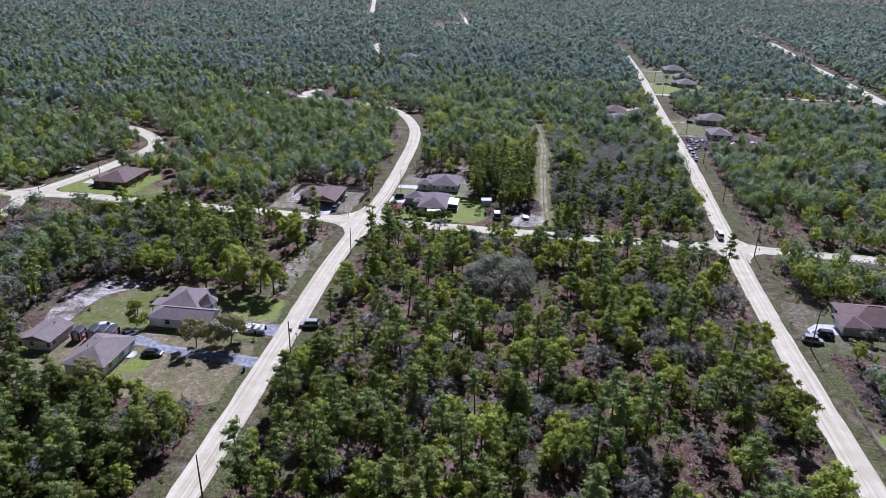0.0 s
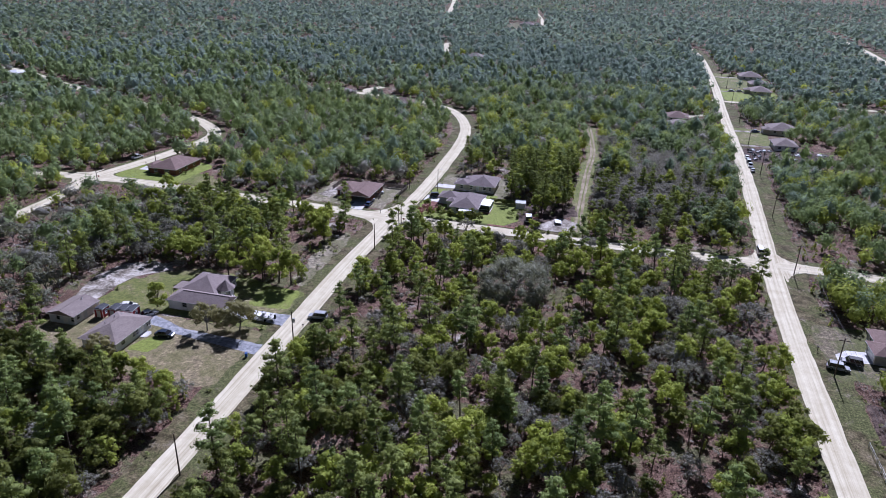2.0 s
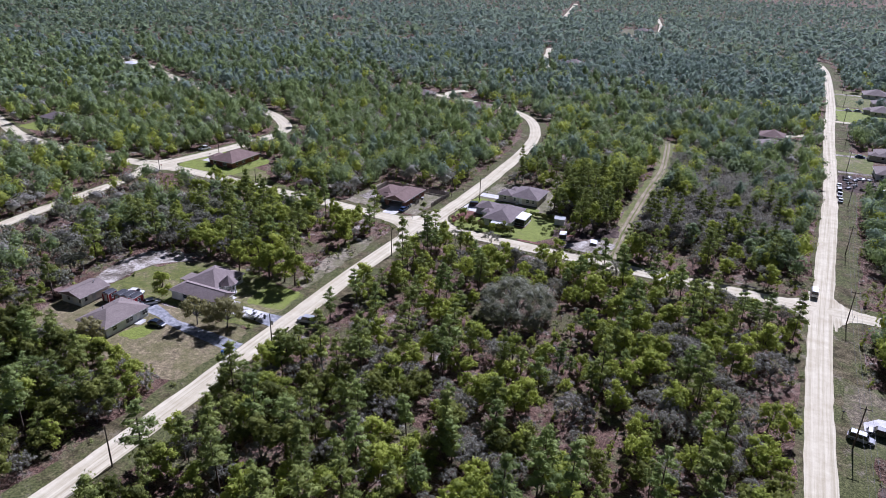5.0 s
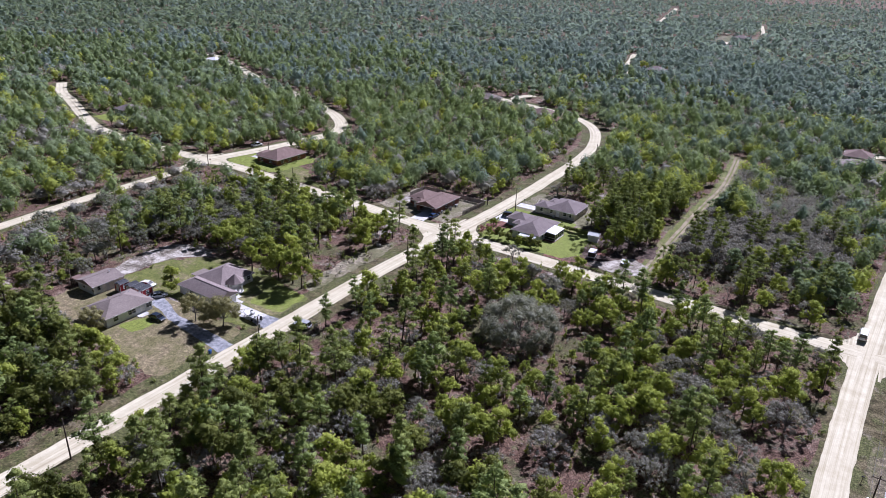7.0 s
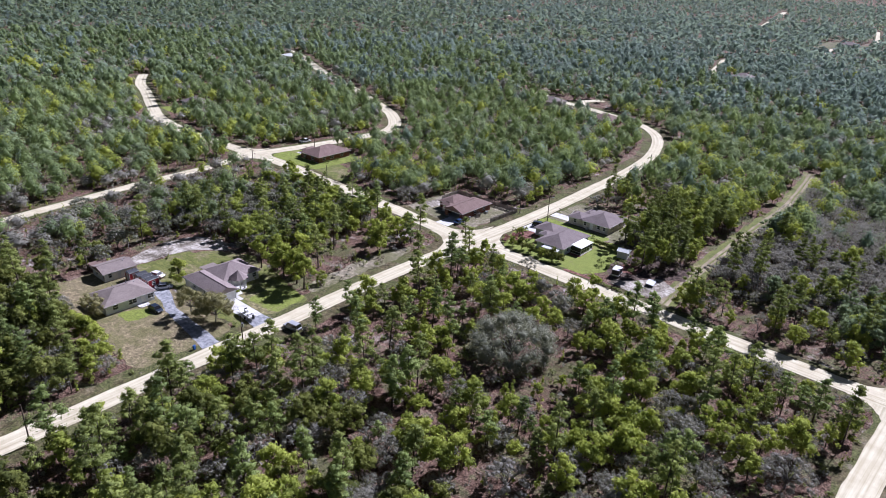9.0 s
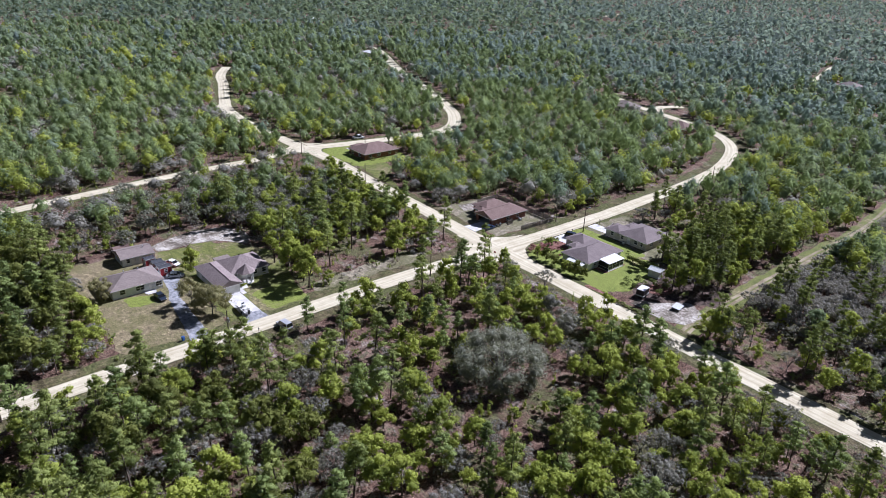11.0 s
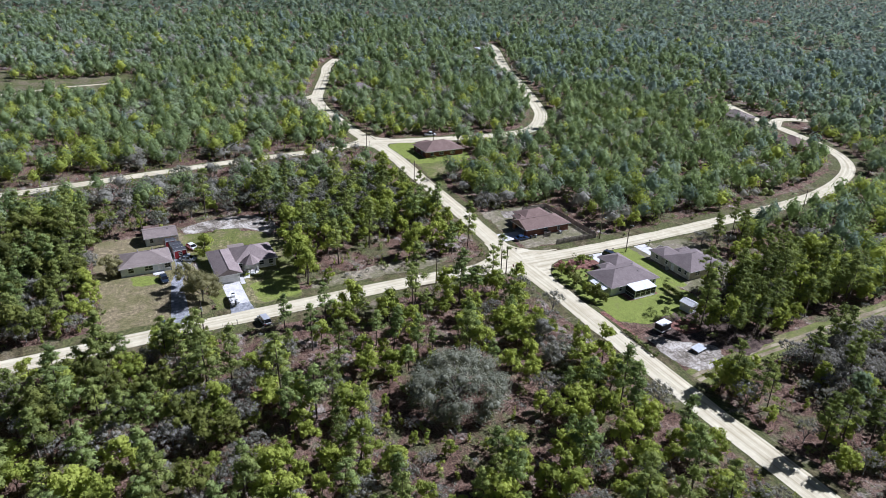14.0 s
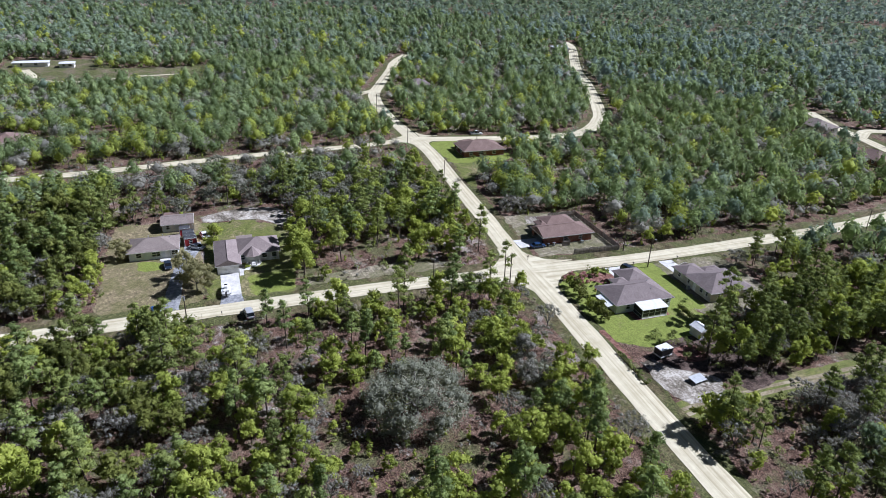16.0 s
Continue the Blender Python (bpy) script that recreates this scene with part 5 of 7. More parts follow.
def boat(m):
    b = thing("boat", "white motor boat on a trailer in a driveway", "boat", "", m)
    bm = bmesh.new()
    rings = []
    for x, w, keel, deck in ((-3.0, 1.05, 0.55, 1.25), (-1.0, 1.15, 0.5, 1.28), (1.0, 1.05, 0.5, 1.33), (2.2, 0.65, 0.62, 1.42), (3.0, 0.06, 0.95, 1.52)):
        rings.append([bm.verts.new(p) for p in ((x, 0, keel), (x, -w * 0.8, keel + 0.25), (x, -w, deck), (x, w, deck), (x, w * 0.8, keel + 0.25))])
    for r, s in zip(rings[:-1], rings[1:]):
        for k in range(5):
            bm.faces.new((r[k], r[(k + 1) % 5], s[(k + 1) % 5], s[k]))
    bm.faces.new(rings[0]), bm.faces.new(rings[-1][::-1])
    bmesh.ops.recalc_face_normals(bm, faces=bm.faces)
    part("hull", bm, M_WHITEMETAL, b)
    bpart("cockpit", (-2.7, -0.8, 1.27, 0.4, 0.8, 1.36), M_CONC, b, "pale cockpit floor")
    bpart("console", (-0.6, -0.4, 1.33, 0.2, 0.4, 2.0), M_WHITEMETAL, b, "", 0.06)
    bpart("windshield", (0.15, -0.38, 1.9, 0.2, 0.38, 2.35), M_GLASS, b)
    for y in (-0.55, 0.55):
        bpart("seat", (-2.2, y - 0.25, 1.33, -1.7, y + 0.25, 1.75), M_WHITEMETAL, b, "", 0.05)
    bpart("outboard_motor", (-3.5, -0.22, 0.7, -3.05, 0.22, 1.85), M_DARKPLASTIC, b, "dark outboard motor", 0.06)
    bm = bmesh.new()
    for y in (-0.7, 0.7):
        box(bm, -3.0, y - 0.04, 0.42, 2.4, y + 0.04, 0.52)
    box(bm, 2.3, -0.75, 0.42, 2.4, 0.75, 0.52)
    box(bm, 2.3, -0.05, 0.42, 4.2, 0.05, 0.52)
    part("trailer_frame", bm, M_STEEL, b, "grey steel trailer")
    for y in (-1.0, 1.0):
        bm = bmesh.new()
        tube(bm, (-0.9, y - 0.1, 0.3), (-0.9, y + 0.1, 0.3), 0.3, 0.3, 12)
        part("wheel", bm, M_TYRE, b)


boat(pose(-63.0, 138.5, 0.06, 0, 0, 178))


def red_shed(x, y, lx, ly, label, turn=0):
    s = thing("shed", label, "shed", "row of red sheds", pose(x, y, 0.04, 0, 0, turn))
    wall(s, (-lx / 2, -ly / 2), (lx / 2, -ly / 2), 0.15, 2.4, M_REDSHED, [("door", lx / 2 - 0.45, 0.9, 0.0, 1.85)])
    wall(s, (lx / 2, -ly / 2 + 0.2), (lx / 2, ly / 2 - 0.2), 0.15, 2.4, M_REDSHED, [("window", (ly - 0.4) / 2 - 0.4, 0.8, 0.8, 0.9)])
    wall(s, (lx / 2, ly / 2), (-lx / 2, ly / 2), 0.15, 2.4, M_REDSHED)
    wall(s, (-lx / 2, ly / 2 - 0.2), (-lx / 2, -ly / 2 + 0.2), 0.15, 2.4, M_REDSHED)
    roof, a, b = hip_roof(s, -lx / 2, -ly / 2, lx / 2, ly / 2, 2.5, 0.26, 0.02, M_ROOF_SLATE, ("y0", "y1"))
    for sx in (-1, 1):
        for sy in (-1, 1):
            bpart("corner_trim", (sx * (lx / 2 + 0.01) - 0.05, sy * (ly / 2 + 0.01) - 0.05, 0.15, sx * (lx / 2 + 0.01) + 0.05, sy * (ly / 2 + 0.01) + 0.05, 2.35), M_TRIM, s, "white corner trim")
    bpart("skid", (-lx / 2, -ly / 2, 0, lx / 2, ly / 2, 0.155), M_POLE, s)


red_shed(-102.0, 128.6, 2.2, 2.8, "small barn-red shed with dark roof", 4)
red_shed(-98.9, 129.6, 2.1, 3.0, "barn-red shed with white trim and dark roof", 4)
red_shed(-96.7, 129.9, 2.1, 3.0, "barn-red shed with white trim and dark roof", 5)
red_shed(-94.5, 130.2, 2.1, 3.2, "barn-red shed with white window and dark roof", 5)


def white_shed(x, y):
    s = thing("shed", "white metal-roofed garden shed under pines", "shed", "", pose(x, y, 0.045, 0, 0, 8) @ Matrix.Diagonal((0.85, 0.85, 0.9, 1)))
    wall(s, (-1.9, -1.6), (1.9, -1.6), 0, 2.3, M_WHITEMETAL, [("door", 1.3, 1.0, 0, 1.9)])
    wall(s, (1.9, -1.4), (1.9, 1.4), 0, 2.3, M_WHITEMETAL, [("window", 0.9, 0.9, 0.9, 0.8)])
    wall(s, (1.9, 1.6), (-1.9, 1.6), 0, 2.3, M_WHITEMETAL)
    wall(s, (-1.9, 1.4), (-1.9, -1.4), 0, 2.3, M_WHITEMETAL)
    hip_roof(s, -1.9, -1.6, 1.9, 1.6, 2.5, 0.4, 0.3, M_WHITEMETAL, ("x0", "x1"))


white_shed(-13.4, 241.6)


def box_trailer(m):
    t = thing("trailer", "dark enclosed box trailer with white roof and trim", "trailer", "", m)
    bpart("body", (-1.7, -1.1, 0.55, 1.7, 1.1, 2.2), M_DARKPLASTIC, t, "dark side panels", 0.06)
    bpart("roof", (-1.75, -1.14, 2.2, 1.75, 1.14, 2.32), M_WHITEMETAL, t, "white roof", 0.05)
    bpart("skirt", (-1.74, -1.13, 0.4, 1.74, 1.13, 0.78), M_WHITEMETAL, t, "white lower trim", 0.03)
    for s in (-1, 1):
        bm = bmesh.new()
        tube(bm, (-0.2, s * 0.95, 0.32), (-0.2, s * 1.16, 0.32), 0.32, 0.32, 12)
        part("wheel", bm, M_TYRE, t)
    bm = bmesh.new()
    tube(bm, (1.7, -0.5, 0.5), (2.9, 0, 0.5), 0.05, 0.05, 6)
    tube(bm, (1.7, 0.5, 0.5), (2.9, 0, 0.5), 0.05, 0.05, 6)
    part("tongue", bm, M_STEEL, t)
    bm = bmesh.new()
    tube(bm, (2.6, 0, 0), (2.6, 0, 0.6), 0.04, 0.04, 6)
    part("jack", bm, M_STEEL, t)


box_trailer(pose(-8.5, 228.3, 0.06, 0, 0, 100))


def slanted_canopy(m):
    c = thing("canopy", "low slanted grey-white panel canopy on short posts over sand", "canopy", "", m)
    for k in range(3):
        bm = bmesh.new()
        vs = box(bm, -1.7 + k * 1.15, -1.1, 0.55, -1.7 + k * 1.15 + 1.11, 1.1, 0.61)
        for v in vs:
            v.co.z += (v.co.y + 1.1) * 0.12
        part("panel", bm, M_PANEL, c)
    for x in (-1.5, 1.5):
        for y, h in ((-0.95, 0.56), (0.95, 0.79)):
            bpart("leg", (x - 0.04, y - 0.04, 0, x + 0.04, y + 0.04, h), M_STEEL, c)
    for y, h in ((-0.95, 0.51), (0.95, 0.74)):
        bpart("beam", (-1.65, y - 0.03, h, 1.65, y + 0.03, h + 0.05), M_STEEL, c)


slanted_canopy(pose(1.6, 229.8, 0.06, 0, 0, 100))


def wheelie_bin(x, y, mat, label):
    b = thing("wheelie_bin", label, "bin", "", pose(x, y, 0.04, 0, 0, 20))
    bm = bmesh.new()
    vs = box(bm, -0.28, -0.33, 0.06, 0.28, 0.33, 1.0)
    for v in vs:
        if v.co.z < 0.5:
            v.co.x *= 0.8
            v.co.y *= 0.8
    part("body", bm, mat, b, "", 0.03)
    bpart("lid", (-0.3, -0.36, 1.0, 0.3, 0.37, 1.07), mat, b, "", 0.02)
    for s in (-1, 1):
        bm = bmesh.new()
        tube(bm, (s * 0.2, 0.26, 0.1), (s * 0.27, 0.26, 0.1), 0.1, 0.1, 10)
        part("wheel", bm, M_TYRE, b)


wheelie_bin(-58.4, 121.6, M_BLUEBIN, "blue plastic wheelie bin by the road")
wheelie_bin(-66.9, 229.4, M_DARKPLASTIC, "dark wheelie bin beside a brick wall")
wheelie_bin(-66.9, 231.2, M_STEEL, "grey wheelie bin beside a brick wall")


def mailbox(x, y, turn=0):
    b = thing("mailbox", "dark roadside mailbox on a wooden post", "mailbox", "roadside mailboxes", pose(x, y, 0, 0, 0, turn))
    bpart("post", (-0.05, -0.05, 0, 0.05, 0.05, 1.05), M_POLE, b)
    bm = bmesh.new()
    box(bm, -0.25, -0.09, 1.05, 0.25, 0.09, 1.2)
    tube(bm, (-0.25, 0, 1.2), (0.25, 0, 1.2), 0.09, 0.09, 10)
    part("box", bm, M_DARKPLASTIC, b)
    bpart("flag", (0.05, 0.095, 1.15, 0.1, 0.105, 1.4), bpy.data.materials["paint_red"], b, "red flag")


for x, y, r in ((-49.0, 246.8, 0), (-49.2, 261.4, 0), (-51.6, 137.0, 180), (-60.4, 219.8, 90), (70.2, 163.0, 0), (-174.0, 244.5, 0)):
    mailbox(x, y, r)


def stop_sign(x, y, turn):
    s = thing("road_sign", "small dark road sign on a steel post", "sign", "junction signs", pose(x, y, 0, 0, 0, turn))
    bm = bmesh.new()
    tube(bm, (0, 0, 0), (0, 0, 2.6), 0.035, 0.035, 6)
    part("post", bm, M_STEEL, s)
    bm = bmesh.new()
    tube(bm, (0.03, 0, 2.2), (0.05, 0, 2.2), 0.38, 0.38, 8)
    part("plate", bm, bpy.data.materials["paint_red"], s, "red octagonal plate")


stop_sign(-49.2, 211.6, 90), stop_sign(75.2, 209.2, 0), stop_sign(-176.5, 219.0, 90)


def junk(x, y, k):
    kinds = (("tarp_pile", "heap of junk under a dark tarp", M_DARKPLASTIC), ("pallet_stack", "stack of grey wooden pallets", M_FENCE), ("metal_drum", "rusty metal drum in a junk yard", M_STEEL))
    nm, lab, mt = kinds[k % 3]
    if k % 18 == 0:
        nm, lab, mt = "tarp_pile", "heap of junk under a pale tarp", M_WHITEMETAL
    m = pose(x, y, 0.04, 0, 0, random.uniform(0, 90)) @ Matrix.Diagonal((1.5, 1.2, 1.1, 1))
    if nm == "pallet_stack":
        e = thing(nm, lab, "pallet stack", "junk in a yard", m)
        for j in range(5):
            bm = bmesh.new()
            box(bm, -0.6, -0.5, j * 0.17, 0.6, 0.5, j * 0.17 + 0.05)
            for q in (-0.5, 0, 0.5):
                box(bm, q - 0.05, -0.5, j * 0.17 + 0.045, q + 0.05, 0.5, j * 0.17 + 0.168)
            part("pallet", bm, mt, e)
        return
    bm = bmesh.new()
    if k % 3 == 0:
        bmesh.ops.create_icosphere(bm, subdivisions=2, radius=1.0)
        for v in bm.verts:
            v.co *= 1 + 0.35 * noise.noise(v.co * 1.7 + Vector((k, 0, 0)))
            v.co.z = max(v.co.z * 0.7, -0.05)
    else:
        tube(bm, (0, 0, 0), (0, 0, 0.9), 0.3, 0.3, 12)
        for z in (0.3, 0.6, 0.88):
            tube(bm, (0, 0, z - 0.02), (0, 0, z + 0.02), 0.32, 0.32, 12)
    me = bpy.data.meshes.new(nm)
    bm.to_mesh(me)
    bm.free()
    me.materials.append(mt)
    ob = new(nm, me)
    ob.matrix_basis = m
    tagged(ob, lab, nm.replace("_", " "), "junk in a yard")


rj = random.Random(5)
for k in range(66):
    junk(rj.uniform(83, 118), rj.uniform(343, 364), k)


def rail_fence(line, height=1.15):
    """White posts and two rails along a lawn."""
    e = thing("rail_fence", "pale two-rail fence along a lawn", "fence", "")
    (x0, y0), (x1, y1) = line
    n = int(math.hypot(x1 - x0, y1 - y0) / 2.4)
    for k in range(n + 1):
        bm = bmesh.new()
        x, y = x0 + (x1 - x0) * k / n, y0 + (y1 - y0) * k / n
        box(bm, x - 0.06, y - 0.06, 0.0, x + 0.06, y + 0.06, height + 0.08)
        part("post", bm, M_TRIM, e)
    for z in (0.55, height - 0.12):
        bm = bmesh.new()
        vs = box(bm, 0, -0.025, z, math.hypot(x1 - x0, y1 - y0), 0.025, z + 0.13)
        bmesh.ops.transform(bm, matrix=pose(x0, y0, 0, 0, 0, math.degrees(math.atan2(y1 - y0, x1 - x0))), verts=bm.verts[:])
        part("rail", bm, M_TRIM, e)


rail_fence([(71.3, 127.0), (71.3, 92.0)])


# ---- woods ----
rng = np.random.default_rng(11)


def leaf_tris(rg, lumps, n, size, slim=1.0, up=0.25):
    """n leaf clumps on the shells of the lumps (x, y, z, radius, flattening), each a triangle that faces roughly outward."""
    jitter = 0.60 if n > 200 else 0.34
    lumps = np.asarray(lumps, float)
    w = lumps[:, 3] ** 2
    pick = rg.choice(len(lumps), n, p=w / w.sum())
    d = rg.normal(size=(n, 3))
    d[:, 2] += up
    d /= np.linalg.norm(d, axis=1)[:, None]
    L = lumps[pick]
    rad = L[:, 3] * rg.uniform(0.50, 1.18, n)
    c = L[:, :3] + d * rad[:, None] * np.stack([np.ones(n), np.ones(n), L[:, 4]], 1)
    nr = d + jitter * rg.normal(size=(n, 3)) + np.array([0, 0, 0.3])
    nr /= np.linalg.norm(nr, axis=1)[:, None]
    t = np.cross(nr, rg.normal(size=(n, 3)))
    t /= np.linalg.norm(t, axis=1)[:, None] + 1e-9
    b = np.cross(nr, t)
    s = size * rg.uniform(0.55, 1.35, n)[:, None]
    v = np.stack([c + t * s, c - t * s * 0.55 + b * s * 0.8 * slim, c - t * s * 0.5 - b * s * 0.75 * slim], 1)
    return v.reshape(-1, 3)


T_ = (1 + 5 ** 0.5) / 2
ICO_V = np.array([(-1, T_, 0), (1, T_, 0), (-1, -T_, 0), (1, -T_, 0), (0, -1, T_), (0, 1, T_), (0, -1, -T_), (0, 1, -T_), (T_, 0, -1), (T_, 0, 1), (-T_, 0, -1), (-T_, 0, 1)]) / math.hypot(1, T_)
ICO_F = np.array([(0, 11, 5), (0, 5, 1), (0, 1, 7), (0, 7, 10), (0, 10, 11), (1, 5, 9), (5, 11, 4), (11, 10, 2), (10, 7, 6), (7, 1, 8), (3, 9, 4), (3, 4, 2), (3, 2, 6), (3, 6, 8), (3, 8, 9), (4, 9, 5), (2, 4, 11), (6, 2, 10), (8, 6, 7), (9, 8, 1)])
OCT_V = np.array([(1, 0, 0), (0, 1, 0), (-1, 0, 0), (0, -1, 0), (0, 0, 1), (0, 0, -1)], float)
OCT_F = np.array([(0, 1, 4), (1, 2, 4), (2, 3, 4), (3, 0, 4), (1, 0, 5), (2, 1, 5), (3, 2, 5), (0, 3, 5)])


def clump_tris(rg, lumps, size, ico):
    """Ragged leaf masses that fill the lumps: crumpled solids with uneven corners."""
    bv, bf = (ICO_V, ICO_F) if ico else (OCT_V, OCT_F)
    vs, fs = [], []
    for i, (x, y, z, r, flat) in enumerate(lumps):
        a = rg.uniform(0, 6.28)
        v = bv * (r * size * rg.uniform(0.62, 1.35, (len(bv), 1))) * (1, 1, flat)
        v = np.stack([v[:, 0] * math.cos(a) - v[:, 1] * math.sin(a), v[:, 0] * math.sin(a) + v[:, 1] * math.cos(a), v[:, 2]], 1)
        vs.append(v + (x, y, z))
        fs.append(bf + i * len(bv))
    return np.vstack(vs), np.vstack(fs)


def stem_tris(segments, n=4):
    """Tapered prisms for trunks and limbs: (a, b, radius a, radius b)."""
    vs, fs = [], []
    for a, b, r0, r1 in segments:
        a, b = np.array(a, float), np.array(b, float)
        d = (b - a) / (np.linalg.norm(b - a) + 1e-9)
        u = np.cross(d, (1, 0, 0) if abs(d[0]) < 0.8 else (0, 1, 0))
        u /= np.linalg.norm(u)
        w = np.cross(d, u)
        k0 = len(vs)
        for k in range(n):
            q = 2 * math.pi * k / n
            o = u * math.cos(q) + w * math.sin(q)
            vs += [a + o * r0, b + o * r1]
        for k in range(n):
            i, j = k0 + 2 * k, k0 + 2 * ((k + 1) % n)
            fs += [(i, j, j + 1), (i, j + 1, i + 1)]
    return np.array(vs), np.array(fs)


def masses(rg, lumps, leaves, size=0.86):
    """Solid leaf masses added inside a crown to block light through it: small and inside the leaves on near trees, the
    whole crown on far ones.
    """
    if leaves > 200:
        return clump_tris(rg, lumps, size, False)
    n, grow = 1, 0.55
    few = sorted(lumps, key=lambda q: -q[3])[:n]
    return clump_tris(rg, [(x, y, z, r * grow, f * 1.2) for x, y, z, r, f in few], 1.0, False)


def pine_shape(seed, leaves, leaf, sides=4, limbs=99, nl=16):
    rg = np.random.default_rng(seed)
    h = rg.uniform(9.0, 13.5)
    lean = rg.normal(0, 0.35, 2)
    low = h * (rg.uniform(0.28, 0.48) if leaves > 200 else rg.uniform(0.10, 0.26))
    lumps, segs = [], [((0, 0, -0.1), (lean[0] * 0.4, lean[1] * 0.4, h * 0.5), 0.17, 0.12), ((lean[0] * 0.4, lean[1] * 0.4, h * 0.5), (lean[0], lean[1], h - 0.3), 0.12, 0.03)]
    wide = rg.uniform(1.6, 2.7)
    for k in range(nl):
        f = (k + rg.uniform(0, 0.8)) / nl
        z = low + (h - low) * f
        r = wide * (1.0 - 0.8 * f ** 1.4) * rg.uniform(0.4, 1.15) * min(1.0, 0.65 + 2 * f)
        a = k * 2.4 + rg.uniform(-0.6, 0.6)
        c = (lean[0] * z / h + r * math.cos(a), lean[1] * z / h + r * math.sin(a), z + 0.25 * r)
        lumps.append((*c, rg.uniform(0.85, 1.35) * (1.1 - 0.4 * f), rg.uniform(0.38, 0.6)))
        if k < limbs:
            segs.append(((lean[0] * z / h, lean[1] * z / h, z - 0.4), c, 0.05, 0.02))
    lumps.append((lean[0], lean[1], h - 0.5, 0.7, 1.2))
    return leaf_tris(rg, lumps, leaves, leaf, 0.6), stem_tris(segs, sides), masses(rg, lumps, leaves)


def oak_shape(seed, leaves, leaf, sides=4, limbs=99, h=(5.0, 8.5), spread=1.0, slim=1.0):
    rg = np.random.default_rng(seed)
    h = rg.uniform(*h)
    w = h * rg.uniform(0.30, 0.42) * spread
    fork = h * 0.28
    segs, lumps = [((0, 0, -0.1), (rg.normal(0, 0.15), rg.normal(0, 0.15), fork), 0.15 * h / 7, 0.11 * h / 7)], []
    top = segs[0][1]
    n = 18 if leaves > 200 else 12
    for k in range(n):
        a = k * 2.4 + rg.uniform(-0.5, 0.5)
        f = rg.uniform(0.0, 1.0)
        z = h * ((0.28 + 0.60 * f) if leaves > 200 else (0.18 + 0.70 * f))
        r = w * rg.uniform(0.3, 1.0) * (1.0 - 0.65 * f ** 2)
        c = (r * math.cos(a), r * math.sin(a), z)
        lumps.append((*c, w * (rg.uniform(0.24, 0.44) if leaves > 200 else rg.uniform(0.34, 0.55)), 0.8))
        if k < limbs:
            mid = tuple((np.array(top) * 0.45 + np.array(c) * 0.55) + rg.normal(0, 0.12, 3))
            segs += [(top, mid, 0.07, 0.045), (mid, c, 0.045, 0.015)]
    return leaf_tris(rg, lumps, leaves, leaf, slim), stem_tris(segs, sides), masses(rg, lumps, leaves)


def dome_shape(seed, leaves, leaf, R, H, sides=3, limbs=6, slim=0.6, skirt=0):
    """A wide low crown of many small lumps over spreading limbs, as on old lichen-hung oaks."""
    rg = np.random.default_rng(seed)
    R, H = rg.uniform(*R), rg.uniform(*H)
    n = 26
    lumps, segs = [], []
    for k in range(n):
        u, a = (k + 0.5) / n, k * 2.39996 + rg.uniform(-0.3, 0.3)
        r = R * math.sqrt(u) * rg.uniform(0.85, 1.05)
        z = H * (0.42 + 0.50 * math.sqrt(max(0.0, 1 - (r / (R * 1.08)) ** 2))) * rg.uniform(0.86, 1.04) - 0.1 * H
        c = (r * math.cos(a), r * math.sin(a), z)
        lumps.append((*c, R * rg.uniform(0.17, 0.29), 0.85))
        if k % max(1, n // limbs) == 0:
            mid = (c[0] * 0.35, c[1] * 0.35, H * 0.42)
            segs += [((0, 0, H * 0.15), mid, 0.03 * R, 0.02 * R), (mid, c, 0.02 * R, 0.008 * R)]
    for k in range(skirt):
        a = 2 * math.pi * k / skirt + rg.uniform(-0.2, 0.2)
        lumps.append((R * 0.93 * math.cos(a), R * 0.93 * math.sin(a), H * rg.uniform(0.14, 0.28), R * rg.uniform(0.18, 0.25), 1.0))
        lumps.append((R * 0.96 * math.cos(a + 0.2), R * 0.96 * math.sin(a + 0.2), H * rg.uniform(0.34, 0.50), R * rg.uniform(0.18, 0.25), 1.0))
    segs.append(((0, 0, -0.1), (0, 0, H * 0.17), 0.05 * R, 0.04 * R))
    return leaf_tris(rg, lumps, leaves, leaf, slim, 0.35), stem_tris(segs, sides), masses(rg, lumps, leaves, 0.62)


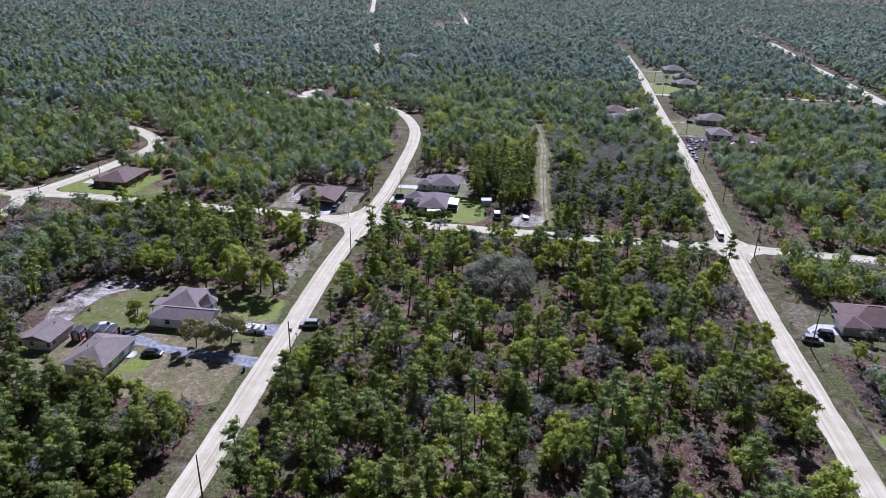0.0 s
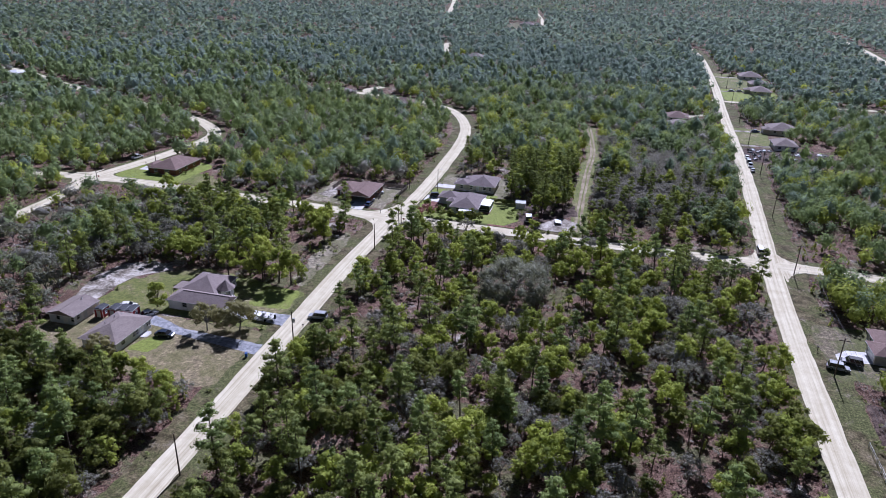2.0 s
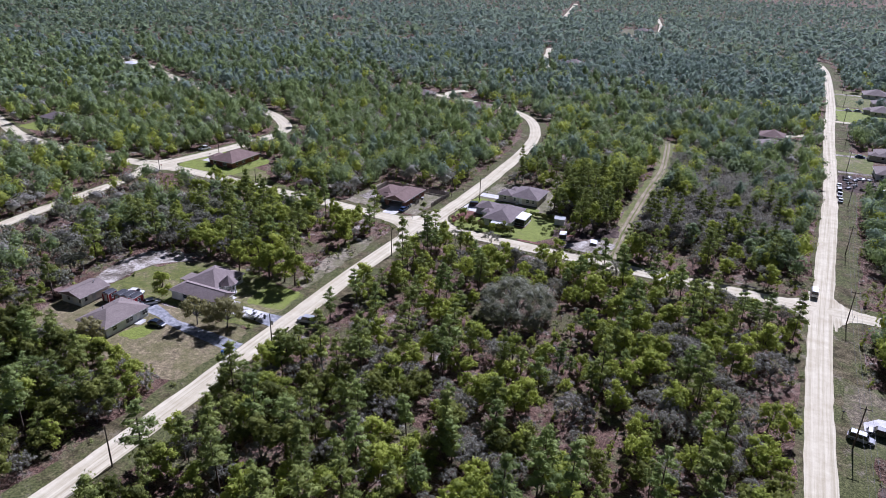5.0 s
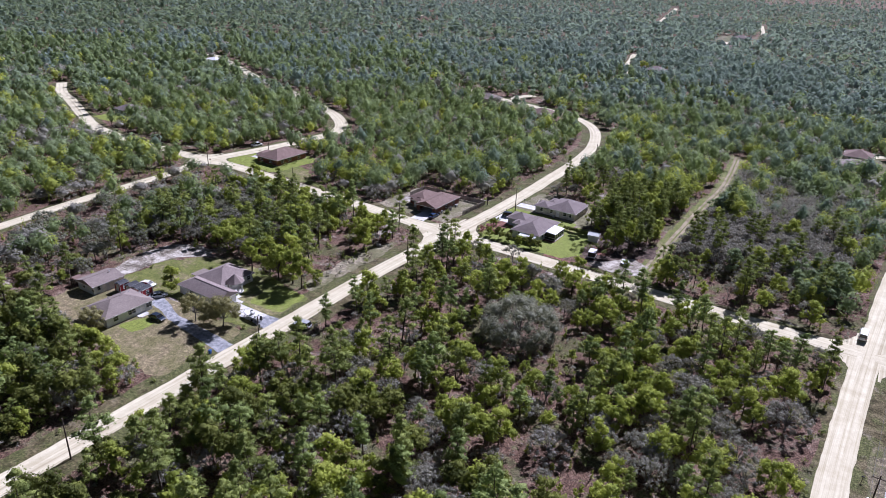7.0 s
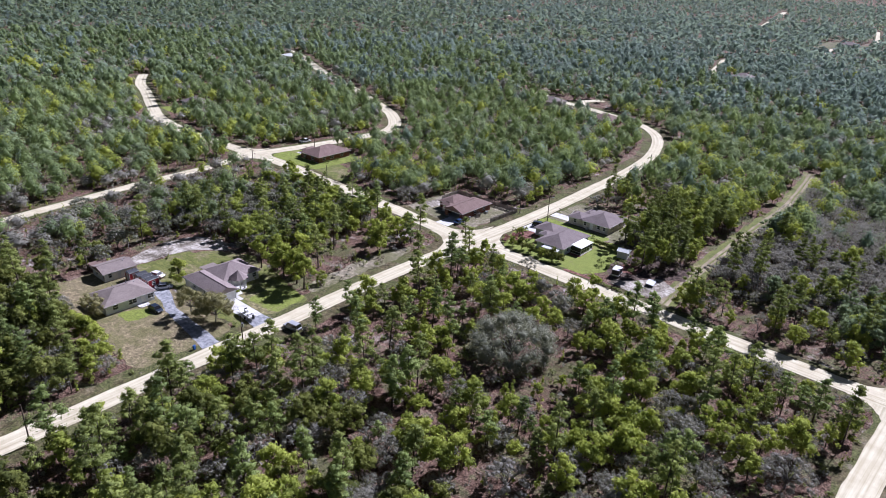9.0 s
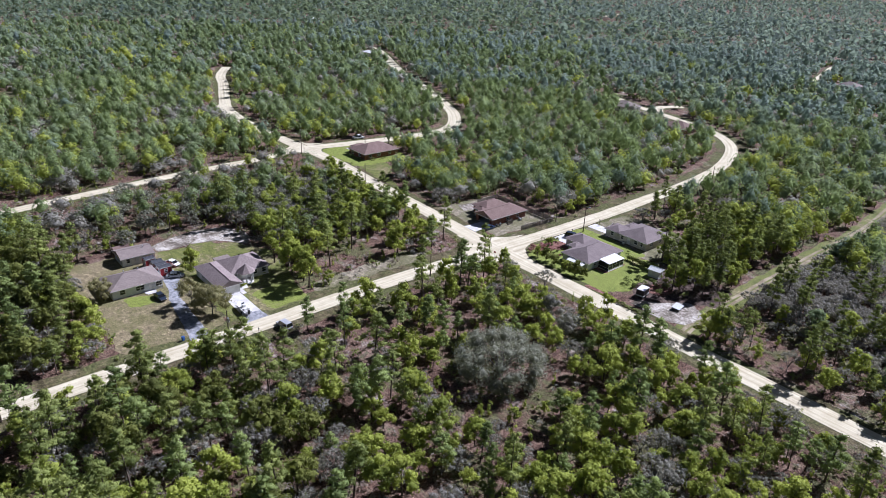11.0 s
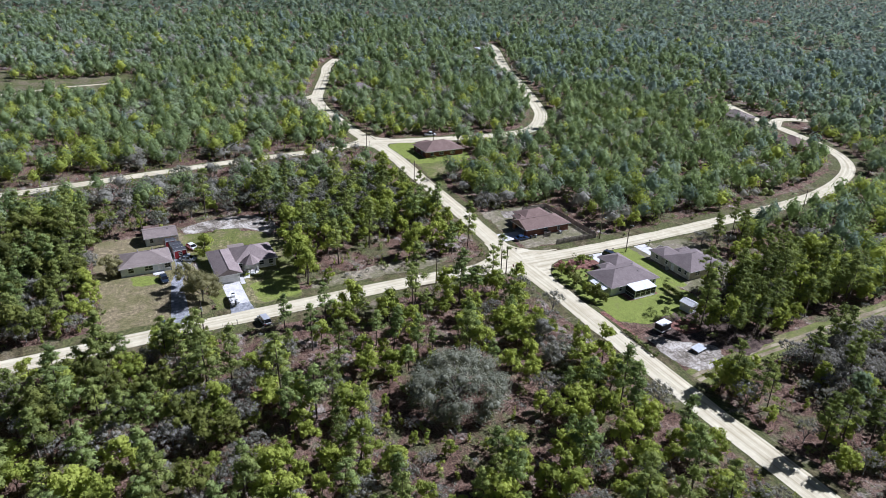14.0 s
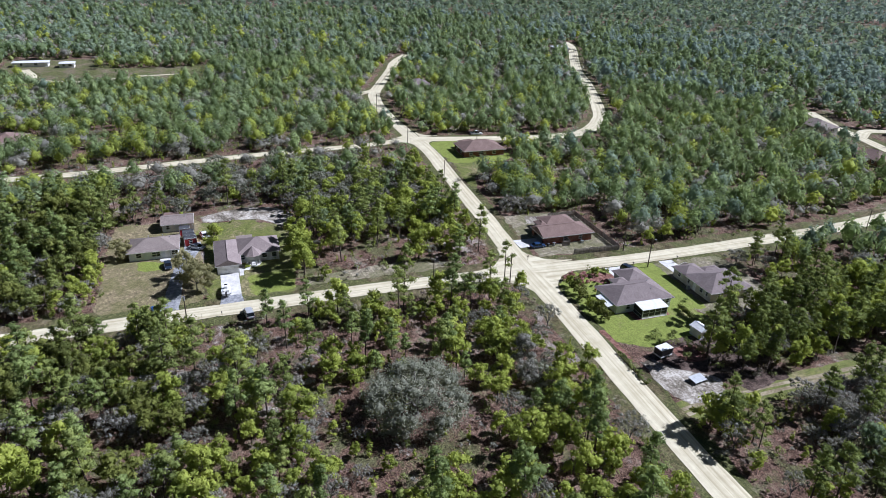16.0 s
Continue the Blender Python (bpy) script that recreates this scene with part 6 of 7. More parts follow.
def plume_shape(seed, n, leaf, wide, deep, base, taper=0.0, sides=3):
    """A full crown seen from afar: leaf sprays on an uneven egg, sparse below, over a plain stem."""
    rg = np.random.default_rng(seed)
    a, c, z0 = rg.uniform(*wide), rg.uniform(*deep), rg.uniform(*base)
    d = rg.normal(size=(n, 3))
    d[:, 2] += 0.3
    d /= np.linalg.norm(d, axis=1)[:, None]
    az = np.arctan2(d[:, 1], d[:, 0])
    f = rg.uniform(0, 6.28, 4)
    bump_ = 1 + 0.16 * np.sin(3 * az + f[0] + 2.2 * d[:, 2]) + 0.15 * np.sin(5 * d[:, 2] + f[1] + 2 * az) + 0.10 * np.sin(7 * az + f[2] - 4 * d[:, 2])
    k = bump_ * rg.uniform(0.74, 1.06, n)
    s_ = 1 - taper * np.clip(d[:, 2], -0.3, 1)
    p = np.stack([d[:, 0] * a * k * s_, d[:, 1] * a * k * s_, z0 + c + d[:, 2] * c * k], 1)
    p[:, 2] = np.maximum(p[:, 2], 0.4)
    nr = d / np.array([a, a, c]) * a + 0.20 * rg.normal(size=(n, 3)) + np.array([0, 0, 0.2])
    nr /= np.linalg.norm(nr, axis=1)[:, None]
    t = np.cross(nr, rg.normal(size=(n, 3)))
    t /= np.linalg.norm(t, axis=1)[:, None] + 1e-9
    b = np.cross(nr, t)
    s = leaf * rg.uniform(0.6, 1.3, n)[:, None]
    V = np.stack([p + t * s, p - t * s * 0.55 + b * s * 0.7, p - t * s * 0.5 - b * s * 0.65], 1).reshape(-1, 3)
    # A hidden core is added inside the crown to block light and deepen shade.
    return V, stem_tris([((0, 0, -0.1), (rg.normal(0, 0.2), rg.normal(0, 0.2), z0 + c), 0.15, 0.05)], sides), clump_tris(rg, [(0, 0, z0 + c * 0.85, a * 0.80, c / a)], 1.0, False)


def far_pine(seed, n, leaf):
    return plume_shape(seed, n, leaf, (2.1, 3.3), (2.7, 4.1), (1.4, 2.8), 0.28)


def far_oak(seed, n, leaf):
    return plume_shape(seed, n, leaf, (2.2, 3.4), (2.2, 3.3), (0.9, 1.9), 0.12)


def far_dome(seed, n, leaf):
    return plume_shape(seed, n, leaf, (2.7, 4.2), (1.9, 2.7), (0.6, 1.2), 0.0)


def crown_mesh(shape):
    """The crown of a shape: loose leaves and leaf masses."""
    V, stem, (cv, cf) = shape
    return np.vstack([V, cv]), np.vstack([np.arange(len(V)).reshape(-1, 3), cf + len(V)])


def crown_only(shape):
    V, t = crown_mesh(shape)
    return V, t, np.zeros(len(t), int)


def leaves_only(shape):
    n = len(shape[0])
    return shape[0], np.arange(n).reshape(-1, 3), np.zeros(n // 3, int)


def whole(shape):
    """Crown and stem of a shape as one vertex and triangle list, with material index 0 and 1."""
    V, t = crown_mesh(shape)
    sv, sf = shape[1]
    return np.vstack([V, sv]), np.vstack([t, sf + len(V)]), np.concatenate([np.zeros(len(t), int), np.ones(len(sf), int)])


def scatter(name, shapes, spots, mats, label, size=(0.66, 1.24), seed=1, category="woods", tall=(0.9, 1.15)):
    """Many trees or shrubs joined into one object of stuff."""
    rg = np.random.default_rng(seed)
    spots = np.asarray(spots, float)
    if not len(spots):
        return None
    which = rg.integers(0, len(shapes), len(spots))
    VV, TT, II, base = [], [], [], 0
    for i, (v, t, ix) in enumerate(shapes):
        p = spots[which == i]
        m = len(p)
        if not m:
            continue
        s = rg.uniform(*size, m)
        sz = s * rg.uniform(*tall, m)
        a = rg.uniform(0, 2 * math.pi, m)
        ca, sa = np.cos(a) * s, np.sin(a) * s
        x = v[None, :, 0] * ca[:, None] - v[None, :, 1] * sa[:, None] + p[:, 0, None]
        y = v[None, :, 0] * sa[:, None] + v[None, :, 1] * ca[:, None] + p[:, 1, None]
        z = v[None, :, 2] * sz[:, None]
        VV.append(np.stack([x, y, z], 2).reshape(-1, 3))
        TT.append((t[None] + (base + np.arange(m) * len(v))[:, None, None]).reshape(-1, 3))
        II.append(np.tile(ix, m))
        base += m * len(v)
    ob = new(name, tri_mesh(name, np.vstack(VV), np.vstack(TT), mats, np.concatenate(II)))
    tagged(ob, label, category, kind="stuff")
    return ob


def hash_noise(x, y, scale, seed):
    """Smooth value noise over the plan, 0 to 1, for arrays."""
    x, y = x / scale + seed * 17.3, y / scale + seed * 9.1
    xi, yi = np.floor(x).astype(np.int64), np.floor(y).astype(np.int64)
    fx, fy = x - xi, y - yi
    fx, fy = fx * fx * (3 - 2 * fx), fy * fy * (3 - 2 * fy)

    def h(i, j):
        n = (i * 374761393 + j * 668265263 + seed * 1013) & 0x7FFFFFFF
        n = ((n ^ (n >> 13)) * 1274126177) & 0x7FFFFFFF
        return ((n ^ (n >> 16)) & 0xFFFF) / 65535.0
    return (h(xi, yi) * (1 - fx) + h(xi + 1, yi) * fx) * (1 - fy) + (h(xi, yi + 1) * (1 - fx) + h(xi + 1, yi + 1) * fx) * fy


CLEAR = [(-146, 226, -134, 239), (-134, 226, -122, 230), (-109, 130, -82, 161), (-114, 108.6, -50, 134), (-101, 133, -50, 157.5), (-119, 130, -107.5, 157), (-91, 222, -57, 250.5), (-50, 220, -9, 249), (-10, 219, 10, 236),
         (-49, 247, -21, 275), (-178, 226, -139, 255), (-182, 212, -60, 229), (66, 150, 98, 177), (80, 338, 122, 384), (82, 384, 104, 420), (98, 396, 116, 420), (86, 493, 124, 547), (90, 552, 129, 618), (44, 392, 66, 430),
         (-404, 24, -350, 76), (-370, 44, -320, 60), (-366, 58, -312, 140), (-140, 950, -88, 1000), (-221, 54, -198, 74), (-495, 775, -452, 838),
         (-118, 394, -100, 412), (-166, 412, -146, 428), (228, 690, 254, 712), (-293, 236, -270, 262), (150, 457, 230, 487), (-166, 284, -150, 298), (-401, 388, -384, 408), (-126, 598, -98, 634), (-140, 905, -84, 985), (-312, 664, -288, 696), (-560, 892, -536, 960), (-638, 474, -614, 492), (-374, 624, -354, 642)]
LINES = [(smooth_line(p, 3.0) + ((2.6, 0.0) if n_ == "road_3" else (0.0, 0.0)), h + VERGE.get(n_, 1.8) + 0.2) for n_, (h, p) in {**ROADS, **SPURS}.items()] + [(smooth_line(TRAIL, 3.0), 3.6),
    (smooth_line([(-166, 276), (-166, 296), (-182, 310), (-206, 323)], 3.0), 2.2), (smooth_line([(-128, 424), (-132, 440), (-134, 456)], 3.0), 5.0), (smooth_line([(-104, 409), (-130, 418), (-160, 424), (-188, 434)], 3.0), 4.0)]


def free(p, margin=0.0):
    """Which points of the plan lie in the woods, clear of roads and yards."""
    ok = np.ones(len(p), bool)
    for x0, y0, x1, y1 in CLEAR:
        ok &= ~((p[:, 0] > x0 - margin) & (p[:, 0] < x1 + margin) & (p[:, 1] > y0 - margin) & (p[:, 1] < y1 + margin))
    for line, w in LINES:
        lo, hi = line.min(0) - w - 4, line.max(0) + w + 4
        near = ok & (p > lo).all(1) & (p < hi).all(1)
        ix = np.nonzero(near)[0]
        for k in range(0, len(ix), 20000):
            q = ix[k:k + 20000]
            d2 = ((p[q, None, :] - line[None, :, :]) ** 2).sum(2).min(1)
            ok[q] &= d2 > (w + margin) ** 2
    return ok


def spread(r0, r1, step, seed):
    """Jittered grid over the fan of country that the flight looks across, between two distances from (40, 50)."""
    rg = np.random.default_rng(seed)
    g = np.arange(-r1, r1, step)
    X, Y = np.meshgrid(g, g)
    p = np.stack([X.ravel(), Y.ravel()], 1) + rg.uniform(-0.5, 0.5, (X.size, 2)) * step
    r = np.hypot(p[:, 0], p[:, 1])
    bearing = np.degrees(np.arctan2(-p[:, 0], p[:, 1]))      # left of +y
    keep = (r >= r0) & (r < r1) & (bearing > (-48 if r1 < 300 else -36)) & (bearing < (118 if r1 < 300 else 110))
    p = p[keep] + (40, 50)
    return p[~((p[:, 1] < 40) & (p[:, 0] > -60))]


def kinds(p, seed):
    """0 pine, 1 green oak, 2 grey oak, by patches."""
    rg = np.random.default_rng(seed)
    u = rg.random(len(p))
    # Pines grow commoner with distance, which adds to the haze tint.
    far = np.clip((p[:, 1] - 0.35 * p[:, 0] - 230) / 400, 0, 1)
    broad = hash_noise(p[:, 0], p[:, 1], 85, 31) - 0.5
    pine = 0.30 + 0.45 * far + 0.7 * broad * far + 0.5 * (hash_noise(p[:, 0], p[:, 1], 38, 3) - 0.5)
    grey = np.clip(0.16 + 1.1 * (hash_noise(p[:, 0], p[:, 1], 24, 8) - 0.5), 0.03, 0.7) * (1 - 0.6 * far) * np.where(np.hypot(p[:, 0] - 40, p[:, 1] - 50) > 275, 0.85, 1.0)
    thicket = (p[:, 0] > 10) & (p[:, 0] < 62) & (p[:, 1] > 219) & (p[:, 1] < 330)
    grey = np.where(thicket, 0.62, grey)
    pine = np.where(thicket, 0.14, pine)
    k = np.ones(len(p), int)
    k[u < pine] = 0
    k[(u >= pine) & (u < pine + grey)] = 2
    return k


# stretches of the plan with their own mix: x0, y0, x1, y1, share of trees kept, pines, grey oaks
STRETCHES = [(-48, 131, -34, 143, 0.12, 0.2, 0.3), (24, 95, 62, 205, 1.0, 0.22, 0.36), (-30, 60, 62, 135, 1.0, 0.28, 0.24), (-84, 160, -58, 214, 0.5, 0.3, 0.28), (-112, 160, -84, 214, 0.8, 0.25, 0.35), (12, 218, 48, 243, 0.6, 0.3, 0.4), (48, 218, 62, 243, 0.8, 0.25, 0.3), (12, 243, 62, 288, 0.55, 0.40, 0.25), (12, 288, 62, 345, 0.75, 0.45, 0.2), (50, 60, 62, 210, 0.85, 0.06, 0.34), (70, 215, 140, 345, 1.0, 0.55, 0.08),
             (-112, 60, -58, 107, 1.0, 0.34, 0.26), (-90, 250, -57, 257, 0.0, 0.3, 0.1), (-170, 160, -112, 215, 0.9, 0.25, 0.35), (-165, 108, -114, 160, 0.62, 0.22, 0.42),
             (-20, 236, 10, 290, 1.0, 0.65, 0.08), (-140, 226, -92, 268, 0.95, 0.3, 0.2), (-180, 190, -120, 213, 0.6, 0.25, 0.3), (-84, 159, -68, 172, 0.9, 0.45, 0.1), (-52, 186, 62, 200, 1.0, 0.30, 0.22), (-50, 203, 62, 213, 0.3, 0.22, 0.30), (-174, 50, -150, 215, 0.35, 0.2, 0.5), (-170, 250, -57, 345, 1.0, 0.55, 0.10), (-15, 152, 14, 183, 0.0, 0.5, 0.2), (52, 165, 61, 176, 0.1, 0.2, 0.2), (16, 131, 24, 139, 0.0, 0.2, 0.2), (-150, 392, -92, 425, 0.3, 0.3, 0.3), (-12, 193, -4, 202, 0.0, 0.2, 0.2)]


def stretch_mix(p, k, seed):
    rg = np.random.default_rng(seed)
    keep = np.ones(len(p), bool)
    for x0, y0, x1, y1, share, pine, grey in STRETCHES:
        inn = (p[:, 0] > x0) & (p[:, 0] < x1) & (p[:, 1] > y0) & (p[:, 1] < y1)
        u = rg.random(len(p))
        k[inn] = np.where(u < pine, 0, np.where(u < pine + grey, 2, 1))[inn]
        keep &= ~inn | (rg.random(len(p)) < share)
    return p[keep], k[keep]


# nearest block of woods: single trees
STAND = (-112, 55, 60, 209)
near = spread(0, 275, 4.2, 21)
near = near[free(near, 1.0)]
dens = hash_noise(near[:, 0], near[:, 1], 14, 5)
near = near[rng.random(len(near)) < np.clip(2.8 * dens - 0.38, 0.24, 1.0)]
near, nk = stretch_mix(near, kinds(near, 4), 9)
inside = (near[:, 0] > STAND[0]) & (near[:, 0] < STAND[2]) & (near[:, 1] > STAND[1]) & (near[:, 1] < STAND[3])


def single_trees(name, shapes, leaf_mat, bark, spots, label, group):
    protos = []
    for sh in shapes:
        V, t = crown_mesh(sh)
        sv, sf = sh[1]
        e = thing(name, label, "tree", group)
        cr = new("crown", tri_mesh("crown", V, t, [leaf_mat], np.zeros(len(t), int)))
        tr = new("trunk", tri_mesh("trunk", sv, sf, [bark], np.zeros(len(sf), int)))
        cr.parent = tr.parent = e
        protos.append(e)
    rg = np.random.default_rng(len(spots) + 3)
    for i, (x, y) in enumerate(spots):
        s = rg.uniform(0.58, 1.30)
        m = pose(x, y, 0, rg.normal(0, 1.5), rg.normal(0, 1.5), rg.uniform(0, 360))
        e = protos[i] if i < len(protos) else copy_thing(protos[i % len(protos)], m)
        e.matrix_basis = m @ Matrix.Diagonal((s, s, s * rg.uniform(0.92, 1.1), 1))


DARK = (near[:, 0] > -160) & (near[:, 0] < -58) & (near[:, 1] < 214) & (rng.random(len(near)) < np.where(near[:, 0] > -112, 0.65, 0.35))
nk[DARK & (nk == 1) & (near[:, 1] < 160)] = 3
# Part of the nearest oaks take dark leaves to imitate their shaded side.
nk[(nk == 1) & (near[:, 1] < 128) & (rng.random(len(near)) < 0.45)] = 3


def split(k, limit):
    ix = np.nonzero(inside & (nk == k))[0]
    return near[ix[:limit]], near[np.setdiff1d(np.nonzero(nk == k)[0], ix[:limit])]


pine_one, pine_rest = split(0, 290)
oak_one, oak_rest = split(1, 290)
grey_one, grey_rest = split(2, 150)
dark_one, dark_rest = split(3, 120)
olive = hash_noise(pine_one[:, 0], pine_one[:, 1], 11, 41) + rng.uniform(-0.25, 0.25, len(pine_one)) > 0.5
single_trees("pine_tree", [pine_shape(100 + k, 640, 0.29, 5, 9) for k in range(7)], M_PINE, M_BARK, pine_one[olive], "tall slender pine with airy tufted green crown", "pines in the woods")
single_trees("pine_tree", [pine_shape(110 + k, 640, 0.29, 5, 9) for k in range(7)], M_SLASH, M_BARK, pine_one[~olive], "tall pine with layered grey-green needles", "pines in the woods")
single_trees("oak_tree", [oak_shape(200 + k, 640, 0.29, 4, 6) for k in range(7)], M_OAK, M_BARK, oak_one, "small scrub oak with bright yellow-green spring leaves", "scrub oaks in the woods")
single_trees("evergreen_oak_tree", [oak_shape(250 + k, 680, 0.30, 4, 6, (6.0, 8.5), 1.15) for k in range(4)], M_DARKOAK, M_BARK, dark_one, "broad dark green evergreen oak in the woods", "evergreen oaks in the woods")
single_trees("bare_oak_tree", [dome_shape(300 + k, 660, 0.31, (2.3, 3.6), (4.0, 6.2), 4, 13, 0.28) for k in range(5)], M_GREY, M_GREYBARK, grey_one, "grey lichen-hung oak almost without leaves", "grey oaks in the woods")


def close_part(p):
    return (p[:, 0] < 62) & (p[:, 0] > -130) & (p[:, 1] < 212)


for nm, rest, mats, lab, mk_shape in (("pine_woods", pine_rest, [M_PINE, M_BARK], "stand of slender green pines", lambda k: pine_shape(420 + k, 340, 0.40, 3, 5)),
                                      ("oak_woods", oak_rest, [M_OAK, M_BARK], "scrub oaks in yellow-green spring leaf", lambda k: oak_shape(520 + k, 340, 0.40, 3, 3)),
                                      ("evergreen_oak_woods", dark_rest, [M_DARKOAK, M_BARK], "broad dark green evergreen oaks", lambda k: oak_shape(560 + k, 420, 0.40, 3, 3, (6.0, 8.5), 1.15)),
                                      ("bare_oak_woods", grey_rest, [M_GREY, M_GREYBARK], "grey lichen-hung oaks among green trees", lambda k: dome_shape(620 + k, 480, 0.32, (2.3, 3.4), (4.2, 6.4), 3, 6, 0.32))):
    scatter(nm, [whole(mk_shape(k)) for k in range(6)], rest[close_part(rest)], mats, lab, seed=len(nm))


def across(p):
    return (p[:, 0] < 62) & (p[:, 0] > -62) & (p[:, 1] >= 212) & (p[:, 1] < 292)


oak_rest = np.vstack([oak_rest, dark_rest[~close_part(dark_rest)]])
dark_rest = dark_rest[close_part(dark_rest)]
for nm, rest, mats, lab, mk_shape in (("pine_woods", pine_rest, [M_PINE, M_BARK], "slender green pines across the road", lambda k: pine_shape(430 + k, 420, 0.32, 3, 5)),
                                      ("oak_woods", oak_rest, [M_OAK, M_BARK], "leafy green oaks across the road", lambda k: oak_shape(530 + k, 420, 0.32, 3, 3)),
                                      ("bare_oak_woods", grey_rest, [M_GREY, M_GREYBARK], "grey twiggy oaks across the road", lambda k: dome_shape(630 + k, 520, 0.26, (2.3, 3.4), (4.2, 6.6), 3, 6, 0.35))):
    scatter(nm, [whole(mk_shape(k)) for k in range(5)], rest[across(rest)], mats, lab, seed=len(nm) + 1)
pine_rest, oak_rest, grey_rest = (r_[~across(r_)] for r_ in (pine_rest, oak_rest, grey_rest))
pine_rest, oak_rest, grey_rest = (r_[~close_part(r_)] for r_ in (pine_rest, oak_rest, grey_rest))
# Haze-tinted pines take over further back.
back = rng.random(len(pine_rest)) < np.clip((pine_rest[:, 1] - 235) / 120, 0, 0.4)
scatter("pine_woods", [whole(far_pine(400 + k, 190, 0.46)) for k in range(8)], pine_rest[~back], [M_PINE_MID, M_BARK], "stand of slender green pines", (0.75, 1.25), 2, "woods", (0.75, 1.05))
scatter("longleaf_pine_woods", [whole(far_pine(450 + k, 190, 0.46)) for k in range(6)], pine_rest[back], [M_HAZEPINE_MID, M_BARK], "stand of pines tinted blue-green for haze", (0.75, 1.25), 3, "woods", (0.75, 1.05))
dull = rng.random(len(oak_rest)) < 0.35
scatter("dull_oak_woods", [whole(far_oak(510 + k, 180, 0.46)) for k in range(6)], oak_rest[dull], [M_HAZEOAK_MID, M_BARK], "grey-green oak woods", seed=13)
scatter("oak_woods", [whole(far_oak(500 + k, 180, 0.46)) for k in range(8)], oak_rest[~dull], [M_OAK_MID, M_BARK], "scrub oak woods in yellow-green spring leaf", seed=3)
scatter("bare_oak_woods", [whole(far_dome(600 + k, 180, 0.42)) for k in range(6)], grey_rest, [M_GREY_MID, M_GREYBARK], "thicket of grey lichen-hung oaks", seed=4)

# middle distance
for ring, (r0, r1, step, np_, no_, ng_, lf, seed) in enumerate(((275, 430, 5.0, 100, 94, 84, 0.54, 22), (430, 720, 6.0, 30, 28, 26, 1.18, 26))):
    midw = spread(r0, r1, step, seed)
    midw = midw[free(midw, 0.3)]
    midw = midw[rng.random(len(midw)) < 0.78 + 0.55 * hash_noise(midw[:, 0], midw[:, 1], 24, 6)]
    midw, mk = stretch_mix(midw, kinds(midw, 5), 10)
    far_word = "" if ring == 0 else " further off"
    # Oaks in the haze-greyed leaf colour, a larger share further off.
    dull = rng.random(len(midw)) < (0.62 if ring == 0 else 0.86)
    pine_leaf, oak_leaf, hazeoak_leaf, grey_leaf, hazepine_leaf = ((M_PINE_MID, M_OAK_MID, M_HAZEOAK_MID, M_GREY_MID, M_HAZEPINE_MID), (M_PINE_FAR, M_OAK_FAR, M_HAZEOAK_FAR, M_GREY_FAR, M_HAZEPINE_FAR))[ring]
    dress = whole if ring == 0 else crown_only
    # Haze-tinted pines grow commoner with distance and towards the sun.
    hazed = (mk == 0) & (rng.random(len(midw)) < np.clip((0.35 * np.hypot(midw[:, 0] - 40, midw[:, 1] - 50) + 0.8 * midw[:, 1] + 0.30 * midw[:, 0] - 380) / 240 + hash_noise(midw[:, 0], midw[:, 1], 60, 12) - 0.3, 0.05, 1))
    scatter("pine_woods", [dress(far_pine(700 + k, np_, lf)) for k in range(6)], midw[(mk == 0) & ~hazed], [pine_leaf, M_BARK], "dense green pine woods" + far_word, (0.65, 1.28), 5, "woods", (0.8, 1.1))
    scatter("longleaf_pine_woods", [dress(far_pine(750 + k, np_, lf)) for k in range(6)], midw[hazed], [hazepine_leaf, M_BARK], "dense pine woods tinted blue-green for haze" + far_word, (0.65, 1.28), 15, "woods", (0.8, 1.1))
    scatter("oak_woods", [dress(far_oak(800 + k, no_, lf)) for k in range(6)], midw[(mk == 1) & ~dull], [oak_leaf, M_BARK], "leafy green oak woods" + far_word, (0.65, 1.28), 6, "woods", (0.8, 1.1))
    scatter("dull_oak_woods", [dress(far_oak(850 + k, no_, lf)) for k in range(6)], midw[(mk == 1) & dull], [hazeoak_leaf, M_BARK], "oak woods dulled grey-green for haze" + far_word, (0.65, 1.28), 16, "woods", (0.8, 1.1))
    scatter("bare_oak_woods", [dress(far_dome(900 + k, ng_, lf * 0.85)) for k in range(4)], midw[mk == 2], [grey_leaf, M_GREYBARK], "grey leafless oak thickets" + far_word, (0.65, 1.28), 7, "woods", (0.8, 1.1))

# far woods to the horizon
farw = np.vstack([spread(720, 1150, 8.0, 23), spread(1150, 1800, 11.5, 24), spread(1800, 2700, 24.0, 25)])
farw = farw[free(farw, 1.0)]
farw = farw[rng.random(len(farw)) < 0.7 + 0.5 * hash_noise(farw[:, 0], farw[:, 1], 45, 16)]
fk = kinds(farw, 6)
# Blue haze tint by place: less of it to the west.
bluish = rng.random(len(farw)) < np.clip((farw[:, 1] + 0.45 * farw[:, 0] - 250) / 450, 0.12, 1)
scatter("far_pine_woods", [leaves_only(far_pine(1010 + k, 10, 2.15)) for k in range(8)], farw[(fk == 0) & ~bluish], [M_HAZEOAK_FAR], "far pine forest greyed for haze, reaching the horizon", (0.9, 1.6), 10, "woods", (0.75, 1.0))
scatter("far_pine_woods", [leaves_only(far_pine(1000 + k, 10, 2.15)) for k in range(8)], farw[(fk == 0) & bluish], [M_HAZEPINE_FAR], "far pine forest tinted blue for haze, reaching the horizon", (0.9, 1.6), 8, "woods", (0.75, 1.0))
scatter("far_oak_woods", [leaves_only(far_oak(1100 + k, 10, 2.15)) for k in range(8)], farw[fk == 1], [M_HAZEOAK_FAR], "far oak woods greyed and blued for haze", (0.9, 1.6), 9, "woods", (0.6, 0.85))

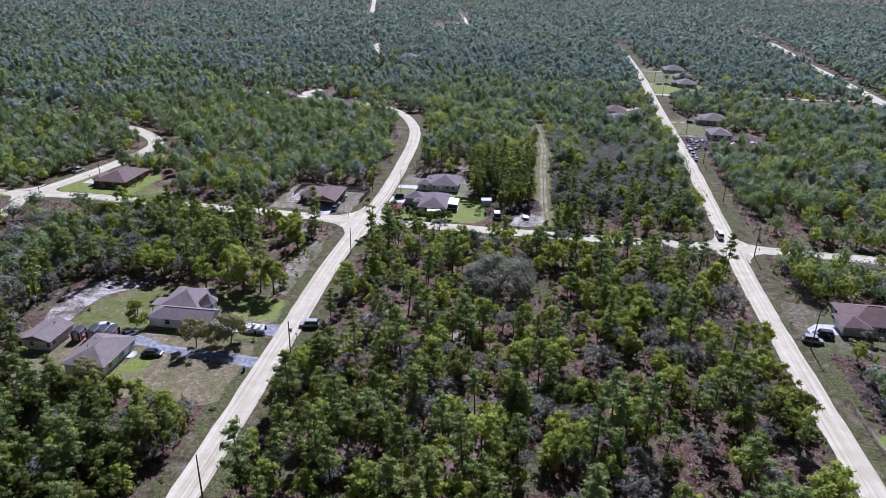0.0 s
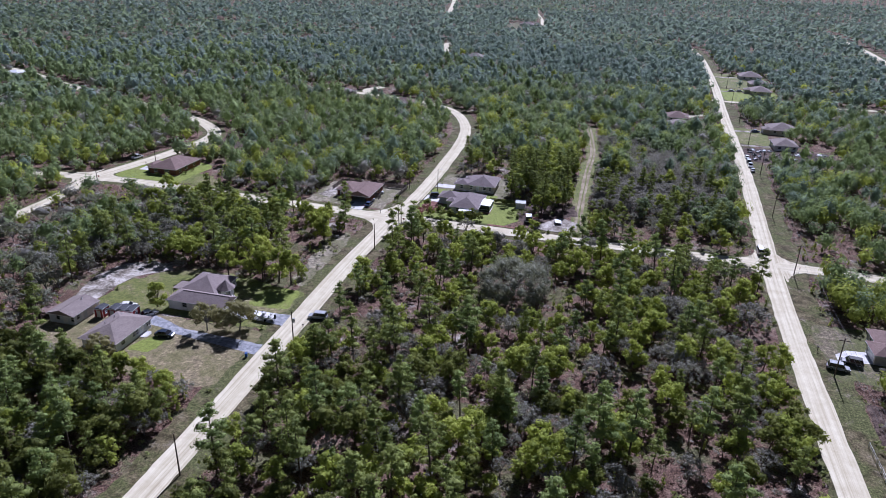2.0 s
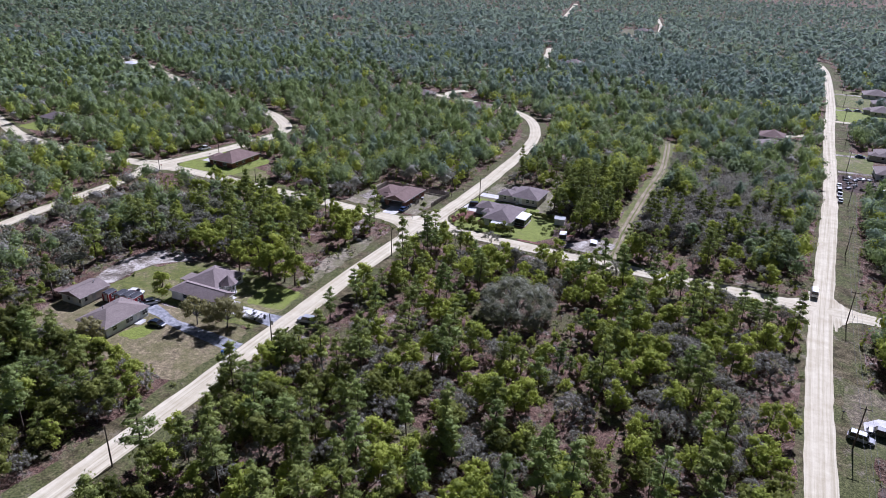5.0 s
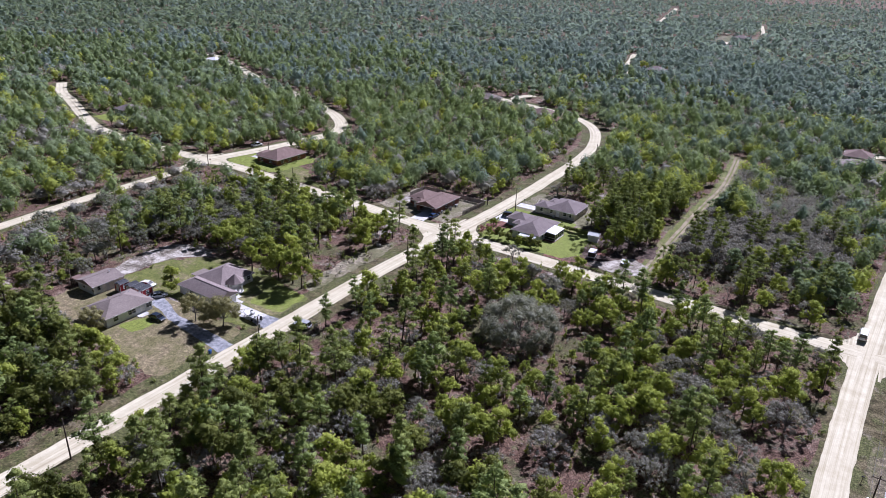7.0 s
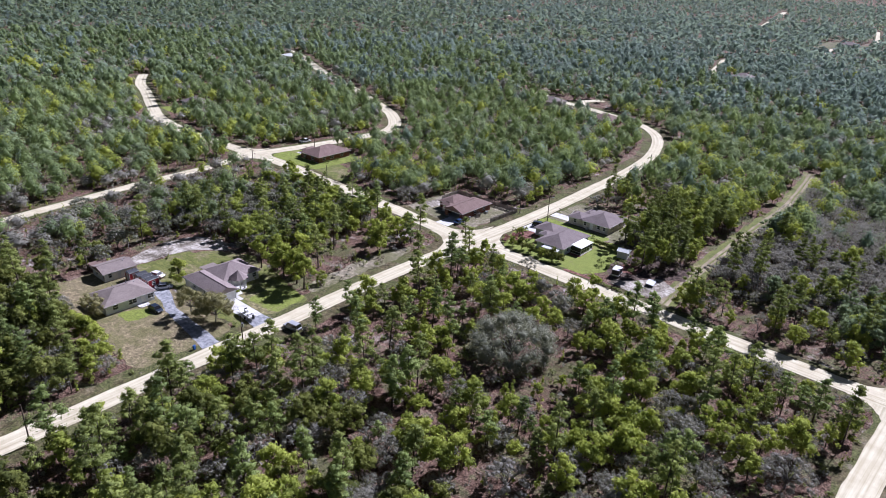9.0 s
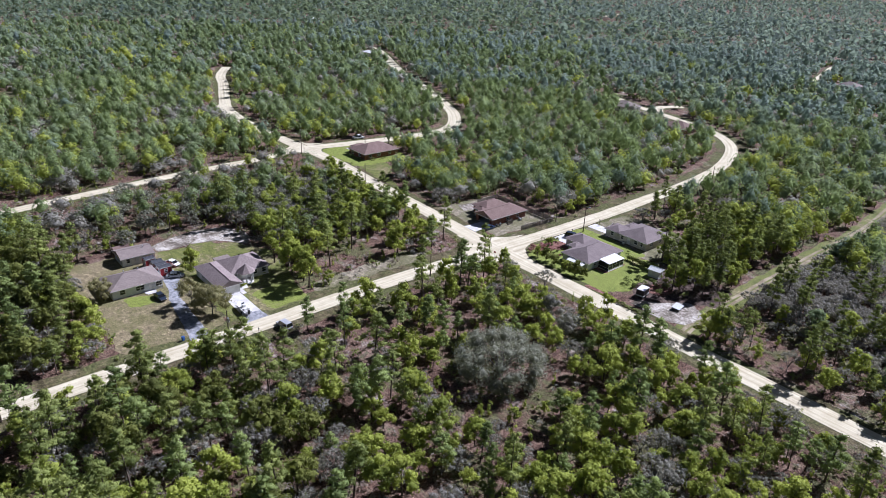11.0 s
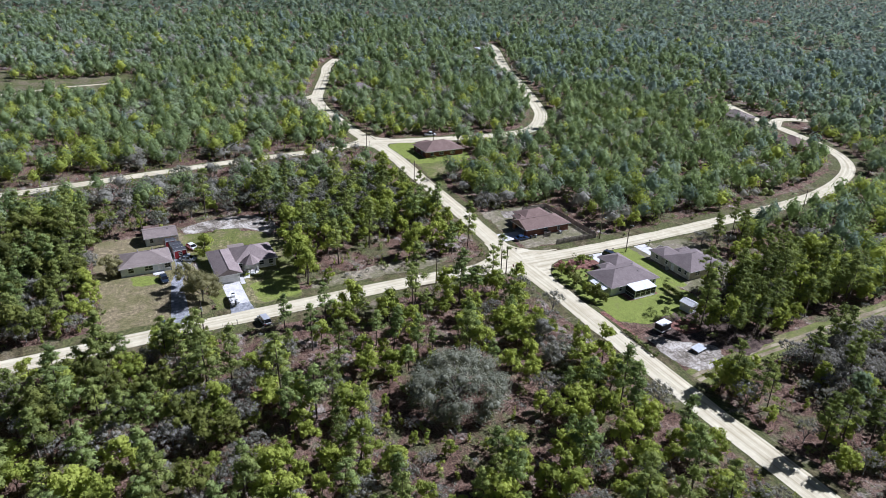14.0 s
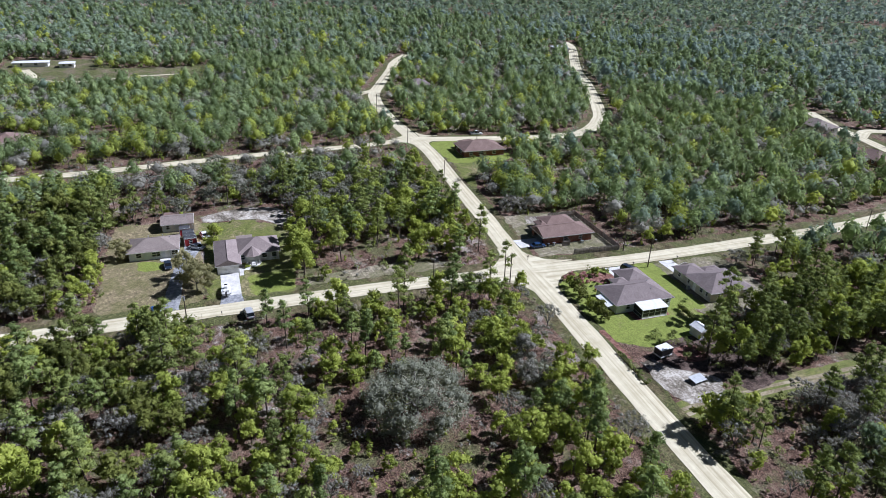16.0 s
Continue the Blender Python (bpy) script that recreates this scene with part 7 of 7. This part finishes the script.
scatter("far_bare_oak_woods", [leaves_only(far_dome(1200 + k, 10, 1.9)) for k in range(6)], farw[fk == 2], [M_GREY_FAR], "far grey lichen-hung oak woods", (0.8, 1.4), 19)

# undergrowth
def shrub_shape(seed, n, leaf, h):
    rg = np.random.default_rng(seed)
    lumps = [(rg.normal(0, h * 0.35), rg.normal(0, h * 0.35), h * rg.uniform(0.3, 0.7), h * 0.4, 0.8) for k in range(4)]
    V = leaf_tris(rg, lumps, n, leaf, 0.8, 0.5)
    V[:, 2] = np.maximum(V[:, 2], 0.02)
    return V, np.arange(len(V)).reshape(-1, 3), np.zeros(len(V) // 3, int)


low = spread(0, 275, 3.6, 31)
low = low[free(low, -0.6)]
lowk = rng.random(len(low))
scatter("undergrowth", [shrub_shape(40 + k, 26, 0.34, 1.1) for k in range(6)], low[lowk < 0.42], [M_SHRUB], "low green shrubs and saplings under the trees", (0.5, 1.5), 12, "undergrowth")
def sapling_shape(seed):
    rg = np.random.default_rng(seed)
    hh = rg.uniform(2.2, 4.2)
    lumps = [(rg.normal(0, 0.15), rg.normal(0, 0.15), 0.5 + (hh - 0.6) * k / 4, 0.62 - 0.09 * k, 1.1) for k in range(5)]
    return whole((leaf_tris(rg, lumps, 30, 0.33, 0.6), stem_tris([((0, 0, 0), (0, 0, hh), 0.04, 0.015)], 3), clump_tris(rg, lumps[:3], 0.7, False)))


scatter("saplings", [sapling_shape(80 + k) for k in range(6)], low[(lowk > 0.42) & (lowk < 0.60)], [M_OAK, M_BARK], "slim bright green saplings under the trees", (0.6, 1.3), 14, "saplings")
edge_low = spread(0, 300, 5.0, 34)
edge_low = edge_low[free(edge_low, -2.2) & ~free(edge_low, 2.5)]
edge_low = edge_low[rng.random(len(edge_low)) < 0.30]
edge_low = edge_low[[not any(x0 + 2 < x < x1 - 2 and y0 + 2 < y < y1 - 2 for x0, y0, x1, y1 in CLEAR) for x, y in edge_low]]
scatter("roadside_scrub", [shrub_shape(70 + k, 24, 0.26, 0.75) for k in range(6)], edge_low, [M_SHRUB], "low weedy scrub along the edges of the woods", (0.5, 1.4), 27, "scrub")
scatter("dry_brush", [shrub_shape(60 + k, 30, 0.32, 1.25) for k in range(6)], low[lowk > 0.80], [M_GREY], "grey dry brush under the trees", (0.5, 1.4), 13, "brush")
scatter("dry_brush", [shrub_shape(50 + k, 40, 0.32, 1.7) for k in range(6)], low[(lowk > 0.60) & (lowk < 0.80)], [M_BROWNBRUSH], "brown leafless brush under the trees", (0.5, 1.4), 28, "brush")


def low_clump(seed):
    rg = np.random.default_rng(seed)
    v, f = clump_tris(rg, [(0, 0, 0.9, 1.5, 0.8), (rg.uniform(0.8, 1.4), rg.uniform(-0.9, 0.9), 0.7, 1.1, 0.9)], 1.0, False)
    return v, f, np.zeros(len(f), int)


for r0, r1, step, seed, far_word in ((275, 430, 5.0, 32, "further off"), (430, 720, 6.5, 33, "far off")):
    low = spread(r0, r1, step, seed)
    low = low[free(low, 2.6)]
    scatter("undergrowth", [low_clump(90 + k) for k in range(6)], low, [M_SHRUB_MID if r0 < 300 else M_SHRUB_FAR], "green shrub layer " + far_word, (0.5, 1.35), 15, "undergrowth")

# the grey thicket between the trail and the wide road
g = np.stack(np.meshgrid(np.arange(13, 62, 3.5), np.arange(235, 352, 3.6)), -1).reshape(-1, 2)
g = g + np.random.default_rng(77).uniform(-1.9, 1.9, g.shape)
g = g[free(g, 1.0)]
u = hash_noise(g[:, 0], g[:, 1], 16, 21) + rng.uniform(-0.2, 0.2, len(g))
u[(g[:, 0] < 46) & (g[:, 1] > 243) & (g[:, 1] < 288) & (rng.random(len(g)) < 0.9)] = 0.8
g, u = g[(g[:, 1] > 243) | (g[:, 0] > 48)], u[(g[:, 1] > 243) | (g[:, 0] > 48)]
edge = (g[:, 1] < 290) & (g[:, 0] < 50)
scatter("thicket", [whole(dome_shape(660 + k, 620, 0.26, (2.6, 4.0), (4.4, 6.0), 3, 10, 0.26)) for k in range(6)], g[(u > 0.30) & edge], [M_TWIG, M_GREYBARK], "dense thicket of grey bare twiggy oaks", (0.8, 1.2), 17)
scatter("thicket", [whole(dome_shape(690 + k, 190, 0.42, (2.6, 4.2), (4.6, 6.6), 3, 4, 0.45)) for k in range(5)], g[(u > 0.58) & ~edge], [M_TWIG, M_GREYBARK], "dense thicket of grey bare oaks further off", (0.8, 1.2), 18)
scatter("dull_oak_woods", [whole(oak_shape(670 + k, 400, 0.30, 3, 1, (6.0, 9.0))) for k in range(5)], g[((u <= 0.30) & edge) | ((u <= 0.40) & ~edge)], [M_DULLOAK, M_BARK], "grey-green oaks in a thicket", (0.7, 1.1), 18)

# full green block behind the sandy yard
g = np.stack(np.meshgrid(np.arange(-22, 5, 4.8), np.arange(240, 300, 4.8)), -1).reshape(-1, 2)
g = g + np.random.default_rng(79).uniform(-2.2, 2.2, g.shape)
g = g[free(g, 1.0)]
u = rng.random(len(g))
scatter("pine_woods", [whole(pine_shape(440 + k, 420, 0.32, 3, 5)) for k in range(5)], g[u < 0.5], [M_PINE, M_BARK], "full green pines behind a sandy yard", (0.75, 1.15), 21)
scatter("oak_woods", [whole(oak_shape(540 + k, 420, 0.32, 3, 3, (6.0, 8.5))) for k in range(5)], g[u >= 0.5], [M_OAK, M_BARK], "full green oaks behind a sandy yard", (0.8, 1.2), 22)

# grey-brown oaks close behind the workshop
g = np.stack(np.meshgrid(np.arange(-158, -113, 5.6), np.arange(128, 190, 5.6)), -1).reshape(-1, 2)
g = g + np.random.default_rng(83).uniform(-2.4, 2.4, g.shape)
g = g[free(g, 2.0) & (rng.random(len(g)) < 0.7)]
scatter("bare_oak_woods", [whole(dome_shape(650 + k, 560, 0.28, (2.6, 4.2), (4.6, 6.8), 3, 6, 0.4)) for k in range(5)], g, [M_MOSS, M_GREYBARK], "grey-brown moss-hung oaks behind a workshop", (0.75, 1.2), 29)

# closed woods behind the yards, grey towards the west
g = np.stack(np.meshgrid(np.arange(-138, -84, 5.4), np.arange(164, 211, 5.4)), -1).reshape(-1, 2)
g = g + np.random.default_rng(80).uniform(-2.4, 2.4, g.shape)
g = g[free(g, 1.0)]
u = rng.random(len(g)) + np.where(g[:, 0] < -106, 0.35, 0.0)
scatter("pine_woods", [whole(pine_shape(460 + k, 380, 0.34, 3, 4)) for k in range(5)], g[u < 0.4], [M_PINE, M_BARK], "green pines behind house yards", (0.75, 1.1), 23)
scatter("oak_woods", [whole(oak_shape(550 + k, 400, 0.34, 3, 3, (6.5, 9.0), 1.1)) for k in range(5)], g[(u >= 0.4) & (u < 0.72)], [M_OAK, M_BARK], "leafy oaks behind house yards", (0.8, 1.2), 24)
scatter("dull_oak_woods", [whole(oak_shape(570 + k, 400, 0.34, 3, 3, (6.0, 8.5), 1.1)) for k in range(5)], g[(u >= 0.72) & (u < 0.92)], [M_DULLOAK, M_BARK], "grey-green oaks behind house yards", (0.8, 1.2), 25)
scatter("bare_oak_woods", [whole(dome_shape(640 + k, 480, 0.30, (2.6, 4.0), (4.6, 6.8), 3, 6, 0.32)) for k in range(5)], g[u >= 0.92], [M_TWIG, M_GREYBARK], "grey twiggy oaks behind house yards", (0.8, 1.2), 26)

# dark oaks filling the corner by the yards
g = np.stack(np.meshgrid(np.arange(-125, -59, 6.0), np.arange(50, 106, 6.0)), -1).reshape(-1, 2)
g = g + np.random.default_rng(78).uniform(-2.6, 2.6, g.shape)
g = g[free(g, 1.0)]
u = rng.random(len(g)) + np.where(g[:, 0] < -88, 0.12, 0.0)
scatter("evergreen_oak_woods", [whole(oak_shape(580 + k, 420, 0.36, 3, 3, (6.0, 8.5), 1.1)) for k in range(5)], g[u < 0.72], [M_DARKOAK, M_BARK], "dense dark green evergreen oaks", (0.8, 1.2), 20)
scatter("bare_oak_woods", [whole(dome_shape(590 + k, 480, 0.30, (2.4, 3.6), (4.0, 6.0), 3, 6, 0.32)) for k in range(4)], g[u > 0.80], [M_GREY, M_GREYBARK], "grey twiggy oaks among dark evergreen oaks", (0.8, 1.1), 28)

# trees with a place of their own
def own_tree(name, shape, leaf_mat, bark, x, y, s, label):
    V, t = crown_mesh(shape)
    sv, sf = shape[1]
    e = thing(name, label, "tree", "", pose(x, y, 0))
    cr = new("crown", tri_mesh("crown", V * s, t, [leaf_mat], np.zeros(len(t), int)))
    tr = new("trunk", tri_mesh("trunk", sv * s, sf, [bark], np.zeros(len(sf), int)))
    cr.parent = tr.parent = e


own_tree("live_oak_tree", dome_shape(31, 15000, 0.25, (8.7, 8.8), (10.6, 10.7), 6, 13, 0.6, 16), M_MOSS, M_GREYBARK, -4.6, 170.6, 1.0, "huge round grey moss-hung oak in the woods")
own_tree("pine_tree", pine_shape(107, 520, 0.30, 6, 99, 9), M_PINE, M_BARK, -49.6, 208.0, 1.0, "lone thin pine at the road junction")
own_tree("yard_tree", oak_shape(33, 1500, 0.27, 6, 99, (8.0, 8.1), 1.35, 0.5), M_OLIVE, M_GREYBARK, -73.2, 129.4, 1.05, "spreading grey-leaved yard oak casting shade")
own_tree("yard_tree", oak_shape(34, 2300, 0.27, 6, 99, (7.6, 7.7), 1.5, 0.6), M_OLIVE, M_GREYBARK, -65.8, 131.6, 1.1, "bushy olive yard oak beside a driveway")
own_tree("yard_tree", oak_shape(35, 1500, 0.28, 6, 99, (7.6, 7.7), 1.15), M_OAK, M_BARK, -92.0, 136.4, 0.95, "round bright green yard tree")
own_tree("yard_tree", oak_shape(36, 900, 0.26, 6, 99, (6.2, 6.3), 1.4, 0.6), M_OLIVE, M_GREYBARK, -89.6, 112.6, 1.05, "olive half-bare oak before a house")


def shrub(name, x, y, hgt, mat, label, seed, n=260):
    V, t, ix = shrub_shape(seed, n, 0.22, hgt)
    rg = np.random.default_rng(seed)
    e = thing(name, label, "shrub", "garden shrubs", pose(x, y, 0.1, 0, 0, seed * 37 % 360))
    cr = new("crown", tri_mesh("crown", V, t, [mat], ix))
    sv, sf = stem_tris([((0, 0, -0.05), (rg.normal(0, 0.1), rg.normal(0, 0.1), hgt * 0.5), 0.07, 0.03)], 5)
    st = new("stem", tri_mesh("stem", sv, sf, [M_BARK], np.zeros(len(sf), int)))
    cr.parent = st.parent = e


for i, (x, y, s) in enumerate(((-43.0, 223.8, 0.95), (-39.4, 223.6, 1.1), (-35.6, 223.2, 1.0), (-32.0, 223.6, 0.9), (-28.0, 223.2, 1.15), (-25.2, 224.0, 0.85), (-46.8, 233.4, 0.7))):
    own_tree("garden_tree", oak_shape(950 + i, 620, 0.22, 4, 6, (3.4, 4.2), 1.25), M_DARKOAK if i % 3 else M_OAK, M_BARK, x, y, s, "small round dark green garden tree beside a house")


def hedge(a, b, tall, label):
    """A clipped row of dense bushes with a stem at every metre."""
    rg = np.random.default_rng(977)
    a, b = np.array(a), np.array(b)
    n = int(np.linalg.norm(b - a) / 0.9)
    spots = [a + (b - a) * (k + 0.5) / n for k in range(n)]
    lumps = [(*(q + rg.normal(0, 0.12, 2)), tall * rg.uniform(0.45, 0.68), 0.75, 0.95) for q in spots]
    e = thing("hedge", label, "hedge")
    V = leaf_tris(rg, lumps, 90 * n, 0.2)
    cv, cf = clump_tris(rg, lumps, 0.8, True)
    t = np.vstack([np.arange(len(V)).reshape(-1, 3), cf + len(V)])
    new("foliage", tri_mesh("foliage", np.vstack([V, cv]), t, [M_DARKOAK], np.zeros(len(t), int))).parent = e
    for q in spots:
        sv, sf = stem_tris([((*q, 0.0), (*q, tall * 0.5), 0.05, 0.03)], 5)
        new("stem", tri_mesh("stem", sv, sf, [M_BARK], np.zeros(len(sf), int))).parent = e


hedge((-25.6, 244.6), (-13.6, 244.0), 1.7, "dark dense hedge along a green lawn")
own_tree("bare_oak_tree", dome_shape(361, 2600, 0.2, (4.3, 4.5), (5.6, 5.8), 5, 12, 0.4, 10), M_TWIG, M_GREYBARK, -95.5, 230.6, 1.0, "round grey twiggy oak at a sandy yard edge")
for i, (x, y, s) in enumerate(((56.0, 170.5, 1.05), (20.0, 135.4, 0.95), (-14.6, 118.0, 0.85), (-7.6, 197.6, 0.8))):
    own_tree("bare_oak_tree", dome_shape(370 + i, 2400, 0.2, (4.0, 4.4), (6.4, 7.0), 5, 12, 0.4, 10), M_TWIG if i != 3 else M_MOSS, M_GREYBARK, x, y, s, "round grey twiggy oak standing among green trees")
own_tree("bare_oak_tree", dome_shape(362, 2600, 0.2, (4.6, 4.8), (6.0, 6.2), 5, 12, 0.4, 10), M_TWIG, M_GREYBARK, -109.5, 200.0, 1.0, "broad grey twiggy oak among green trees")
shrub("azalea_shrub", -46.4, 224.6, 1.6, M_FLOWER, "pink-flowering garden shrub on a lawn", 171)
for x, y, hg in ((-47.4, 226.8, 1.7), (-45.8, 228.6, 1.5), (-43.0, 227.2, 1.6), (-47.2, 230.4, 1.3)):
    shrub("azalea_shrub", x, y, hg, M_FLOWER, "pink-flowering garden shrub on a lawn", int(-x * 10))
shrub("azalea_shrub", -44.6, 226.0, 1.9, M_FLOWER, "pink-flowering garden shrub on a lawn", 172)
for i, (x, y) in enumerate(((-48.0, 233.0), (-47.4, 237.0))):
    shrub("young_tree", x, y, 2.2 - i * 0.8, M_SHRUB, "small young tree on a lawn edge", 181 + i, 150)
for i in range(11):
    shrub("mulch_plant", -45.6 + (i % 4) * 2.1 + 0.4 * math.sin(i * 3), 229.2 + (i // 4) * 2.2, 0.55, M_FLOWER if i % 2 else M_SHRUB, "low bedding plant in red mulch", 190 + i, 60)
for i, (x, y, hg) in enumerate(((-15.2, 231.0, 1.8), (-13.0, 230.6, 1.4), (-12.4, 234.2, 2.2), (-10.4, 236.4, 1.8), (-7.8, 237.6, 2.0), (-6.4, 233.4, 1.5), (-14.8, 235.6, 1.2))):
    shrub("garden_shrub", x, y, hg, M_SHRUB, "leafy green shrub in red mulch", 210 + i, 220)
# Bushes stand in for a low dark line of unclear origin by the road.
for i in range(9):
    shrub("hedge_bush", -11.4 + i * 1.35, 219.4 - i * 0.05, 0.85, M_SHRUB, "low bush added along a dark roadside line", 230 + i, 110)
for i, (x, y, hg) in enumerate(((-75.6, 143.6, 0.9), (-75.9, 144.6, 0.7), (-79.6, 149.6, 0.8), (-79.6, 151.8, 0.8))):
    shrub("garden_shrub", x, y, hg, M_OAK, "low bright shrub by a house front", 250 + i, 90)
for i, (x, y, hg) in enumerate(((-150.8, 238.0, 1.4), (-151.0, 243.0, 1.2), (-167.8, 246.0, 1.4), (-155.0, 232.8, 1.3), (-160.0, 232.8, 1.6))):
    shrub("garden_shrub", x, y, hg, M_SHRUB, "rounded green shrub against a brick wall", 260 + i, 140)
own_tree("bare_oak_tree", oak_shape(41, 1500, 0.26, 5, 99, (7.4, 7.5), 1.3, 0.35), M_GREY, M_GREYBARK, -14.0, 196.5, 1.0, "tall grey lichen-hung oak near the road")
own_tree("bare_oak_tree", oak_shape(42, 1300, 0.26, 5, 99, (6.4, 6.5), 1.3, 0.35), M_GREY, M_GREYBARK, -7.0, 194.5, 1.0, "grey lichen-hung oak among green trees")
for i, (x, y, s) in enumerate(((-84.0, 157.6, 1.15), (-78.0, 159.0, 1.3), (-73.5, 157.8, 1.35), (-69.0, 158.6, 1.3), (-65.0, 158.0, 1.2))):
    own_tree("oak_tree", oak_shape(51 + i, 1300, 0.27, 5, 8, (9.0, 10.0), 0.72), M_OAK, M_BARK, x, y, s, "tall leafy oak at a lawn edge")
for i, (x, y, s) in enumerate(((-101.0, 105.5, 0.8), (-97.0, 103.5, 0.9), (-92.5, 105.8, 0.85), (-88.0, 102.5, 0.9), (-78.0, 101.0, 0.9), (-70.0, 99.0, 0.9), (-62.0, 96.0, 0.8))):
    own_tree("pine_tree", pine_shape(121 + i, 1100, 0.28, 5), M_PINE, M_BARK, x, y, s, "dark full-crowned pine at a yard edge")
for i, (x, y, s) in enumerate(((-84.0, 105.8, 1.0), (-79.5, 106.6, 1.05), (-74.5, 107.0, 0.95), (-68.5, 105.6, 0.8), (-72.0, 103.0, 0.9), (-64.0, 101.0, 0.85))):
    own_tree("oak_tree", oak_shape(61 + i, 1000, 0.27, 5, 8, (6.0, 7.0), 0.95), M_OAK, M_BARK, x, y, s, "bright yellow-green oak at a yard edge")
for i, (x, y, s) in enumerate(((15.0, 225.5, 0.95), (18.5, 224.0, 1.0), (20.5, 227.5, 0.9), (23.5, 226.0, 0.8), (13.0, 228.5, 0.85))):
    own_tree("pine_tree", pine_shape(141 + i, 900, 0.27, 5, 99, 10), M_PINE, M_BARK, x, y, s, "slender green pine beside the road")
for i, (x, y, s) in enumerate(((17.0, 227.0, 0.8), (21.0, 224.5, 0.7), (14.5, 223.4, 0.6))):
    own_tree("oak_tree", oak_shape(71 + i, 800, 0.26, 5, 8, (5.5, 6.5), 0.9), M_OAK, M_BARK, x, y, s, "young bright green oak beside the road")
for i, (x, y, s) in enumerate(((86.5, 157.4, 0.62), (90.5, 155.6, 0.75), (83.6, 152.6, 0.5), (95.0, 150.5, 0.8), (79.5, 139.0, 0.6), (84.5, 136.0, 0.7), (90.0, 139.5, 0.8), (88.0, 128.0, 0.75), (80.0, 129.5, 0.55), (94.0, 132.5, 0.8), (85.0, 121.6, 0.6))):
    own_tree("bare_oak_tree", oak_shape(341 + i, 520, 0.24, 4, 99, (6.4, 7.0), 1.2, 0.35), M_GREY, M_GREYBARK, x, y, s, "small thin grey half-bare oak on a brushy lot")
for i, (x, y, hg) in enumerate(((82.6, 156.6, 1.3), (78.4, 141.6, 1.5), (82.0, 133.4, 1.7), (77.4, 126.0, 1.4), (92.4, 125.4, 1.6), (87.2, 143.8, 1.2), (76.6, 134.0, 1.1))):
    shrub("brush_shrub", x, y, hg, M_DARKOAK if i % 2 else M_GREY, "scrubby green and grey bush on dry ground", 300 + i, 170)
for i, (x, y, s) in enumerate(((-9.0, 156.5, 0.9), (-3.0, 154.5, 0.8), (3.5, 157.0, 1.0), (8.5, 162.0, 0.9), (10.5, 168.5, 1.0), (7.0, 153.0, 1.1), (-13.5, 154.0, 1.0))):
    own_tree("oak_tree", oak_shape(81 + i, 420, 0.24, 4, 8, (3.6, 4.6), 0.75), M_OAK, M_BARK, x, y, s, "small bright green oak beside a large grey oak")
for i, (x, y, s) in enumerate(((-1.0, 158.8, 0.7), (9.0, 157.0, 0.8), (-7.0, 152.8, 0.75))):
    own_tree("bare_oak_tree", dome_shape(351 + i, 620, 0.22, (2.2, 2.8), (3.4, 4.2), 4, 10, 0.28), M_TWIG, M_GREYBARK, x, y, s, "low grey twiggy oak beside a large grey oak")
